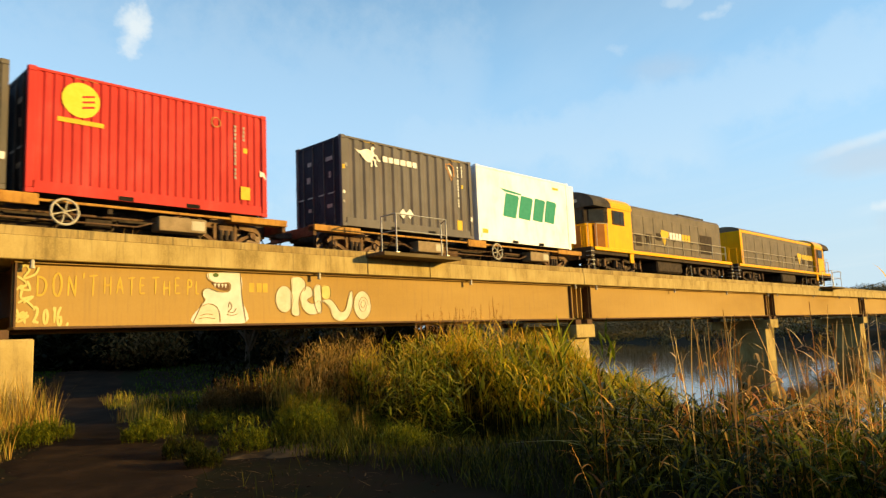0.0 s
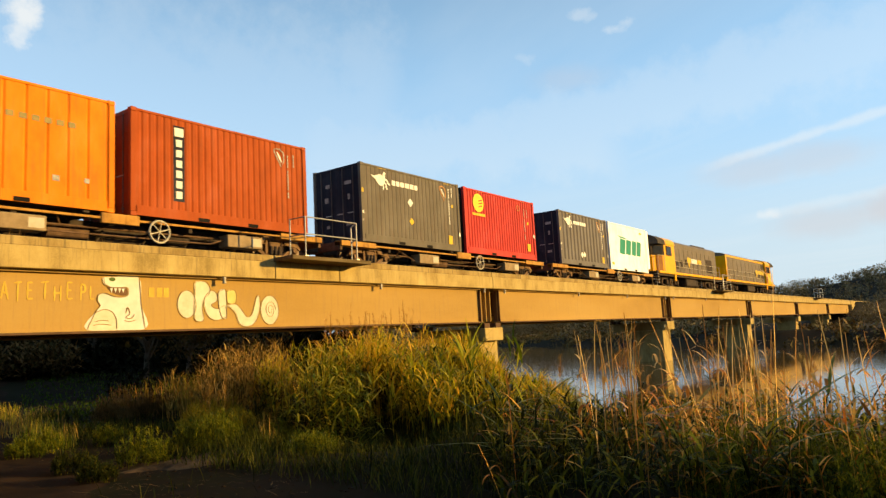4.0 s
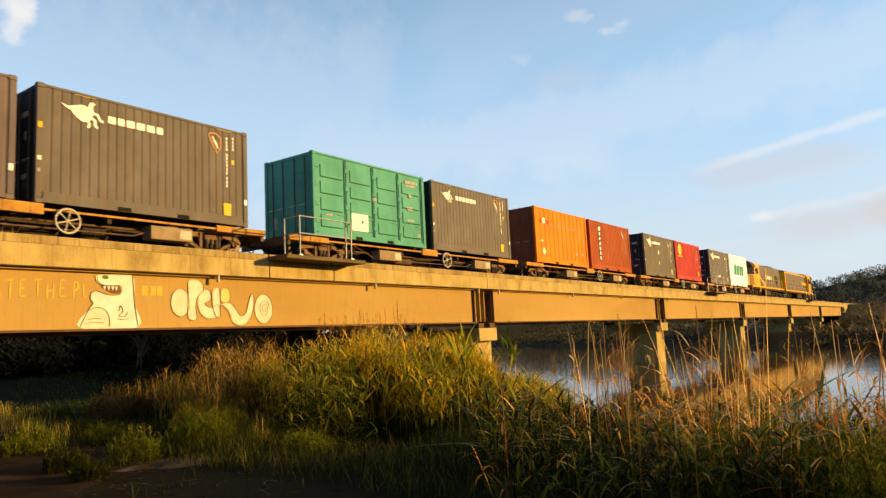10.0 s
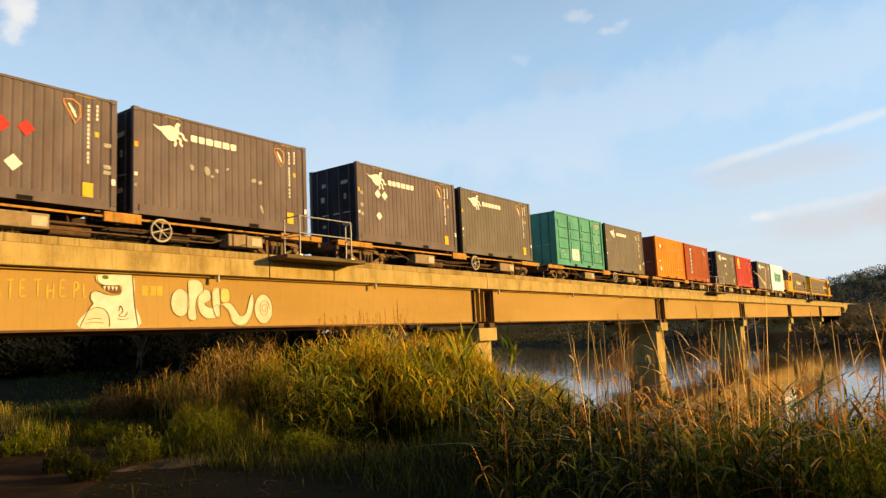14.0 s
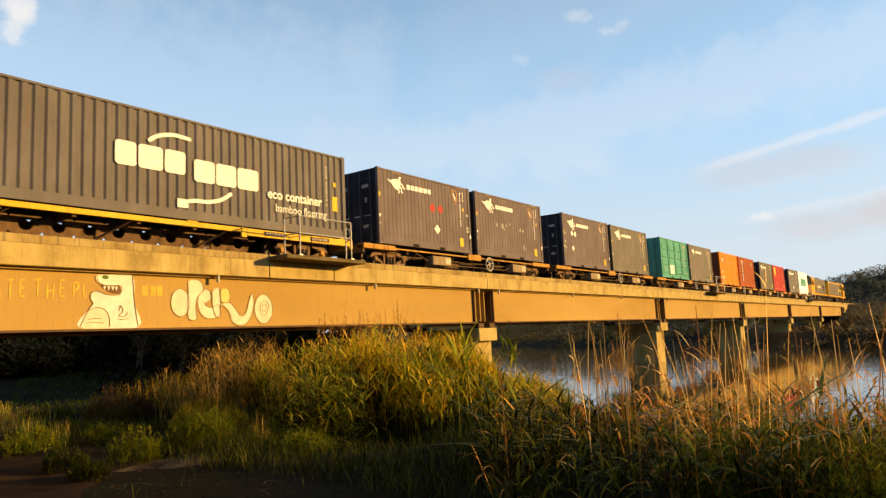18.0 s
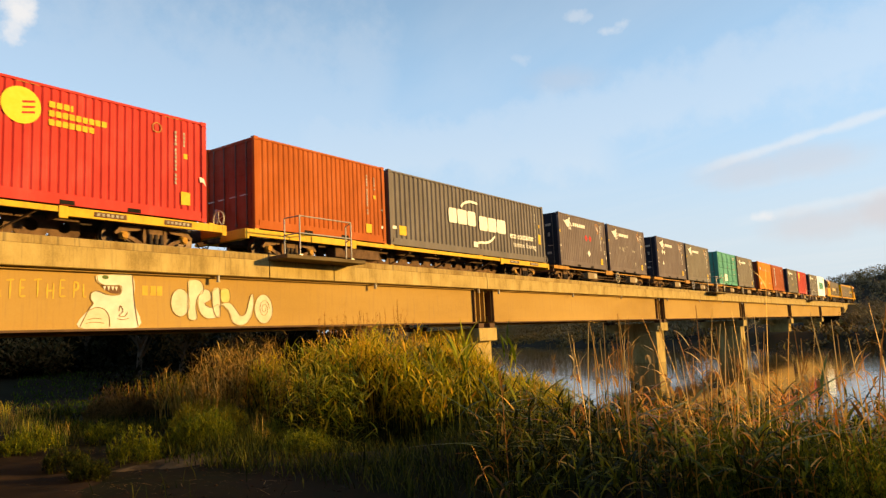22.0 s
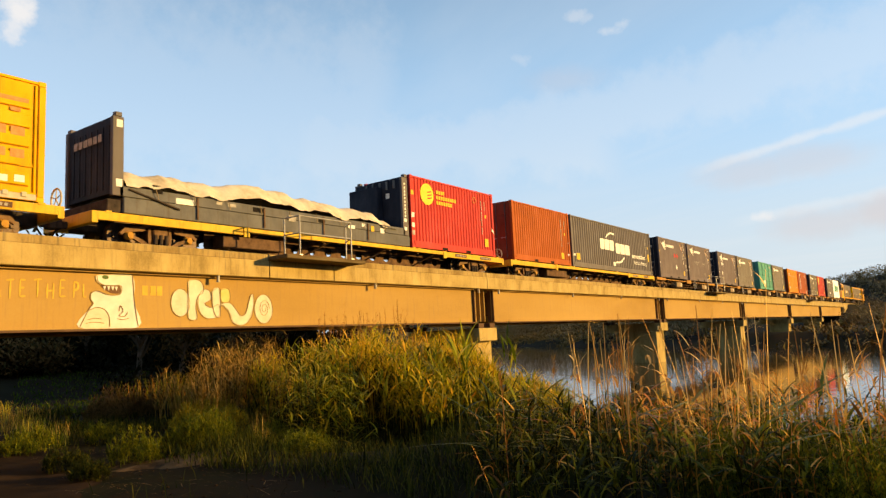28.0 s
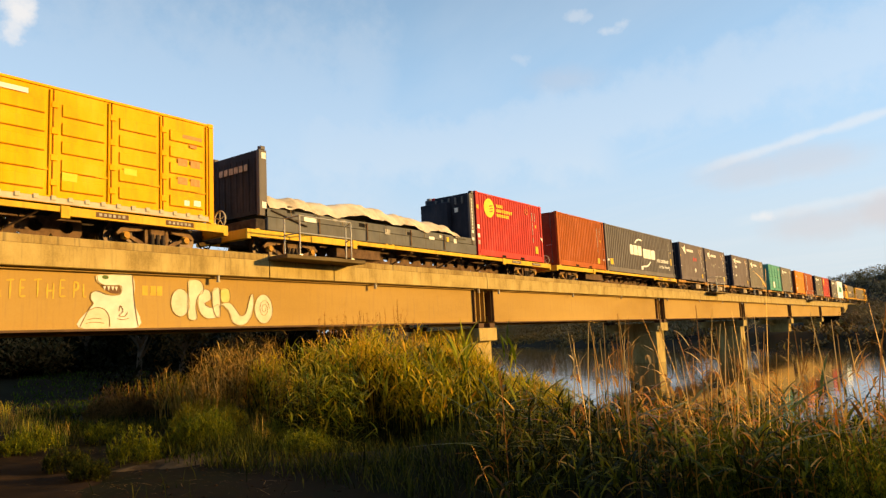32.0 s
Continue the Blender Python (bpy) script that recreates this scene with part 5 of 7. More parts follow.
for x, z, w, h, m in ((5.05, 2.30, 0.62, 0.10, "mark_orange"), (5.28, 2.06, 0.22, 0.09, "mark_orange"), (4.9, 1.50, 0.3, 0.2, "mark_orange"), (5.3, 1.50, 0.3, 0.2, "mark_orange"), (4.9, 0.98, 0.3, 0.2, "mark_orange"), (5.3, 0.98, 0.3, 0.2, "mark_orange"), (5.10, 0.40, 0.16, 0.15, "mark_white"), (5.40, 0.42, 0.22, 0.16, "mark_white"), (3.35, 1.00, 0.35, 0.16, "mark_sun"), (1.80, 0.60, 0.36, 0.20, "mark_sun"), (0.05, 2.55, 0.95, 0.12, "mark_white")):
    part("sticker", rect(bmesh.new(), x, x + w, z, z + h, -0.007), M[m], yel)


# flat rack with end walls and a sheeted load
def flat_rack(x):
    L = 12.05
    r = tagged(new("flat_rack_container"), "grey steel flat rack with one upright navy end wall", "flat rack", "containers on the freight train")
    thing_on_train(r, x, FACE, DECK)
    part("base", abox(0.42, L, 0.02, CW - 0.02, 0.0, 0.42, bevel=0.02), M["load_grey"], r)
    part("hinge_block", abox(0.02, 0.416, 0.10, CW - 0.10, 0.0, 0.34, bevel=0.02), M["wagon_dark"], r, "grimy hinge block")
    for y in (0.0, CW - 0.10):
        part("side_wall", abox(0.30, L - 0.30, y, y + 0.08, 0.424, 0.70, bevel=0.01), M["load_grey"], r, "dusty grey steel side")
    for xx in (2.55, 4.9, 7.4, 9.6):
        part("lashing", abox(xx, xx + 0.05, -0.030, -0.012, 0.05, 0.66), M["wagon_brown"], r, "brown lashing strap")
    part("hinge_arm", arod((0.55, -0.02, 0.62), (2.0, -0.02, 0.26), 0.03, 6), M["wagon_dark"], r)
    for xx, z, w, h, m in ((1.9, 0.42, 0.55, 0.16, "mark_white"), (3.2, 0.56, 0.20, 0.09, "mark_faint"), (3.6, 0.55, 0.28, 0.09, "mark_faint"), (4.5, 0.50, 0.40, 0.14, "pocket"), (5.9, 0.36, 0.30, 0.20, "mark_faint"), (7.2, 0.45, 0.30, 0.12, "pocket"), (8.6, 0.40, 0.35, 0.12, "mark_white"), (9.3, 0.52, 0.18, 0.12, "mark_white"), (9.8, 0.40, 0.16, 0.20, "mark_yellow"), (10.3, 0.38, 0.22, 0.18, "mark_white"), (1.2, 0.62, 0.30, 0.22, "pocket")):
        part("side_marking", rect(bmesh.new(), xx, xx + w, z, z + h, -0.008), M[m], r)
    # rear end wall, standing
    w = part("end_wall", abox(0.16, 0.30, 0.10, CW - 0.10, 0.50, 2.52, bevel=0.01), M["navy_box"], r, "navy corrugated end wall")
    for i in range(7):
        yy = 0.24 + i * 0.30
        part("end_rib", abox(0.145, 0.158, yy, yy + 0.14, 0.62, 2.30, bevel=0.012), M["navy_box"], w)
    for y in (0.0, CW - 0.13):
        part("corner_post", abox(0.10, 0.40, y, y + 0.13, 0.424, 2.50, bevel=0.01), M["dark_box"], r)
        part("corner_casting", corner_casting(M["dark_box"]), None, r, at=pose(0.25, y + 0.065, 2.56))
    for z, m in ((2.22, "mark_white"), (0.66, "mark_white")):
        part("post_marking", rect(bmesh.new(), 0.20, 0.36, z, z + 0.20, -0.006), M[m], r)
    for i, bw in enumerate((0.18, 0.18, 0.20, 0.20, 0.18, 0.16)):
        part("wordmark", abox(0.104, 0.112, 1.98 - i * 0.25 - bw, 1.98 - i * 0.25, 1.92, 2.12), M["mark_faint"], r, "plain brand block")
    # front end wall with its folded stanchions
    w2 = part("end_wall", abox(L - 0.42, L - 0.24, 0.10, CW - 0.10, 0.50, 2.66, bevel=0.01), M["navy_box"], r, "navy end wall")
    part("end_rib", abox(L - 0.80, L - 0.425, 0.95, CW - 0.02, 0.80, 2.42, bevel=0.03), M["navy_box"], w2)
    for i in range(5):
        part("end_lug", abox(L - 0.50, L - 0.424, 0.30 + i * 0.36, 0.38 + i * 0.36, 2.30, 2.62, bevel=0.01), M["load_grey"], w2)
    for y in (0.0, CW - 0.13):
        part("corner_post", abox(L - 0.40, L - 0.06, y, y + 0.13, 0.424, 2.72, bevel=0.01), M["dark_box"], r)
        part("corner_casting", corner_casting(M["dark_box"]), None, r, at=pose(L - 0.17, y + 0.065, 2.78))
    for i in range(11):
        part("code_marking", rect(bmesh.new(), L - 0.28, L - 0.21, 2.40 - i * 0.14, 2.40 - i * 0.14 + 0.09, -0.006), M["mark_white"], r)
    for z in (0.95, 0.62):
        part("post_marking", rect(bmesh.new(), L - 0.33, L - 0.18, z, z + 0.13, -0.006), M["mark_white"], r)
    part("placard", abox(L - 0.43, L - 0.424, 0.62, 0.80, 1.95, 2.15), M["mark_white"], r)


flat_rack(-58.62)
# the tarpaulin over the load
tv, tf, TN, TM = [], [], 96, 25
for i in range(TN + 1):
    x = i / TN * 10.75
    for j in range(TM):
        u = j / (TM - 1)
        y = -0.06 + u * (CW + 0.12)
        side = min(u, 1 - u)
        top = 1.12 + 0.10 * math.exp(-((x - 2.2) / 0.9) ** 2) + 0.20 * math.exp(-((x - 4.3) / 1.1) ** 2) + 0.10 * math.exp(-((x - 6.6) / 1.6) ** 2) + 0.03 * math.sin(x * 2.3 + 3 * u) + 0.02 * math.sin(x * 6.1 - 5 * u)
        drop = 0.44 * (1 - min(1, side / 0.20)) ** 1.6
        sag = 0.16 * noise.noise(Vector((x * 0.8, 2.0 * u, 1.3))) + 0.07 * noise.noise(Vector((x * 2.6, 5.0 * u, 4.1))) + 0.035 * noise.noise(Vector((x * 6.0 + 3 * u, 3.0 * u, 7.7)))
        tv.append((x, y, max(0.60, top - drop + sag + 0.07 * math.sin(u * 3.1) - (0.28 * max(0, x - 9.6)))))
tf = [(i * TM + j, (i + 1) * TM + j, (i + 1) * TM + j + 1, i * TM + j + 1) for i in range(TN) for j in range(TM - 1)]
tarp = tagged(new("tarpaulin"), "crumpled dusty beige tarpaulin over the flat rack's load", "tarpaulin")
thing_on_train(tarp, -58.62 + 0.45, FACE, DECK)
part("sheet", sheet_mesh("sheet", tv, tf, M["tarp"], True), None, tarp)
for i in range(9):
    xx = 0.8 + i * 1.15
    part("lashing", arod((xx, -0.09, 0.72), (xx + 0.1, -0.05, 0.45), 0.012, 5), M["wagon_grey"], tarp)


# wagons
def wheelset_mesh(r):
    bm = rod(bmesh.new(), (0, -0.75, 0), (0, 0.75, 0), 0.07, 10)
    for s in (-1, 1):
        rod(bm, (0, s * 0.50, 0), (0, s * 0.62, 0), r, 28)
        rod(bm, (0, s * 0.47, 0), (0, s * 0.50, 0), r + 0.028, 28)
        rod(bm, (0, s * 0.615, 0), (0, s * 0.66, 0), r * 0.42, 14)
        for k in range(6):
            a = k * math.pi / 3
            box(bm, r * 0.62 * math.cos(a) - 0.04, r * 0.62 * math.cos(a) + 0.04, s * 0.64 - 0.03, s * 0.64 + 0.03, r * 0.62 * math.sin(a) - 0.04, r * 0.62 * math.sin(a) + 0.04)
    me = bpy.data.meshes.new("wheelset")
    bm.to_mesh(me)
    bm.free()
    me.materials.append(M["wheel"])
    return me


WHEEL_MESH = {r: wheelset_mesh(r) for r in (0.45, 0.48)}


def bogie(root, x, base, r, frame_mat, axles=2, lift=0.0):
    """A three-piece bogie: bolster, side frames, springs, axle boxes and wheelsets."""
    b = part("bogie", abox(-0.22, 0.22, -0.95, 0.95, 0.40, 0.68, bevel=0.03), frame_mat, root, at=pose(x, 0, 0))
    xs = [-base / 2, base / 2] if axles == 2 else [-base / 2, 0.0, base / 2]
    for s in (-1, 1):
        bm = bmesh.new()
        h = base / 2
        stroke(bm, [(-h - 0.24, 0.42), (-h - 0.10, 0.54), (-h * 0.55, 0.60), (-0.40, 0.70), (0.40, 0.70), (h * 0.55, 0.60), (h + 0.10, 0.54), (h + 0.24, 0.42)], 0.13, -0.05, 0.10)
        stroke(bm, [(-h + 0.02, 0.40), (-h * 0.62, 0.27), (-0.36, 0.16), (0.36, 0.16), (h * 0.62, 0.27), (h - 0.02, 0.40)], 0.11, -0.048, 0.096)
        for k in (-0.30, 0.30):
            stroke(bm, [(k, 0.15), (k, 0.42), (k, 0.70)], 0.10, -0.045, 0.09)
        bmesh.ops.translate(bm, verts=bm.verts[:], vec=(0, s * 0.86, lift))
        f = part("side_frame", bm, frame_mat, b)
        for k in (-0.16, 0.0, 0.16):
            part("spring", arod((k, s * 0.94, 0.20 + lift), (k, s * 0.94, 0.46 + lift), 0.06, 10), M["wagon_dark"], b)
        for xx in xs:
            part("axle_box", rod(abox(xx - 0.11, xx + 0.11, s * 0.86 - 0.07, s * 0.86 + 0.07, r - 0.10, r + 0.10, bevel=0.03), (xx, s * 0.90, r), (xx, s * 0.97, r), 0.085, 12), M["lamp_orange"] if lift == 0.06 else frame_mat, b)
    for xx in xs:
        w = part("wheelset", WHEEL_MESH[r], None, b, at=pose(xx, 0, r))
        WHEELS.append((w, xx, r))
    return b


def coupler(root, x, way):
    part("coupler", box(box(bmesh.new(), min(x, x + way * 0.42), max(x, x + way * 0.42), -0.07, 0.07, 0.62, 0.80, bevel=0.015), x + way * 0.30, x + way * 0.50, -0.13, 0.13, 0.58, 0.86, bevel=0.03), M["wagon_dark"], root)
    part("brake_hose", rod(rod(bmesh.new(), (x + way * 0.05, 0.35, 0.70), (x + way * 0.22, 0.33, 0.42), 0.025, 6), (x + way * 0.22, 0.33, 0.42), (x + way * 0.40, 0.28, 0.50), 0.025, 6), M["loco_black"], root)


def skeletal_wagon(x0, x1, joints, label):
    """An open container wagon: centre sill, thin side rails, orange end platforms, bogies at both ends."""
    L = x1 - x0
    r = tagged(new("container_wagon"), label, "wagon", "wagons of the freight train")
    thing_on_train(r, x0, TRACK, RAIL)
    part("centre_sill", abox(0.1, L - 0.1, -0.22, 0.22, 0.52, 0.90, bevel=0.02), M["wagon_dark"], r)
    for s in (-1, 1):
        part("side_rail", abox(0.2, L - 0.2, s * 1.16 - 0.04, s * 1.16 + 0.04, 0.80, 0.86, bevel=0.006), M["wagon_orange"], r, "dirty orange side rail")
        part("truss_rod", rod(rod(rod(bmesh.new(), (3.0, s * 1.10, 0.82), (4.2, s * 1.05, 0.42), 0.022, 6), (4.2, s * 1.05, 0.42), (L - 4.2, s * 1.05, 0.42), 0.022, 6), (L - 4.2, s * 1.05, 0.42), (L - 3.0, s * 1.10, 0.82), 0.022, 6), M["wagon_brown"], r)
        for a, b in ((0.0, 1.75), (L - 1.75, L)):
            e = part("end_platform", abox(a, b, s * 1.20 - 0.03 if s < 0 else 0.9, s * 1.20 + 0.03 if s > 0 else -0.9, 0.75, 0.93, bevel=0.01), M["wagon_orange"], r, "dirty orange end platform")
    for a in (0.0, L - 0.12):
        part("headstock", abox(a, a + 0.12, -1.15, 1.15, 0.60, 0.90, bevel=0.01), M["wagon_brown"], r)
    mid = joints - x0
    for s in (-1, 1):
        part("middle_bracket", abox(mid - 0.55, mid + 0.45, s * 1.19 - 0.05, s * 1.19 + 0.05, 0.70, 0.955, bevel=0.01), M["wagon_orange"], r, "orange middle container seat")
    for i in range(5):
        xx = 2.6 + i * (L - 5.2) / 4
        part("cross_bearer", abox(xx - 0.06, xx + 0.06, -1.12, 1.12, 0.66, 0.84, bevel=0.01), M["wagon_dark"], r)
    for i in range(4):
        xx = 3.2 + i * (L - 6.4) / 3
        part("brace", arod((xx, -1.1, 0.82), (xx + 0.5, -0.25, 0.48), 0.03, 6), M["wagon_brown"], r)
    hx = mid + 0.95
    hw = part("handbrake_wheel", ring(bmesh.new(), (hx, -1.34, 0.58), 0.29, 0.028), M["cream"], r, "cream spoked handbrake wheel")
    for k in range(6):
        a = k * math.pi / 3 + 0.3
        part("spoke", arod((hx, -1.34, 0.58), (hx + 0.28 * math.cos(a), -1.34, 0.58 + 0.28 * math.sin(a)), 0.017, 6), M["cream"], hw)
    part("handbrake_shaft", arod((hx, -1.33, 0.58), (hx, -0.2, 0.58), 0.025, 6), M["wagon_dark"], hw)
    for a in (mid - 3.1, mid + 3.15):
        q = part("equipment_box", abox(a, a + 1.25, -1.24, -0.80, 0.36, 0.72, bevel=0.015), M["wagon_grey"], r, "dusty grey equipment box")
        part("box_lid", abox(a + 0.85, a + 1.20, -1.246, -1.238, 0.42, 0.66), M["cream"], q)
    part("brake_rigging", box(box(bmesh.new(), 2.9, L - 2.9, -0.16, -0.06, 0.28, 0.50), 2.9, L - 2.9, 0.06, 0.16, 0.34, 0.54), M["wagon_dark"], r, "grimy brake rigging")
    for i in range(7):
        xx = 3.3 + i * (L - 6.6) / 6
        part("brake_lever", arod((xx, -0.30, 0.30), (xx + 0.22, -0.30, 0.66), 0.035, 6), M["wagon_dark"], r)
    part("brake_pipe", arod((1.0, -0.86, 0.62), (L - 1.0, -0.86, 0.62), 0.03, 6), M["wagon_brown"], r)
    part("air_reservoir", arod((mid - 1.6, -0.55, 0.50), (mid - 0.6, -0.55, 0.50), 0.19, 14), M["wagon_brown"], r)
    part("brake_cylinder", arod((mid + 1.6, -0.62, 0.55), (mid + 2.2, -0.62, 0.55), 0.15, 12), M["wagon_dark"], r)
    for xx in (0.3, 6.4, mid + 0.22, L - 0.9):
        for s in (-1, 1):
            part("twist_lock", abox(xx, xx + 0.14, s * 1.13 - 0.05, s * 1.13 + 0.05, 0.915, 0.965), M["wagon_dark"], r)
    for xx in (1.75, L - 1.75):
        bogie(r, xx, 1.62, 0.45, M["bogie_brown"], lift=0.08)
    coupler(r, 0.0, -1)
    coupler(r, L, 1)
    return r


for x0, x1, j in ((56.1, 70.3, 63.42), (40.95, 55.15, 48.28), (25.8, 40.05, 33.17), (10.65, 24.95, 18.05), (-4.55, 9.70, 2.75), (-19.35, -5.30, -12.20)):
    skeletal_wagon(x0, x1, j, "grimy skeletal container wagon with orange ends and a cream handbrake wheel")


def holed_plate(L, h, n, r, y, t=0.03):
    """A web plate with a row of round lightening holes."""
    bm = bmesh.new()
    w = L / n
    for i in range(n):
        cx, cz = (i + 0.5) * w, h / 2
        k = 24
        inner, outer = [], []
        for a in range(k):
            an = 2 * math.pi * a / k + math.pi / k
            c, s = math.cos(an), math.sin(an)
            q = min(w / 2 / max(1e-6, abs(c)), h / 2 / max(1e-6, abs(s)))
            inner.append((cx + r * 1.15 * c, cz + r * s))
            outer.append((cx + q * c, cz + q * s))
        for yy in (y, y + t):
            vi = [bm.verts.new((p[0], yy, p[1])) for p in inner]
            vo = [bm.verts.new((p[0], yy, p[1])) for p in outer]
            for a in range(k):
                bm.faces.new((vo[a], vo[(a + 1) % k], vi[(a + 1) % k], vi[a]) if yy == y else (vi[a], vi[(a + 1) % k], vo[(a + 1) % k], vo[a]))
    return bm


def long_wagon(x0, x1, label):
    """A sixty-foot container flat: yellow side sills, holed centre sills, sprung bogies."""
    L = x1 - x0
    r = tagged(new("container_flat_wagon"), label, "wagon", "wagons of the freight train")
    thing_on_train(r, x0, TRACK, RAIL)
    for s in (-1, 1):
        for a, b in ((0.15, 4.6), (4.6, L - 4.6), (L - 4.6, L - 0.15)):
            z0 = 0.72 if (a < 4 or b > L - 4) else 0.80
            part("side_sill", abox(a, b, s * 1.20 - 0.05, s * 1.20 + 0.05, z0, 0.94, bevel=0.008), M["wagon_yellow"], r, "yellow side sill")
        for a in (4.55, L - 4.75):
            part("sill_gusset", abox(a, a + 0.22, s * 1.255 - 0.02, s * 1.255 + 0.02, 0.66, 0.955, bevel=0.01), M["wagon_yellow"], r)
        bay = (L - 7.6) / 15
        for k in range(15):
            bm = holed_plate(bay, 0.50, 1, 0.15, -0.015)
            bmesh.ops.translate(bm, verts=bm.verts[:], vec=(3.8 + k * bay, s * 0.36, 0.34))
            part("holed_web", bm, M["wagon_brown"], r, "brown steel web with round lightening holes")
        part("web_flange", abox(3.4, L - 3.4, s * 0.36 - 0.10, s * 0.36 + 0.10, 0.30, 0.336), M["wagon_brown"], r)
    part("centre_sill", abox(0.15, 3.9, -0.24, 0.24, 0.56, 0.90, bevel=0.02), M["wagon_dark"], r)
    part("centre_sill", abox(L - 3.9, L - 0.15, -0.24, 0.24, 0.56, 0.90, bevel=0.02), M["wagon_dark"], r)
    for a in (0.0, L - 0.16):
        part("headstock", abox(a, a + 0.16, -1.25, 1.25, 0.64, 0.94, bevel=0.012), M["wagon_yellow"], r, "yellow headstock")
    for i in range(9):
        xx = 2.9 + i * (L - 5.8) / 8
        part("cross_bearer", abox(xx - 0.05, xx + 0.05, -1.14, 1.14, 0.74, 0.90), M["wagon_brown"], r)
    for i in range(4):
        xx = 5.2 + i * (L - 10.4) / 3
        part("brace", arod((xx, -1.12, 0.80), (xx - 0.55, -0.40, 0.36), 0.03, 6), M["wagon_brown"], r)
    part("equipment_box", abox(4.0, 6.3, -1.0, -0.50, 0.36, 0.70, bevel=0.02), M["wagon_brown"], r)
    hw = part("handbrake_wheel", ring(bmesh.new(), (0, 0, 0), 0.25, 0.024), M["cream"], r, "cream spoked handbrake wheel", pose(L - 0.06, -0.95, 1.16, 0, 0, 90))
    for k in range(5):
        a = k * math.pi * 0.4 + 0.3
        part("spoke", arod((0, 0, 0), (0.24 * math.cos(a), 0, 0.24 * math.sin(a)), 0.014, 6), M["cream"], hw)
    for i, xx in enumerate((L - 3.9, L - 2.0)):
        pl = part("number_plate", abox(xx, xx + 0.85, -1.258, -1.253, 0.77, 0.90), M["wagon_brown"], r)
        for k in range(6):
            part("number_bar", rect(bmesh.new(), xx + 0.08 + k * 0.12, xx + 0.15 + k * 0.12, 0.80, 0.87, -1.264), M["mark_faint"], pl)
    for xx in (0.35, 6.3, 6.65, L - 6.4, L - 0.6, 12.6 if L > 13 else 6):
        part("twist_lock", abox(xx, xx + 0.16, -1.26, -1.05, 0.915, 0.968), M["wagon_yellow"], r)
    for xx in (2.05, L - 2.05):
        bogie(r, xx, 1.75, 0.45, M["bogie_brown"], lift=0.06)
    coupler(r, 0.0, -1)
    coupler(r, L, 1)
    return r


long_wagon(-39.10, -19.95, "yellow-silled container flat wagon with brown running gear")
long_wagon(-59.05, -39.75, "yellow-silled container flat wagon with brown running gear")
long_wagon(-78.60, -59.70, "yellow-silled container flat wagon with brown running gear")


# locomotives
def arch(bm, x0, x1, half, z0, z_side, z_top, n=9):
    """A body section with a rounded roof, x0..x1."""
    prof = [(-half, z0), (-half, z_side)] + [(-half * math.cos(a), z_side + (z_top - z_side) * math.sin(a)) for a in (math.pi * i / n for i in range(1, n))] + [(half, z_side), (half, z0)]
    rows = [[bm.verts.new((x, y, z)) for y, z in prof] for x in (x0, x1)]
    k = len(prof)
    for i in range(k):
        bm.faces.new((rows[0][i], rows[0][(i + 1) % k], rows[1][(i + 1) % k], rows[1][i]))
    bm.faces.new(rows[0][::-1])
    bm.faces.new(rows[1])
    bmesh.ops.recalc_face_normals(bm, faces=bm.faces[:])
    return bm


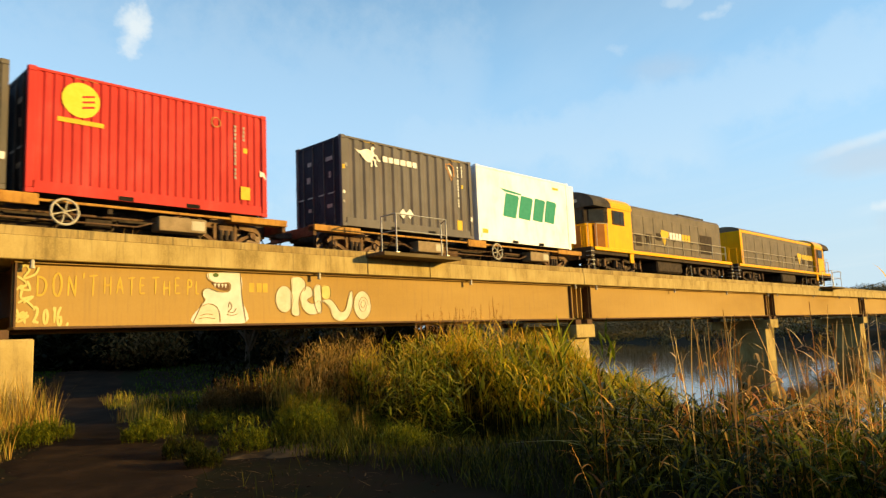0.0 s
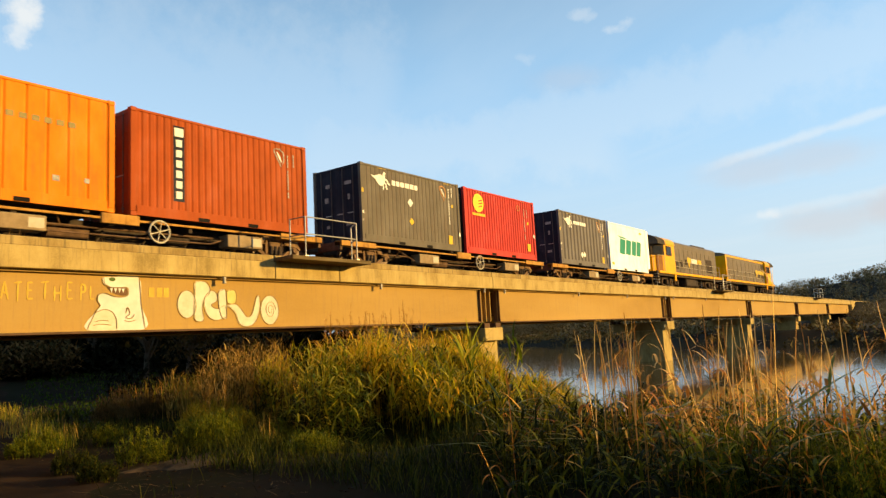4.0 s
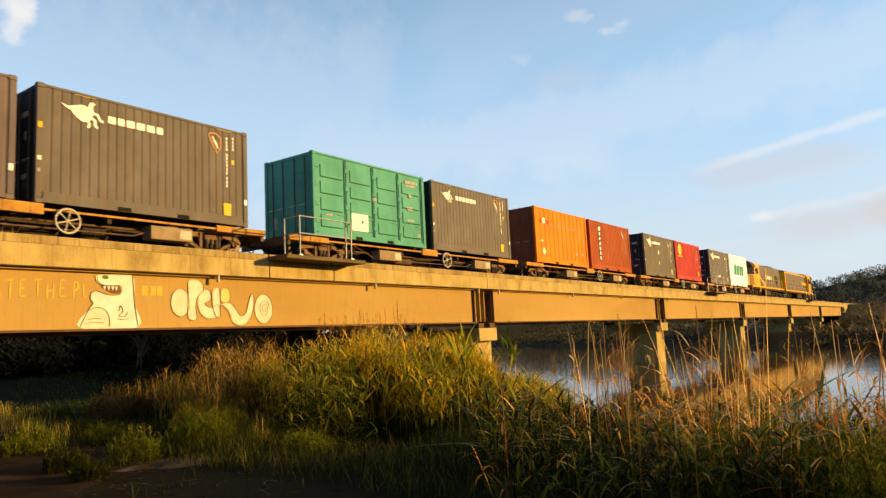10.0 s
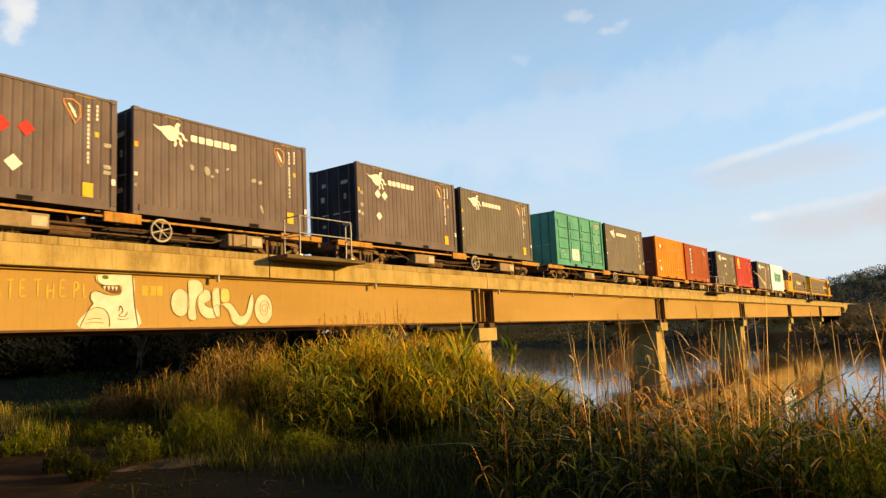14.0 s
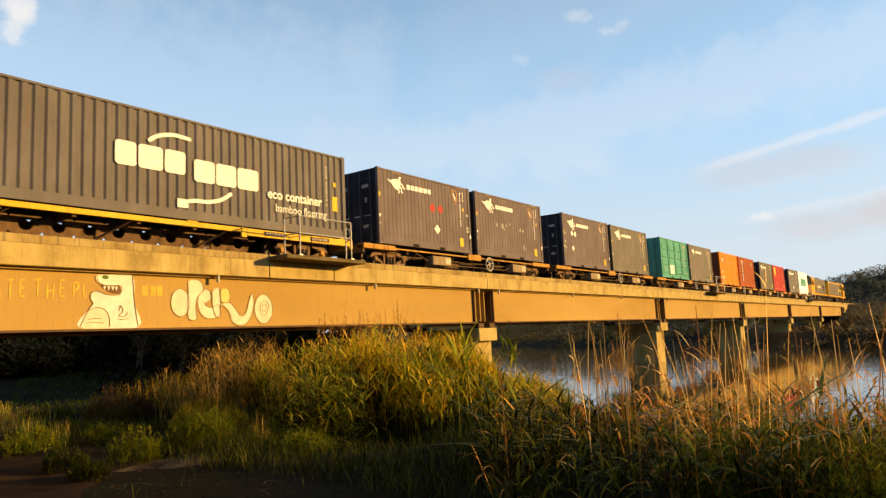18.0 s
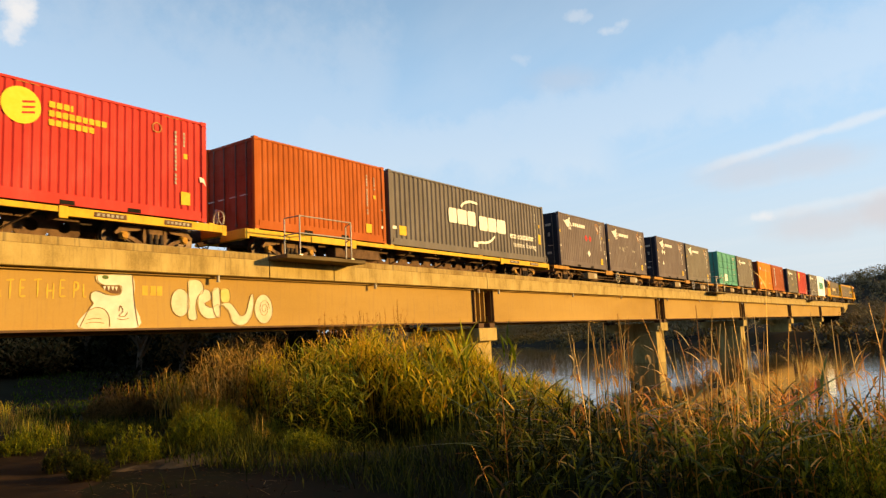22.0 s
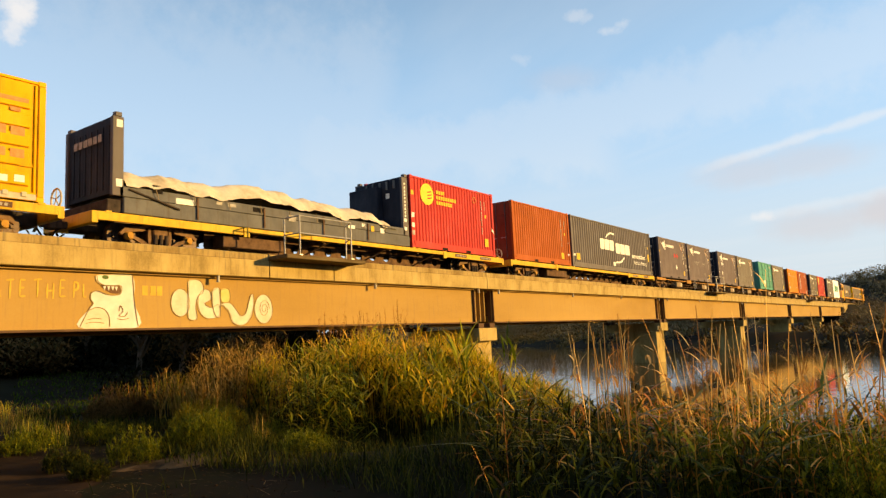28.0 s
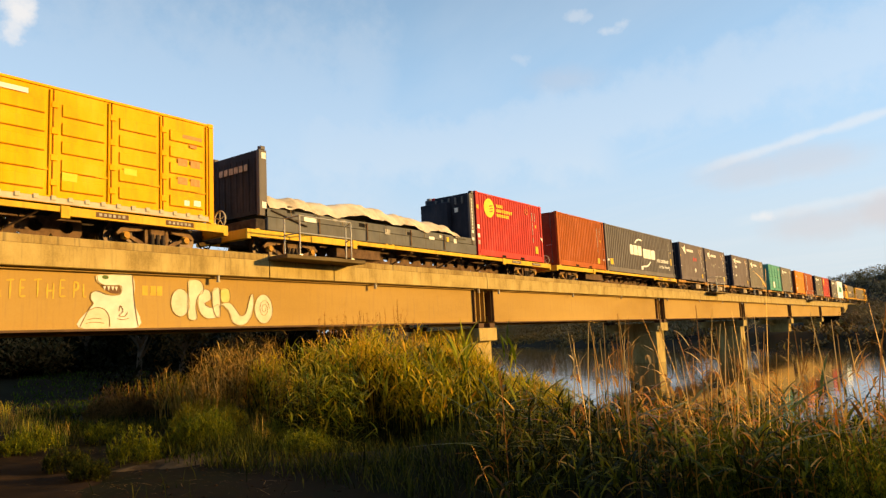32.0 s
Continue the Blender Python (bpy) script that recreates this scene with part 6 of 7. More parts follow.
def locomotive(x, L, cab_first, label, band):
    r = tagged(new("diesel_locomotive"), label, "locomotive", "locomotives of the freight train")
    thing_on_train(r, x, TRACK, RAIL)

    def X(a, b):
        return (a, b) if cab_first else (L - b, L - a)

    def bx(name, a, b, y0, y1, z0, z1, m, lab="", parent=r, bevel=0.01):
        p, q = X(a, b)
        return part(name, abox(p, q, y0, y1, z0, z1, bevel=bevel), M[m], parent, lab)

    bx("frame", 0.3, L - 0.3, -1.25, 1.25, 0.92, 1.10, "loco_black")
    for s in (-1, 1):
        bx("running_board", 0.5, L - 0.4, s * 1.33 - 0.03, s * 1.33 + 0.03, 1.08, 1.24, "loco_yellow", "yellow sill stripe")
    bx("footplate", 0.4, L - 0.3, -1.30, 1.30, 1.12, 1.20, "loco_grey")
    # cab: a wedge-nosed plan with wrap-round windows and a domed roof
    def prism(plan, z0, z1):
        bm = bmesh.new()
        rings = [[bm.verts.new((p[0] if cab_first else L - p[0], p[1], z)) for p in plan] for z in (z0, z1)]
        n = len(plan)
        for a, b in zip(rings[:-1], rings[1:]):
            for q in range(n):
                bm.faces.new((a[q], a[(q + 1) % n], b[(q + 1) % n], b[q]))
        bm.faces.new(rings[0][::-1])
        bm.faces.new(rings[-1])
        bmesh.ops.recalc_face_normals(bm, faces=bm.faces[:])
        return bm

    plan = [(0.60, -0.80), (1.75, -1.33), (3.95, -1.33), (3.95, 1.33), (1.75, 1.33), (0.60, 0.80)]
    cab = part("cab", prism(plan, 1.205, 3.12), M["loco_yellow"], r, "yellow wedge-nosed cab")
    p, q = X(0.54, 2.02)
    part("cab_roof", arch(bmesh.new(), p, q, 1.40, 3.10, 3.16, 3.90, 14), M["loco_roof"], cab, "dark arched roof end")
    p, q = X(2.02, 3.97)
    part("cab_roof", arch(bmesh.new(), p, q, 1.37, 3.13, 3.26, 3.86, 14), M["loco_yellow"], cab, "yellow arched roof")
    for y in (-0.45, 0.45):
        p, q = X(0.52, 0.545)
        part("marker_lamp", arod((p, y, 3.44), (q, y, 3.44), 0.09, 12), M["cream"], cab, "round marker lamp")
    nose = [(0.585, -0.82), (1.73, -1.350), (1.76, -1.345), (1.78, 1.345), (1.73, 1.350), (0.585, 0.82)]
    part("windscreen_band", prism(nose, 2.36, 3.10), M["loco_black"], cab, "dark windscreen band")
    for y0, y1 in ((-0.74, -0.06), (0.06, 0.74)):
        bx("window_pane", 0.566, 0.583, y0, y1, 2.46, 3.00, "glass", "", cab, 0)
    for s_ in (-1, 1):
        q0, q1 = (0.72, s_ * 0.885), (1.60, s_ * 1.290)
        n_ = (-0.42, s_ * 0.91)
        for nm, t0, t1, z0, z1, m_ in (("window_pane", 0.08, 0.92, 2.46, 3.00, "glass"), ("nose_door", 0.30, 0.92, 1.25, 2.32, "loco_brown"), ("nose_panel", -0.12, 0.22, 1.25, 2.32, "loco_yellow")):
            pts = []
            for u in (t0, t1):
                for dd in (0.012, 0.030):
                    pts.append((q0[0] + (q1[0] - q0[0]) * u + n_[0] * dd, q0[1] + (q1[1] - q0[1]) * u + n_[1] * dd))
            part(nm, prism([pts[0], pts[1], pts[3], pts[2]], z0, z1), M[m_], cab)
    for y0 in (-0.66, 0.16):
        bx("end_panel", 0.565, 0.598, y0, y0 + 0.50, 1.25, 2.28, "loco_brown", "", cab)
    for s_ in (-1, 1):
        bx("side_window", 2.15, 3.25, s_ * 1.345 - 0.012, s_ * 1.345 + 0.012, 2.36, 3.04, "loco_black", "", cab)
        bx("window_pane", 2.30, 2.80, s_ * 1.362 - 0.006, s_ * 1.362 + 0.006, 2.43, 2.97, "glass", "", cab, 0)
        bx("window_pane", 2.84, 3.14, s_ * 1.362 - 0.006, s_ * 1.362 + 0.006, 2.43, 2.97, "glass", "", cab, 0)
        bx("cab_step", 3.6, 3.95, s_ * 1.30 - 0.04, s_ * 1.30 + 0.04, 0.62, 1.06, "loco_yellow", "", cab)
    for a in (0.62, 1.05, 1.62):
        p, q = X(a, a)
        yy = -0.95 - (a - 0.62) * 0.42
        part("grab_rail", arod((p, yy, 1.22), (p, yy, 2.36), 0.02, 6), M["cream"], cab, "cream grab rail")
    p, q = X(1.05, 1.62)
    part("grab_rail", arod((p, -1.13, 2.35), (q, -1.37, 2.35), 0.02, 6), M["cream"], cab, "cream grab rail")
    # hood
    p, q = X(3.96, L - 1.3)
    hood = part("hood", arch(bmesh.new(), p, q, 1.14, 1.21, 3.42, 3.72, 7), M["loco_grey"], r, "grey engine hood")
    if band:
        for a, m_ in ((3.30, "loco_black"), (3.62, "loco_brown")):
            bx("cab_stripe", a, a + 0.30, -1.352, -1.332, 1.24, 3.05, m_, "diagonal dark stripe panel", cab)
        bx("hood_band", 3.98, L - 1.32, -1.165, 1.165, 3.28, 3.44, "loco_yellow", "yellow top band", hood)
        bx("hood_end", L - 1.62, L - 1.26, -1.18, 1.18, 1.22, 3.36, "loco_yellow", "yellow hood end", hood)
        bx("radiator", 4.0, 5.1, -1.172, -1.160, 1.6, 3.14, "loco_black", "", hood)
    else:
        bx("radiator", L - 4.2, L - 2.6, -1.175, -1.163, 1.55, 2.62, "loco_black", "", hood)
        bx("roof_vent", L - 5.5, L - 2.2, -0.6, 0.6, 3.66, 3.80, "loco_roof", "", hood)
    for i in range(9):
        a = 4.4 + i * (L - 6.6) / 9
        d = bx("hood_door", a, a + (L - 6.6) / 9 - 0.06, -1.160, -1.138, 1.35, 3.08, "loco_grey", "", hood)
        p, q = X(a + 0.1, a + 0.16)
        part("door_handle", abox(p, q, -1.172, -1.161, 2.0, 2.15), M["loco_black"], d)
        if i in (0, 1, 2):
            bx("louvre", a + 0.2, a + 0.75, -1.170, -1.161, 1.55 + 0.2 * i, 2.1 + 0.12 * i, "loco_black", "", hood)
    # brand marks as plain shapes
    lx = 7.2 if cab_first else 6.6
    bm = bmesh.new()
    p, q = X(lx, lx + 0.9)
    plate(bm, [(p, 2.35), (p + 0.35, 1.70), (p + 0.55, 2.0), (q, 2.25), (q, 2.5), (p + 0.1, 2.55)], -1.176)
    part("emblem", bm, M["mark_yellow"], hood, "yellow emblem shape")
    for i in range(7):
        p, q = X(lx + (1.0 if cab_first else -2.6) + i * 0.36, lx + (1.0 if cab_first else -2.6) + i * 0.36 + 0.29)
        part("wordmark", rect(bmesh.new(), p, q, 2.10, 2.48, -1.176), M["mark_yellow"] if band or i > 3 else M["mark_white"], hood, "plain block of a brand name")
    # handrails
    n = 7
    for i in range(n):
        a = 3.9 + i * (L - 5.0) / (n - 1)
        p, q = X(a, a)
        part("rail_post", arod((p, -1.30, 1.20), (p, -1.30, 2.10), 0.022, 6), M["cream"], r)
    for z in (2.10, 1.68):
        p, q = X(3.9, L - 1.1)
        part("handrail", arod((p, -1.30, z), (q, -1.30, z), 0.015, 6), M["cream"], r)
    for a in (0.35, L - 0.45):
        for y in (-1.2, -0.75, 0.75, 1.2):
            p, q = X(a, a)
            part("end_rail", arod((p, y, 1.20), (p, y, 2.20), 0.022, 6), M["loco_yellow"], r)
        for y in (-1.2, 0.75):
            p, q = X(a, a)
            part("end_rail", arod((p, y, 2.19), (p, y + 0.45, 2.19), 0.020, 6), M["loco_yellow"], r)
    for a in (0.22, L - 0.42):
        bx("headstock", a, a + 0.2, -1.30, 1.30, 0.72, 1.22, "loco_black")
        for k in range(4):
            bx("step", a - 0.05, a + 0.25, -1.34, -1.05, 0.40 + k * 0.20, 0.43 + k * 0.20, "galv")
    bx("buffer_trim", L - 0.26, L - 0.21, -0.9, -0.5, 0.80, 1.15, "red_trim")
    bx("fuel_tank", L * 0.5 - 1.4, L * 0.5 + 1.4, -1.15, 1.15, 0.32, 0.90, "loco_black", "black fuel tank", r, 0.08)
    for a in (3.1, L - 3.0):
        p, q = X(a, a)
        b = bogie(r, p, 3.3, 0.48, M["loco_black"], 3, 0.14)
        for xx in (-1.65, 0.0, 1.65):
            for dx in (-0.30, 0.30):
                part("coil_spring", arod((xx + dx, -0.98, 0.42), (xx + dx, -0.98, 0.74), 0.085, 10), M["bogie_brown"], b)
            part("brake_hanger", arod((xx + 0.55, -0.93, 0.30), (xx + 0.48, -0.93, 0.86), 0.04, 6), M["wagon_brown"], b)
        part("sand_pipe", arod((-2.05, -0.92, 0.16), (-2.2, -0.96, 0.86), 0.03, 6), M["cream"], b)
    coupler(r, 0.25, -1)
    coupler(r, L - 0.25, 1)
    bx("exhaust", L * 0.55, L * 0.55 + 0.5, -0.25, 0.25, 3.56, 3.78, "loco_black")
    return r


locomotive(70.75, 16.1, True, "yellow and grey diesel locomotive with its cab towards the train", False)
locomotive(87.25, 19.3, False, "yellow and grey diesel locomotive leading the train", True)

# ---- plants ----
soil_clod = surface("dry_soil_clods", [(0.02, 0.012, 0.007), (0.045, 0.028, 0.015)], 6, 0.95)
rng = np.random.default_rng(7)


def strips(base, azim, elev, length, width, droop, seg=4, taper=0.9):
    """Bent blades: vertices and faces. base (n, 3); the blade leaves its base at elev above level and bends down by droop."""
    n = len(base)
    t = np.linspace(0, 1, seg + 1)
    el = elev[:, None] - droop[:, None] * t[None, :] ** 1.3
    step = (length / seg)[:, None]
    dr, dz = np.cos(el) * step, np.sin(el) * step
    rr = np.concatenate([np.zeros((n, 1)), np.cumsum(dr[:, :-1], 1)], 1)
    zz = np.concatenate([np.zeros((n, 1)), np.cumsum(dz[:, :-1], 1)], 1)
    cx, cy = np.cos(azim)[:, None], np.sin(azim)[:, None]
    px, py, pz = base[:, :1] + rr * cx, base[:, 1:2] + rr * cy, base[:, 2:] + zz
    w = 0.5 * width[:, None] * np.maximum(0.06, (1 - t[None, :] ** 2.2 * taper)) * np.minimum(1, 0.55 + 3 * t[None, :])
    tw = azim + np.pi / 2
    sx, sy = np.cos(tw)[:, None] * w, np.sin(tw)[:, None] * w
    v = np.empty((n, seg + 1, 2, 3))
    v[:, :, 0] = np.stack([px - sx, py - sy, pz], -1)
    v[:, :, 1] = np.stack([px + sx, py + sy, pz + 0.0 * pz], -1)
    o = (np.arange(n) * (seg + 1) * 2)[:, None]
    k = np.arange(seg)[None, :] * 2
    f = np.stack([o + k, o + k + 1, o + k + 3, o + k + 2], -1).reshape(-1, 4)
    return v.reshape(-1, 3), f


def gather(sets):
    vs, fs, o = [], [], 0
    for v, f in sets:
        vs.append(v)
        fs.append(f + o)
        o += len(v)
    return np.concatenate(vs), np.concatenate(fs)


def fast_mesh(name, v, f, material):
    me = bpy.data.meshes.new(name)
    me.vertices.add(len(v))
    me.vertices.foreach_set("co", np.ascontiguousarray(v, dtype=np.float32).ravel())
    k = f.shape[1]
    me.loops.add(len(f) * k)
    me.loops.foreach_set("vertex_index", np.ascontiguousarray(f, dtype=np.int32).ravel())
    me.polygons.add(len(f))
    me.polygons.foreach_set("loop_start", np.arange(0, len(f) * k, k, dtype=np.int32))
    me.update(calc_edges=True)
    me.materials.append(material)
    return me


def stuff(name, sets, material, label, category):
    v, f = gather(sets)
    return tagged(part(name, fast_mesh(name, v, f, material), None), label, category, kind="stuff")


def spots(n, x0, x1, y0, y1, keep):
    """n places in a box, kept where keep(x, y) beats chance."""
    out = np.empty((0, 2))
    while len(out) < n:
        p = np.stack([rng.uniform(x0, x1, n), rng.uniform(y0, y1, n)], -1)
        out = np.concatenate([out, p[rng.random(n) < keep(p[:, 0], p[:, 1])]])
    return out[:n]


def on_ground(p):
    return np.concatenate([p, height(p[:, 0], p[:, 1])[:, None]], 1)


def reed_bed(p, tall, leaf_n, leaf_len, leaf_w, stem_w=0.009, lean=0.12, rise=(0.5, 1.25), bend=(0.4, 2.1), u_range=(0.25, 0.98)):
    """Stems with drooping leaves. Returns (stem sets, leaf sets)."""
    n = len(p)
    b = on_ground(p)
    b[:, 2] = np.maximum(b[:, 2], WATER - 0.1)
    az = rng.uniform(0, 2 * np.pi, n)
    el = np.pi / 2 - np.abs(rng.normal(0, lean, n))
    stems = strips(b, az, el, tall, np.full(n, stem_w), np.abs(rng.normal(0, 0.18, n)), 4, 0.6)
    sv = stems[0].reshape(n, 5, 2, 3).mean(2)
    sets = []
    for k in range(leaf_n):
        u = rng.uniform(*u_range, n)
        i = np.minimum((u * 4).astype(int), 3)
        w = (u * 4 - i)[:, None]
        q = sv[np.arange(n), i] * (1 - w) + sv[np.arange(n), i + 1] * w
        ln = leaf_len * rng.uniform(0.6, 1.25, n)
        turn = rng.uniform(0, 2 * np.pi, n)
        sets.append(strips(q, turn, rng.uniform(*rise, n), ln, leaf_w * rng.uniform(0.6, 1.3, n), rng.uniform(*bend, n), 4))
    return [stems], sets


def near_path(x, y):
    xs = np.interp(y, [-1, 4, 9, 13, 17.5, 25, 33, 42], [-1, 1.0, 3.3, 4.9, 6.4, 8.6, 12.5, 19.0])
    return np.abs(x - xs)


# tall reed bed between path and pier: a long mound, low towards the river
def bed_keep(x, y):
    u, r = x / np.maximum(y, 0.1), np.hypot(x, y)
    edge = 0.8 * wobble(x, y, 1.3)
    return ((u > 0.80 + 0.05 * wobble(x, y, 1.1)) & (u < 1.60) & (r > 13.7 + edge) & (r < 20.0) & (y < 15.4)).astype(float) * (0.05 + 0.95 * (wobble(x, y, 0.62, 5) > 0.12)) * np.where((u > 0.99) & (u < 1.22) & (r < 15.3), 0.04, 1.0)


def bed_top(x, y):
    u, r = x / y, np.hypot(x, y)
    return np.interp(u, [0.80, 0.90, 1.00, 1.28, 1.42, 1.60], [1.35, 1.75, 1.86, 1.82, 1.50, 0.75]) * np.interp(r, [13.6, 15.2, 20], [0.62, 0.95, 1.04]) + 0.14 * wobble(x, y, 1.6)


def reed_bed_on(p, top, leaf_n, leaf_len, leaf_w, u_range, **more):
    z = np.maximum(height(p[:, 0], p[:, 1]), WATER - 0.1)
    return reed_bed(p, np.maximum(0.3, (top - z)), leaf_n, leaf_len, leaf_w, u_range=u_range, **more)


# green inner mass, its shade put into dark leaf tones
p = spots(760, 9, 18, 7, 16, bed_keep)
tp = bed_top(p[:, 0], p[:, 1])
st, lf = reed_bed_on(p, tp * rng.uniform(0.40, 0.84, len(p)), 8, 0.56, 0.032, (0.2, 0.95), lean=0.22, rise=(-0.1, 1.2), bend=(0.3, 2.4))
stuff("reeds", st + lf, M["reed"], "dense tall green reeds on the river bank, toned dark as shaded", "reeds")
# tops at the back, sunlight put into gold tones, in uneven clumps
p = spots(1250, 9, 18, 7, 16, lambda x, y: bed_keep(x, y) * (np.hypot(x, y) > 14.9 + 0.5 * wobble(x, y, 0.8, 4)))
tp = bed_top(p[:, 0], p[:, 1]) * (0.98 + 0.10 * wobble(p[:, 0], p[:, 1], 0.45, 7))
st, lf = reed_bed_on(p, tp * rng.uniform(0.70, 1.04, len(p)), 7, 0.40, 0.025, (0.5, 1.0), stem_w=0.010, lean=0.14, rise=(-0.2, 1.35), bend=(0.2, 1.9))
stuff("reeds", st + lf, M["reed_gold"], "golden reeds in a sunlit tone standing above the green ones", "reeds")
# single canes with level leaves before the mass
p = spots(70, 8, 13, 8, 12, lambda x, y: ((x / y > 0.84) & (x / y < 1.10) & (np.hypot(x, y) > 13.0) & (np.hypot(x, y) < 14.6)).astype(float) * (wobble(x, y, 0.5, 2) > -0.2))
st, lf = reed_bed_on(p, rng.uniform(0.75, 1.70, len(p)), 11, 0.46, 0.034, (0.15, 1.0), stem_w=0.010, lean=0.13, rise=(-0.2, 0.8), bend=(0.1, 1.3))
stuff("reeds", st, M["reed_green"], "upright green cane stems in front of the reeds", "reeds")
stuff("reeds", lf, M["cane"], "yellow-green cane leaves standing out level", "reeds")
# long arching leaves where the mound runs down to the water
p = spots(430, 8, 17, 5, 13.5, lambda x, y: ((x / y > 1.12) & (x / y < 1.95) & (np.hypot(x, y) > np.interp(x / y, [1.12, 1.35, 1.6], [14.6, 12.8, 11.8]) + 0.6 * wobble(x, y, 1.1)) & (np.hypot(x, y) < 16.8)).astype(float) * (0.08 + 0.92 * (wobble(x, y, 0.6, 9) > 0.1)))
tp = np.interp(p[:, 0] / p[:, 1], [1.12, 1.3, 1.6, 1.95], [1.35, 1.25, 0.70, 0.25]) * np.interp(np.hypot(p[:, 0], p[:, 1]), [11.8, 14.5], [0.62, 1.0]) * rng.uniform(0.6, 1.12, len(p))
st, lf = reed_bed_on(p, tp, 9, 0.62, 0.034, (0.25, 1.0), stem_w=0.012, lean=0.20, rise=(0.5, 1.35), bend=(1.0, 2.7))
stuff("reeds", st + lf[:6], M["arch_leaf"], "green reeds with long arching leaves running down to the water", "reeds")
stuff("reeds", lf[6:], M["reed_gold"], "gold arching leaves in a sunlit tone among the green reeds", "reeds")
p = spots(12, 9.5, 15, 6, 9.5, lambda x, y: ((x / y > 1.30) & (x / y < 1.75)).astype(float))
st, lf = reed_bed_on(p, rng.uniform(0.95, 1.6, len(p)), 5, 0.65, 0.045, (0.55, 1.0), stem_w=0.014, lean=0.10, rise=(0.9, 1.45), bend=(0.3, 1.6))
stuff("reeds", st + lf, M["cane"], "tall bright reed blades near the pier", "reeds")


def plumes(p, tops, mat, label):
    """Airy seed heads on thin stems."""
    n = len(p)
    b = on_ground(p)
    b[:, 2] = np.maximum(b[:, 2], WATER)
    az = rng.uniform(0, 6.28, n)
    stems = strips(b, az, np.full(n, 1.53), tops - b[:, 2], np.full(n, 0.010), rng.uniform(0, 0.12, n), 4, 0.5)
    tip = stems[0].reshape(n, 5, 2, 3).mean(2)
    sets = [stems]
    for k in range(34):
        w = rng.uniform(0, 1, n)[:, None]
        q = tip[:, 3] * (1 - w) + tip[:, 4] * w
        sets.append(strips(q, rng.uniform(0, 6.28, n), rng.uniform(0.3, 1.3, n), rng.uniform(0.06, 0.17, n) * (1.25 - w[:, 0] * 0.6), np.full(n, 0.008), rng.uniform(-0.3, 0.8, n), 2))
    stuff("reed_plumes", sets, mat, label, "reeds")


p = spots(46, 11.5, 16, 9.5, 15, lambda x, y: ((x / y > 0.94) & (x / y < 1.24) & (np.hypot(x, y) > 16.5)).astype(float))
plumes(p, rng.uniform(1.95, 2.62, len(p)), M["plume"], "reddish-tan airy seed heads of the reeds")

# lower brown reeds between the mound and the bridge
p = spots(560, 9, 15, 12.6, 16.6, lambda x, y: ((x / y > 0.62) & (x / y < 0.92) & (wobble(x, y, 0.6, 3) > 0.15)).astype(float))
st, lf = reed_bed_on(p, np.interp(p[:, 0] / p[:, 1], [0.62, 0.72, 0.9], [1.1, 1.6, 1.95]) * rng.uniform(0.5, 1.06, len(p)), 6, 0.36, 0.020, (0.3, 1.0))
stuff("reeds", st + lf, M["reed_brown"], "dull brown reeds beside the bridge", "reeds")


# mixed reeds along the water's edge
def edge_keep(x, y):
    weeds = (x < 7.9) & (y < 2.1)
    return ((y < 0.60 * x + 0.4) & (x + 0.2 * y > 6.2) & (np.hypot(x, y) < 10.8)).astype(float) * np.where(weeds, 0.75, 1.0) * (0.35 + 0.65 * (wobble(x, y, 0.7, 8) > -0.1))


def dry_keep(x, y):
    return edge_keep(x, y) * (y < 0.50 * x) * (x > 6.7)


ACROSS = 2.0   # most leaves lie this way, combed by the breeze (radians)
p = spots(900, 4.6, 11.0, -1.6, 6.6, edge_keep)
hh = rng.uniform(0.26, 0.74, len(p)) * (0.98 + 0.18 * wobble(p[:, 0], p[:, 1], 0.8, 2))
# more dark-toned plants on the bank side, where leaf colour stands for shade
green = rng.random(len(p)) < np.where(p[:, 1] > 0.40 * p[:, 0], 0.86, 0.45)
for side, mat, label in ((green, "reed", "tangled green reeds on the near bank, toned dark as shaded"), (~green, "reed_dry", "tangled green and brown reeds at the water's edge")):
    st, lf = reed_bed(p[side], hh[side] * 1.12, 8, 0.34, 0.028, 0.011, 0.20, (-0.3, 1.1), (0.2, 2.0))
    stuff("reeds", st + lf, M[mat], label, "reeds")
# thin pale stalks, most of them upright
p = spots(280, 5.0, 10.8, -1.4, 6.0, lambda x, y: edge_keep(x, y) * np.where(y > 0.42 * x, 0.25, 1.0))
st, lf = reed_bed(p, rng.uniform(0.45, 1.0, len(p)), 3, 0.22, 0.020, 0.009, 0.13, (0.2, 1.2), (0.6, 2.6), (0.5, 1.0))
stuff("reeds", st + lf, M["stem_dry"], "orange withered reeds at the water's edge", "reeds")
p = spots(92, 5.6, 10.6, -1.2, 5.6, dry_keep)
st, lf = reed_bed(p, rng.uniform(1.15, 1.80, len(p)), 1, 0.30, 0.018, 0.015, 0.10, (0.2, 1.2), (0.6, 2.4), (0.5, 0.95))
stuff("reeds", st + lf, M["straw_stem"], "bare straw-coloured reed stems standing above the rest", "reeds")
p = spots(22, 6.2, 9.5, -0.6, 3.6, dry_keep)
st, lf = reed_bed(p, rng.uniform(1.6, 2.1, len(p)), 1, 0.35, 0.020, 0.017, 0.22, (0.2, 1.2), (0.6, 2.4), (0.5, 0.95))
stuff("reeds", st + lf, M["straw_stem"], "tall leaning dry reed stems over the water", "reeds")
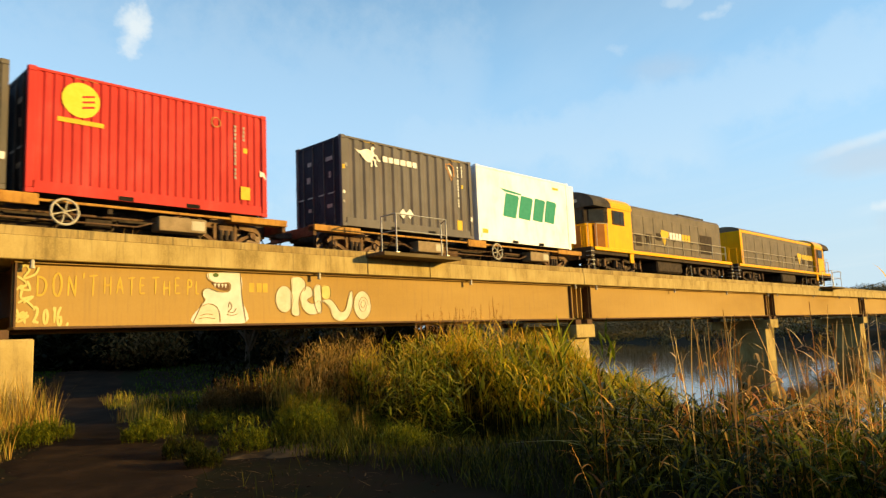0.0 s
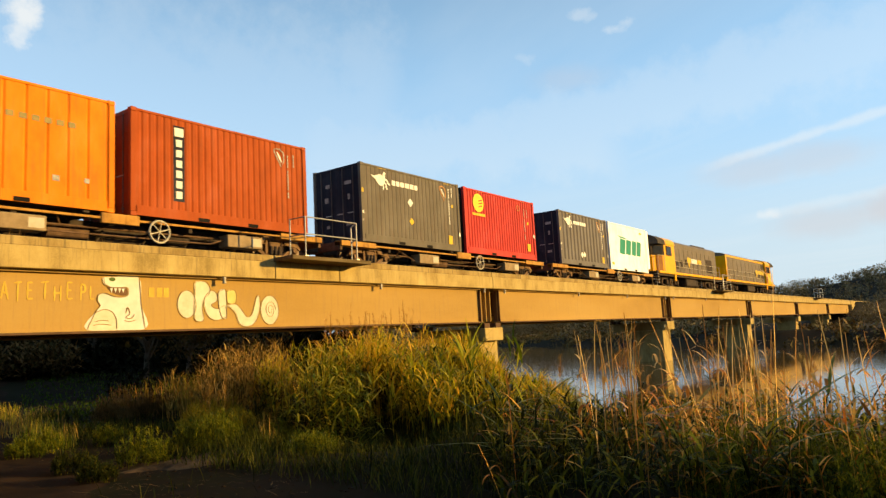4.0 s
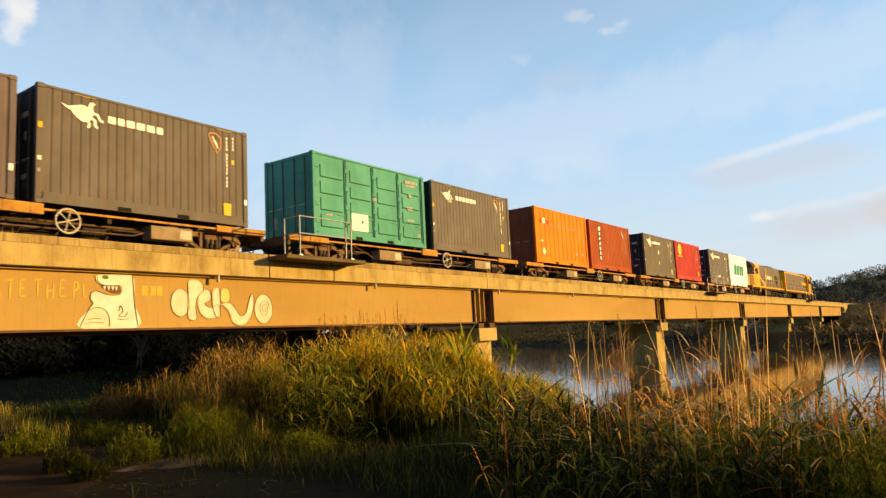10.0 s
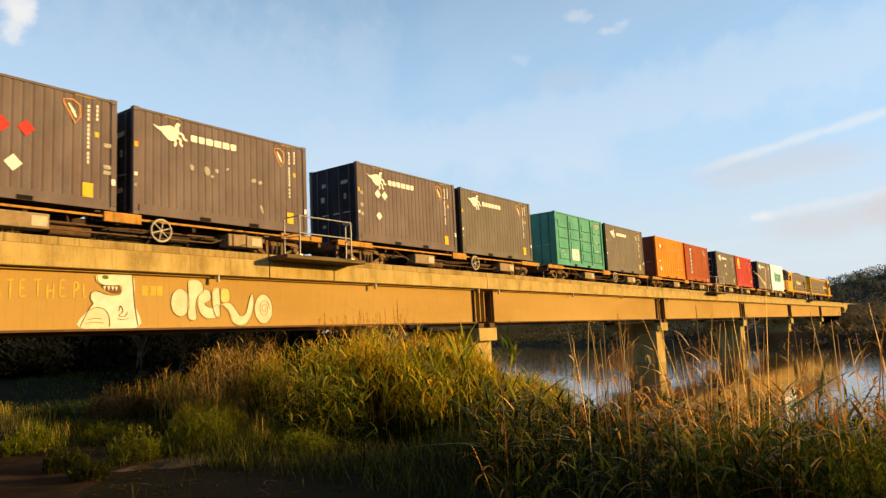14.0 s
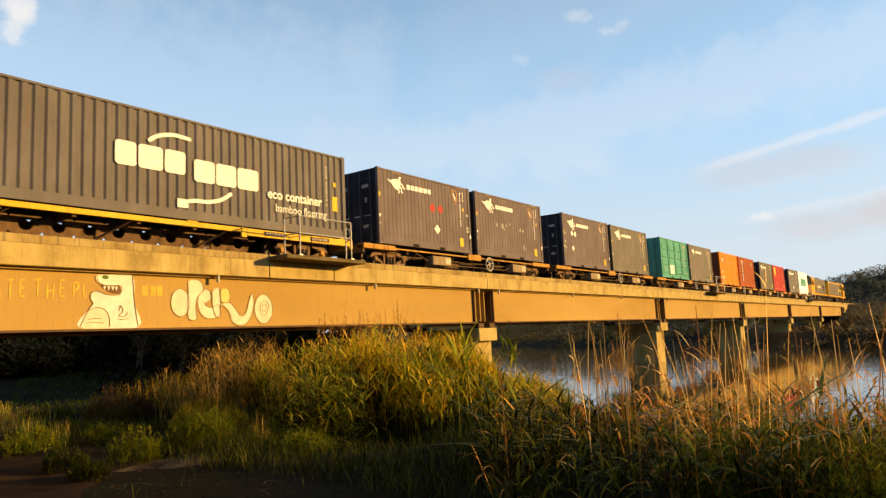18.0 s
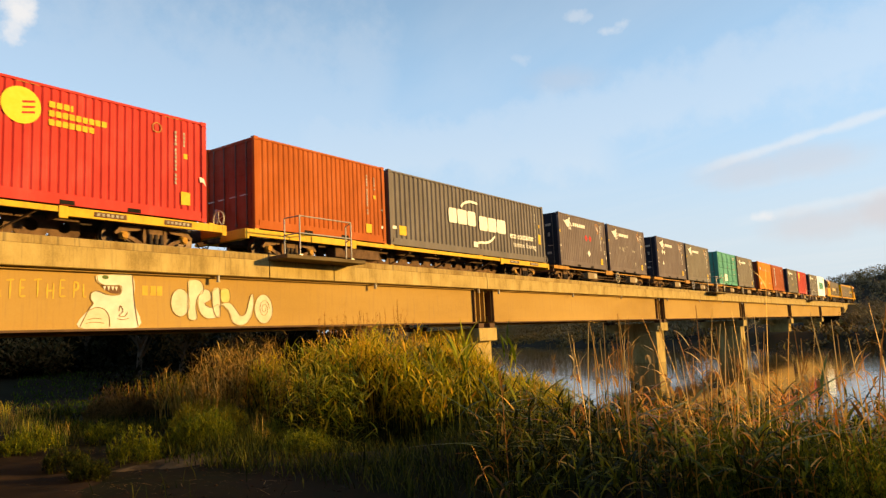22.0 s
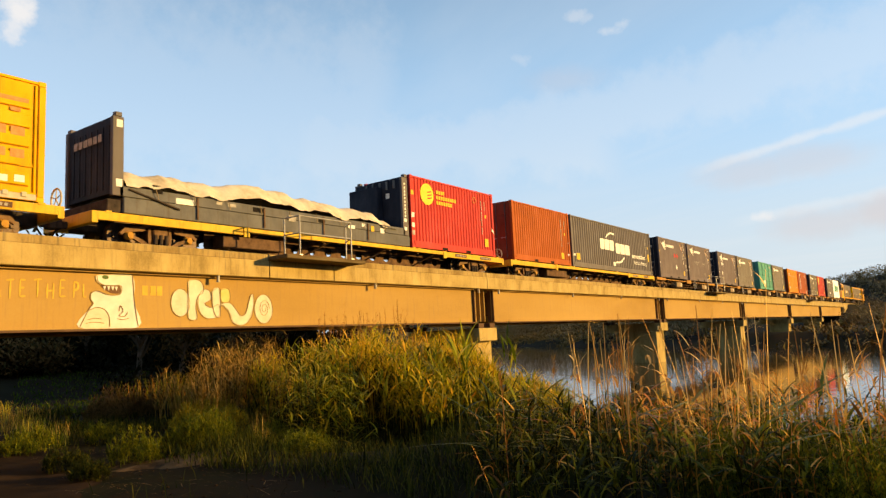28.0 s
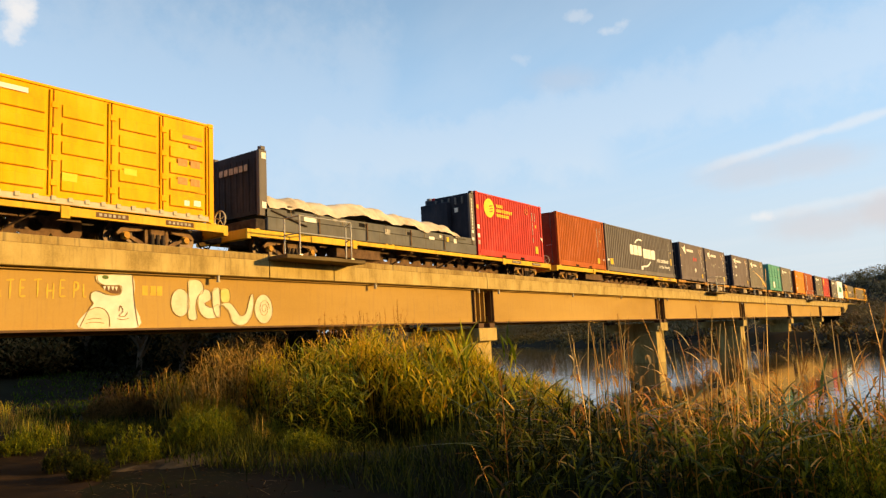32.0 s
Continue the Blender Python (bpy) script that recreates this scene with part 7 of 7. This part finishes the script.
# broad leaves lying across, and curled dead ones
n = 190
p = spots(n, 6.3, 9.8, -0.8, 5.4, edge_keep)
b = on_ground(p)
b[:, 2] += rng.uniform(0.30, 0.85, n)
turn = rng.normal(ACROSS, 0.8, n) + np.pi * (rng.random(n) < 0.5)
stuff("reed_leaves", [strips(b, turn, rng.uniform(-0.1, 0.6, n), rng.uniform(0.5, 1.15, n), rng.uniform(0.030, 0.055, n), rng.uniform(0.1, 1.2, n), 6)], M["broad_leaf"], "broad bent green reed leaves at the water's edge", "reeds")
n = 150
p = spots(n, 6.4, 10.0, -0.8, 5.6, dry_keep)
b = on_ground(p)
b[:, 2] += rng.uniform(0.45, 1.10, n)
stuff("dead_leaves", [strips(b, rng.uniform(0, 6.28, n), rng.uniform(0.2, 1.3, n), rng.uniform(0.20, 0.45, n), rng.uniform(0.022, 0.045, n), rng.uniform(1.8, 4.2, n), 7)], M["dead_leaf"], "curled orange-brown dead leaves hanging in the reeds", "reeds")
p = spots(14, 5.8, 10.0, -0.8, 5.0, edge_keep)
plumes(p, rng.uniform(1.15, 1.5, len(p)), M["plume"], "tan seed heads above the water's edge")


# bank grass and straw
def grass_keep(x, y):
    return (near_path(x, y) > 1.35).astype(float) * (0.10 + 0.90 * (wobble(x, y, 0.9, 2) > 0.15)) * np.where((x < 6.7) & (y < 12.5), 0.02, 1.0)


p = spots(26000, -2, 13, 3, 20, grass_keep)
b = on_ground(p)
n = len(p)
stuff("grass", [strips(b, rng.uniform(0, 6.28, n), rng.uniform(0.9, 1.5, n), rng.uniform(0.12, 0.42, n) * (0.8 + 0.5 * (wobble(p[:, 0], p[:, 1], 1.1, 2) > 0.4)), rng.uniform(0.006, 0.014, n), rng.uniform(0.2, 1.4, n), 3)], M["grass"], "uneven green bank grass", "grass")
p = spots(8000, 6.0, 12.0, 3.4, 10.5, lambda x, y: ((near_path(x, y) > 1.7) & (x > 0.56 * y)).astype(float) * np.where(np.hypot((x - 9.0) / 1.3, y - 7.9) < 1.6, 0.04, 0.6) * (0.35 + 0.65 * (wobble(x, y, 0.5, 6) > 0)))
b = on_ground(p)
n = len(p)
stuff("grass", [strips(b, rng.uniform(0, 6.28, n), rng.uniform(0.8, 1.5, n), rng.uniform(0.10, 0.38, n), rng.uniform(0.008, 0.018, n), rng.uniform(0.3, 1.6, n), 3)], M["grass"], "thick green grass beside the reeds, toned dark as shaded", "grass")
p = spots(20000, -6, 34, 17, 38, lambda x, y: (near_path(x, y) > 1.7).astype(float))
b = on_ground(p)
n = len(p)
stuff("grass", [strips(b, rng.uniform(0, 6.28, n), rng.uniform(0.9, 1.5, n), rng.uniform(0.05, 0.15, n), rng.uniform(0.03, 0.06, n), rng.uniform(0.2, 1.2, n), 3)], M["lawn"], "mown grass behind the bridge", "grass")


def tuft(x, y, n, r, tall, w, mat, label, name="grass_tuft", category="grass"):
    a, d = rng.uniform(0, 6.28, n), r * np.sqrt(rng.random(n))
    q = np.stack([x + d * np.cos(a), y + d * np.sin(a)], -1)
    b = on_ground(q)
    ob = tagged(part(name, fast_mesh(name, *strips(b, rng.uniform(0, 6.28, n), 1.50 - 0.18 * d / r + rng.normal(0, 0.10, n), tall * rng.uniform(0.4, 1.1, n), w * rng.uniform(0.6, 1.3, n), rng.uniform(0.05, 0.7, n), 4), mat), None), label, category, "clumps on the bank")
    return ob


def weed(x, y, n, r, tall, mat, label):
    """A bushy weed: upright stalks set with short leaves."""
    a, d = rng.uniform(0, 6.28, n), r * np.sqrt(rng.random(n))
    q = np.stack([x + d * np.cos(a), y + d * np.sin(a)], -1)
    hs = tall * rng.uniform(0.55, 1.05, n) * (1.05 - 0.5 * (d / r) ** 2)
    st, lf = reed_bed(q, hs, 26, 0.085, 0.011, 0.006, 0.22)
    w = tagged(new("weed_clump"), label, "weed", "clumps on the bank")
    for name, sets in (("stalk", st), ("foliage", lf)):
        part(name, fast_mesh(name, *gather(sets), mat), None, w)
    return w


for x, y, r, h in ((7.2, 10.1, 0.42, 0.72), (7.6, 10.5, 0.34, 0.62), (6.9, 10.4, 0.30, 0.5), (5.9, 10.0, 0.36, 0.60), (5.75, 12.9, 0.42, 0.46), (5.3, 12.4, 0.30, 0.36), (8.0, 11.6, 0.36, 0.5), (8.4, 9.0, 0.4, 0.4), (7.6, 8.3, 0.4, 0.4), (8.9, 10.4, 0.35, 0.4), (4.55, 14.6, 0.42, 0.52), (4.05, 13.9, 0.40, 0.5), (7.0, 13.0, 0.3, 0.4)):
    weed(x, y, int(150 * r / 0.5), r, h, M["weed"], "bushy bright green weed clump on the bank")
# weeds in the dark grass tones, which stand for their shade
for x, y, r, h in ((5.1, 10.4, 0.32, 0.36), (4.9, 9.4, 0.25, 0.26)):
    weed(x, y, 100, r, h, M["grass"], "green weed clump on the bare soil, toned dark as shaded")
for x, y, r, h in ((9.3, 13.3, 0.45, 0.70), (8.8, 12.9, 0.40, 0.62), (9.8, 13.2, 0.35, 0.65), (8.5, 12.2, 0.3, 0.5), (9.2, 12.2, 0.4, 0.52)):
    weed(x, y, 130, r, h, M["yellow_weed"], "yellow-flowering weed clump on the bank")
for x, y, r, h in ((9.6, 17.2, 0.7, 0.85), (10.3, 16.9, 0.55, 0.75), (9.0, 16.6, 0.45, 0.6)):
    weed(x, y, 170, r, h, M["dead_weed"], "withered brown weed clump beside the bridge")
for x, y, r, h in ((7.0, 1.9, 0.45, 0.80), (6.8, 1.2, 0.45, 0.86), (7.6, 1.2, 0.4, 0.92), (6.4, 1.8, 0.40, 0.66), (6.3, 0.7, 0.45, 0.8), (7.2, 0.4, 0.45, 0.90), (8.0, 1.9, 0.35, 0.85)):
    weed(x, y, 170, r, h, M["weed"], "feathery green weed clump among the reeds")
for x, y, n, r, h in ((3.3, 15.2, 200, 0.45, 1.25), (4.1, 15.5, 220, 0.40, 1.3), (4.6, 15.6, 160, 0.35, 1.15), (3.6, 14.5, 200, 0.45, 1.0), (2.9, 13.6, 200, 0.5, 0.95), (3.1, 12.7, 120, 0.35, 0.7), (4.9, 16.2, 120, 0.35, 0.9), (7.3, 17.6, 50, 0.4, 0.42), (6.95, 16.4, 60, 0.45, 0.36), (8.3, 18.6, 60, 0.5, 0.4), (9.0, 20.2, 60, 0.5, 0.4), (10.6, 15.9, 120, 0.35, 1.0), (11.0, 16.4, 120, 0.4, 1.05), (9.3, 11.4, 60, 0.25, 0.5), (8.4, 10.2, 50, 0.2, 0.45)):
    tuft(x, y, n, r, h, 0.013, M["straw"], "tall dry straw-coloured grass tuft")
for x, y, n, r, h in ((12.0, 19.6, 260, 0.9, 0.9), (13.6, 20.4, 260, 0.9, 1.0), (13.0, 17.6, 240, 0.8, 1.1), (14.6, 18.6, 260, 0.9, 1.2), (16.2, 18.6, 260, 1.0, 1.3), (15.4, 20.6, 260, 1.0, 1.2), (18.5, 20.5, 260, 1.2, 1.4)):
    tuft(x, y, n, r, h, 0.014, M["reed_dry"], "dull brown grass clump under the bridge")

# dry litter and clods on the trodden soil
p = spots(700, 3.0, 8.5, 4.5, 15.0, lambda x, y: (near_path(x, y) > 0.7).astype(float) * (x < 0.75 * y + 1.0))
b = on_ground(p)
b[:, 2] += 0.008
n = len(p)
stuff("litter", [strips(b, rng.uniform(0, 6.28, n), rng.uniform(0.0, 0.25, n), rng.uniform(0.04, 0.24, n), rng.uniform(0.006, 0.014, n), rng.uniform(0.0, 0.3, n), 2)], M["dead_weed"], "dry straw and twigs scattered on the bare soil", "litter")
p = spots(700, 2.5, 7.5, 4.5, 15.0, lambda x, y: np.ones_like(x))
b = on_ground(p)
n = len(p)
cv, cf = [], []
octa = np.array([(1, 0, 0), (0, 1, 0), (-1, 0, 0), (0, -1, 0), (0, 0, 0.7), (0, 0, -0.7)], float)
faces = np.array([(0, 1, 4), (1, 2, 4), (2, 3, 4), (3, 0, 4), (1, 0, 5), (2, 1, 5), (3, 2, 5), (0, 3, 5)])
size = rng.uniform(0.012, 0.04, n) ** 1.0
cv = (b[:, None, :] + octa[None] * size[:, None, None] * rng.uniform(0.6, 1.3, (n, 6, 3))).reshape(-1, 3)
cf = (faces[None] + (np.arange(n) * 6)[:, None, None]).reshape(-1, 3)
stuff("clods", [(cv, cf)], soil_clod, "small clods and pebbles on the bare soil", "soil")

bm = bmesh.new()
bmesh.ops.create_icosphere(bm, subdivisions=2, radius=0.10)
for v in bm.verts:
    v.co = Vector((v.co.x * 1.2, v.co.y * 0.9, v.co.z * 0.75)) * (1 + 0.12 * math.sin(31 * v.co.x + 17 * v.co.z))
stone = tagged(part("stone", bm, M["concrete"], None), "pale rounded stone lying in the bank grass", "stone")
stone.matrix_basis = pose(8.1, 9.25, float(height(8.1, 9.25)) + 0.10)

# sunlit verge along the path's edge and dry growth on the bare bank
for i in range(34):
    y = 10.4 + 0.42 * i
    x = float(np.interp(y, [9, 11.6, 16.2, 22.4, 26], [4.6, 5.75, 7.25, 8.9, 10.3])) + 0.25 * math.sin(2.7 * i)
    if y > 13.0:
        tuft(x, y, 30, 0.30, 0.36 + 0.12 * math.sin(1.9 * i), 0.013, M["straw"] if i % 2 == 0 else M["cane"], "short sunlit grass tuft on the path's verge")
n = 420
p = spots(n, -30, 110, EDGE + 0.10, EDGE + 0.34, lambda x, y: (wobble(x, y * 0, 0.7, 3) + 0.6 * wobble(x, y * 0, 3.1, 1) > 0.5).astype(float))
b = np.concatenate([p, np.full((n, 1), Z_TOP - 0.01)], 1)
stuff("kerb_weeds", [strips(b, rng.uniform(0, 6.28, n), rng.uniform(0.8, 1.5, n), rng.uniform(0.06, 0.24, n), rng.uniform(0.008, 0.016, n), rng.uniform(0.2, 1.2, n), 3)], M["dead_weed"], "withered sprigs growing along the bridge kerb", "weeds")

# ---- trees ----
def leaf_cloud(centres, radii, per, size):
    """Small leaf cards scattered through several uneven balls."""
    sets = []
    for c, r in zip(centres, radii):
        d = rng.normal(0, 1, (per, 3))
        d /= np.linalg.norm(d, axis=1)[:, None]
        q = np.asarray(c) + d * (r * rng.uniform(0.35, 1.05, per) ** 0.6)[:, None] * np.array([1, 1, 0.75])
        sets.append(strips(q, rng.uniform(0, 6.28, per), rng.uniform(-0.8, 1.2, per), size * rng.uniform(0.6, 1.4, per), size * 0.55 * rng.uniform(0.6, 1.3, per), rng.uniform(0, 0.8, per), 2))
    return sets


def tree(x, y, tall, spread, mat, label, per=110, size=0.28):
    z = float(height(x, y))
    t = tagged(new("tree"), label, "tree", "trees behind the bridge")
    t.matrix_basis = pose(x, y, z)
    bm = bmesh.new()
    rod(bm, (0, 0, -0.3), (0.1, 0, tall * 0.45), 0.05 * tall ** 0.8, 9, 0.03 * tall ** 0.8)
    tips = []
    for k in range(7):
        a = 2 * math.pi * k / 7 + rng.uniform(0, 0.6)
        s = (0.1 * rng.random(), 0, tall * rng.uniform(0.20, 0.45))
        e = (spread * 0.62 * math.cos(a) * rng.uniform(0.6, 1), spread * 0.62 * math.sin(a) * rng.uniform(0.6, 1), tall * rng.uniform(0.55, 0.85))
        rod(bm, s, e, 0.022 * tall ** 0.8, 6, 0.008 * tall ** 0.8)
        tips.append(e)
    part("trunk", bm, M["bark"], t, "grey-brown trunk with limbs")
    cs = tips + [(0, 0, tall * 0.86)] + [(rng.uniform(-1, 1) * spread * 0.7, rng.uniform(-1, 1) * spread * 0.7, tall * rng.uniform(0.28, 0.9)) for _ in range(9)]
    v, f = gather(leaf_cloud(cs, [spread * rng.uniform(0.22, 0.42) for _ in cs], per, size))
    part("crown", fast_mesh("crown", v, f, mat), None, t)
    return t


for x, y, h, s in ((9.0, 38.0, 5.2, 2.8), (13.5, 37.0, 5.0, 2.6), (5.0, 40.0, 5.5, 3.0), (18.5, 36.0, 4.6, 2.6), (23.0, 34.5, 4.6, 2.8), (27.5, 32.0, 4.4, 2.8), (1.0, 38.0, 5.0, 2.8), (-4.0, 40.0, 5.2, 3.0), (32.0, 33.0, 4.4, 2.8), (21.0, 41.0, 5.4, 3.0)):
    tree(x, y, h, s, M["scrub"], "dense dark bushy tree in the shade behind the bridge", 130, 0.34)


tree(16.6, 28.0, 3.7, 1.7, M["tree_brown"], "small olive-brown tree with a pale leaning trunk behind the bridge", 150, 0.18)
for x, y, h, s in ((19.6, 29.5, 3.4, 2.0), (23.5, 30.0, 3.2, 2.0)):
    tree(x, y, h, s, M["tree_brown"], "dull olive-brown bushy tree behind the bridge", 140, 0.20)


def thicket(name, n, x0, x1, y0, y1, keep, r, per, size, mat, label, lift=0.5):
    q = spots(n, x0, x1, y0, y1, keep)
    b = on_ground(q)
    rr = r * rng.uniform(0.6, 1.25, n)
    b[:, 2] += rr * lift
    stuff(name, leaf_cloud(b, rr, per, size), mat, label, "bushes")


everywhere = lambda x, y: np.ones_like(x)
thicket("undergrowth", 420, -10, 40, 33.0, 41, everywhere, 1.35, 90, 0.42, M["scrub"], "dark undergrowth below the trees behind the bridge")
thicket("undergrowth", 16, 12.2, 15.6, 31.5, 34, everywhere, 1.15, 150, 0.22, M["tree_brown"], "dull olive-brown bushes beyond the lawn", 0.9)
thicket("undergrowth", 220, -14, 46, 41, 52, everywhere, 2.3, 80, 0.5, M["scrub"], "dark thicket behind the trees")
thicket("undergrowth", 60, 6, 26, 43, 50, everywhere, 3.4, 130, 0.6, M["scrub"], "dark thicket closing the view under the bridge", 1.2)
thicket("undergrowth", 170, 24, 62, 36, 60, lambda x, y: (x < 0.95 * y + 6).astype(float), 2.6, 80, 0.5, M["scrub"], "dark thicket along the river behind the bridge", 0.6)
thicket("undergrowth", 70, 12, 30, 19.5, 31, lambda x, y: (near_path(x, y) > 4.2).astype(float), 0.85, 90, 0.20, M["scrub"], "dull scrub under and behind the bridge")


def far_bank(x, y):
    line = 58.0 + 0.92 * (y - 2.0)
    return ((x > line + 2) & (np.abs(y - TRACK) > 4.0)).astype(float)


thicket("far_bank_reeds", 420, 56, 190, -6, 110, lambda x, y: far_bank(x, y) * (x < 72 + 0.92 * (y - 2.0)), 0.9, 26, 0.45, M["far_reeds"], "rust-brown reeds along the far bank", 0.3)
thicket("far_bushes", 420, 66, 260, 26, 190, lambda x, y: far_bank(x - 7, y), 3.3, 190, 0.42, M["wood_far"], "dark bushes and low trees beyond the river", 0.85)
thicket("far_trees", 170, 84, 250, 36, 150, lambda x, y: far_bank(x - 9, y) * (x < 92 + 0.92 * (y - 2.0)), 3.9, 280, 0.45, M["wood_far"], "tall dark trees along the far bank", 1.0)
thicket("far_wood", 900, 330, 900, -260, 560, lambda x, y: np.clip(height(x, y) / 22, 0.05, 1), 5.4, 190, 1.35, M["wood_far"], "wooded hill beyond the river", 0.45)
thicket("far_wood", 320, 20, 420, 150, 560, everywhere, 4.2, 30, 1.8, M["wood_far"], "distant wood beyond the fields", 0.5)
thicket("undergrowth", 110, 124, 185, 6, 14.8, everywhere, 1.5, 150, 0.28, M["wood_far"], "dark bushes beside the far end of the bridge", 0.6)
# unseen scrub that roughens the shadow edge of the added bank
thicket("levee_scrub", 150, -20, 130, -34, -24, everywhere, 0.4, 40, 0.3, M["scrub"], "low scrub on the unseen shading bank", 0.1)


# ---- bird ----
bird = tagged(new("bird"), "small dark bird flying over the train", "bird")
bm = bmesh.new()
bmesh.ops.create_uvsphere(bm, u_segments=10, v_segments=6, radius=0.07, matrix=Matrix.Diagonal((2.0, 0.9, 0.8, 1)))
rod(bm, (0.12, 0, 0.02), (0.19, 0, 0.02), 0.035, 6, 0.008)
part("body", bm, M["loco_black"], bird, "dark feathered body", smooth=True)
for side in (-1, 1):
    part("wing", sheet_mesh("wing", [(0.06, side * 0.03, 0.02), (0.03, side * 0.17, 0.10), (-0.02, side * 0.30, 0.07), (-0.07, side * 0.16, 0.07), (-0.06, side * 0.03, 0.02)], [(0, 1, 2, 3, 4)], M["loco_black"]), None, bird, "dark raised wing")
part("tail", sheet_mesh("tail", [(-0.11, -0.02, 0), (-0.11, 0.02, 0), (-0.21, 0.045, 0.01), (-0.21, -0.045, 0.01)], [(0, 1, 2, 3)], M["loco_black"]), None, bird)
FLIGHT = [(0.0, 10.7, 36.5, 5.0), (0.8, 15.7, 34.5, 5.6), (1.5, 19.7, 33.5, 11.3), (1.8, 21.4, 31.4, 14.0), (2.0, 22.4, 29.9, 15.8), (2.2, 23.7, 28.2, 17.1), (2.6, 25.7, 24.4, 20.3), (3.2, 27.2, 18.2, 24.5), (8.0, 67.2, -1.8, 69.5), (32.0, 227.2, -101.8, 144.5)]

# ---- movement ----
# metres that the train covers in each half second, from start to end
PACE = [2.53, 2.52, 2.51, 2.51, 2.5, 2.5, 2.49, 2.48, 2.47, 2.46, 2.43, 2.4, 2.37, 2.352, 2.34, 2.315, 2.3, 2.28, 2.26, 2.235, 2.235, 2.22, 2.21, 2.19, 2.16, 2.14, 2.12, 2.105, 2.09, 2.065, 2.04, 2.02, 2.0, 1.98, 1.96, 1.94, 1.915, 1.9, 1.88, 1.85, 1.82, 1.775, 1.72, 1.685, 1.64, 1.575, 1.53, 1.455, 1.385, 1.34, 1.27, 1.18, 1.09, 1.02, 0.96, 0.9, 0.836, 0.767, 0.69, 0.6, 0.545, 0.476, 0.405, 0.335]


def motions():
    way = [0.0]
    for d in PACE:
        way.append(way[-1] + d)
    way = [w - way[18] for w in way]
    walk(bird, [(t, pose(x, y, z, 0, -20, 20)) for t, x, y, z in FLIGHT])
    for ob, x, y, z in TRAIN:
        walk(ob, [(0.5 * i, pose(x + w, y, z)) for i, w in enumerate(way)])
    fine = []
    for i in range(321):
        k, u = divmod(i, 5)
        fine.append(way[k] if k >= 64 else way[k] + (way[k + 1] - way[k]) * u / 5)
    for ob, x, r in WHEELS:
        walk(ob, [(0.1 * i, pose(x, 0, r) @ Matrix.Rotation(w / r, 4, "Y")) for i, w in enumerate(fine)])


motions()
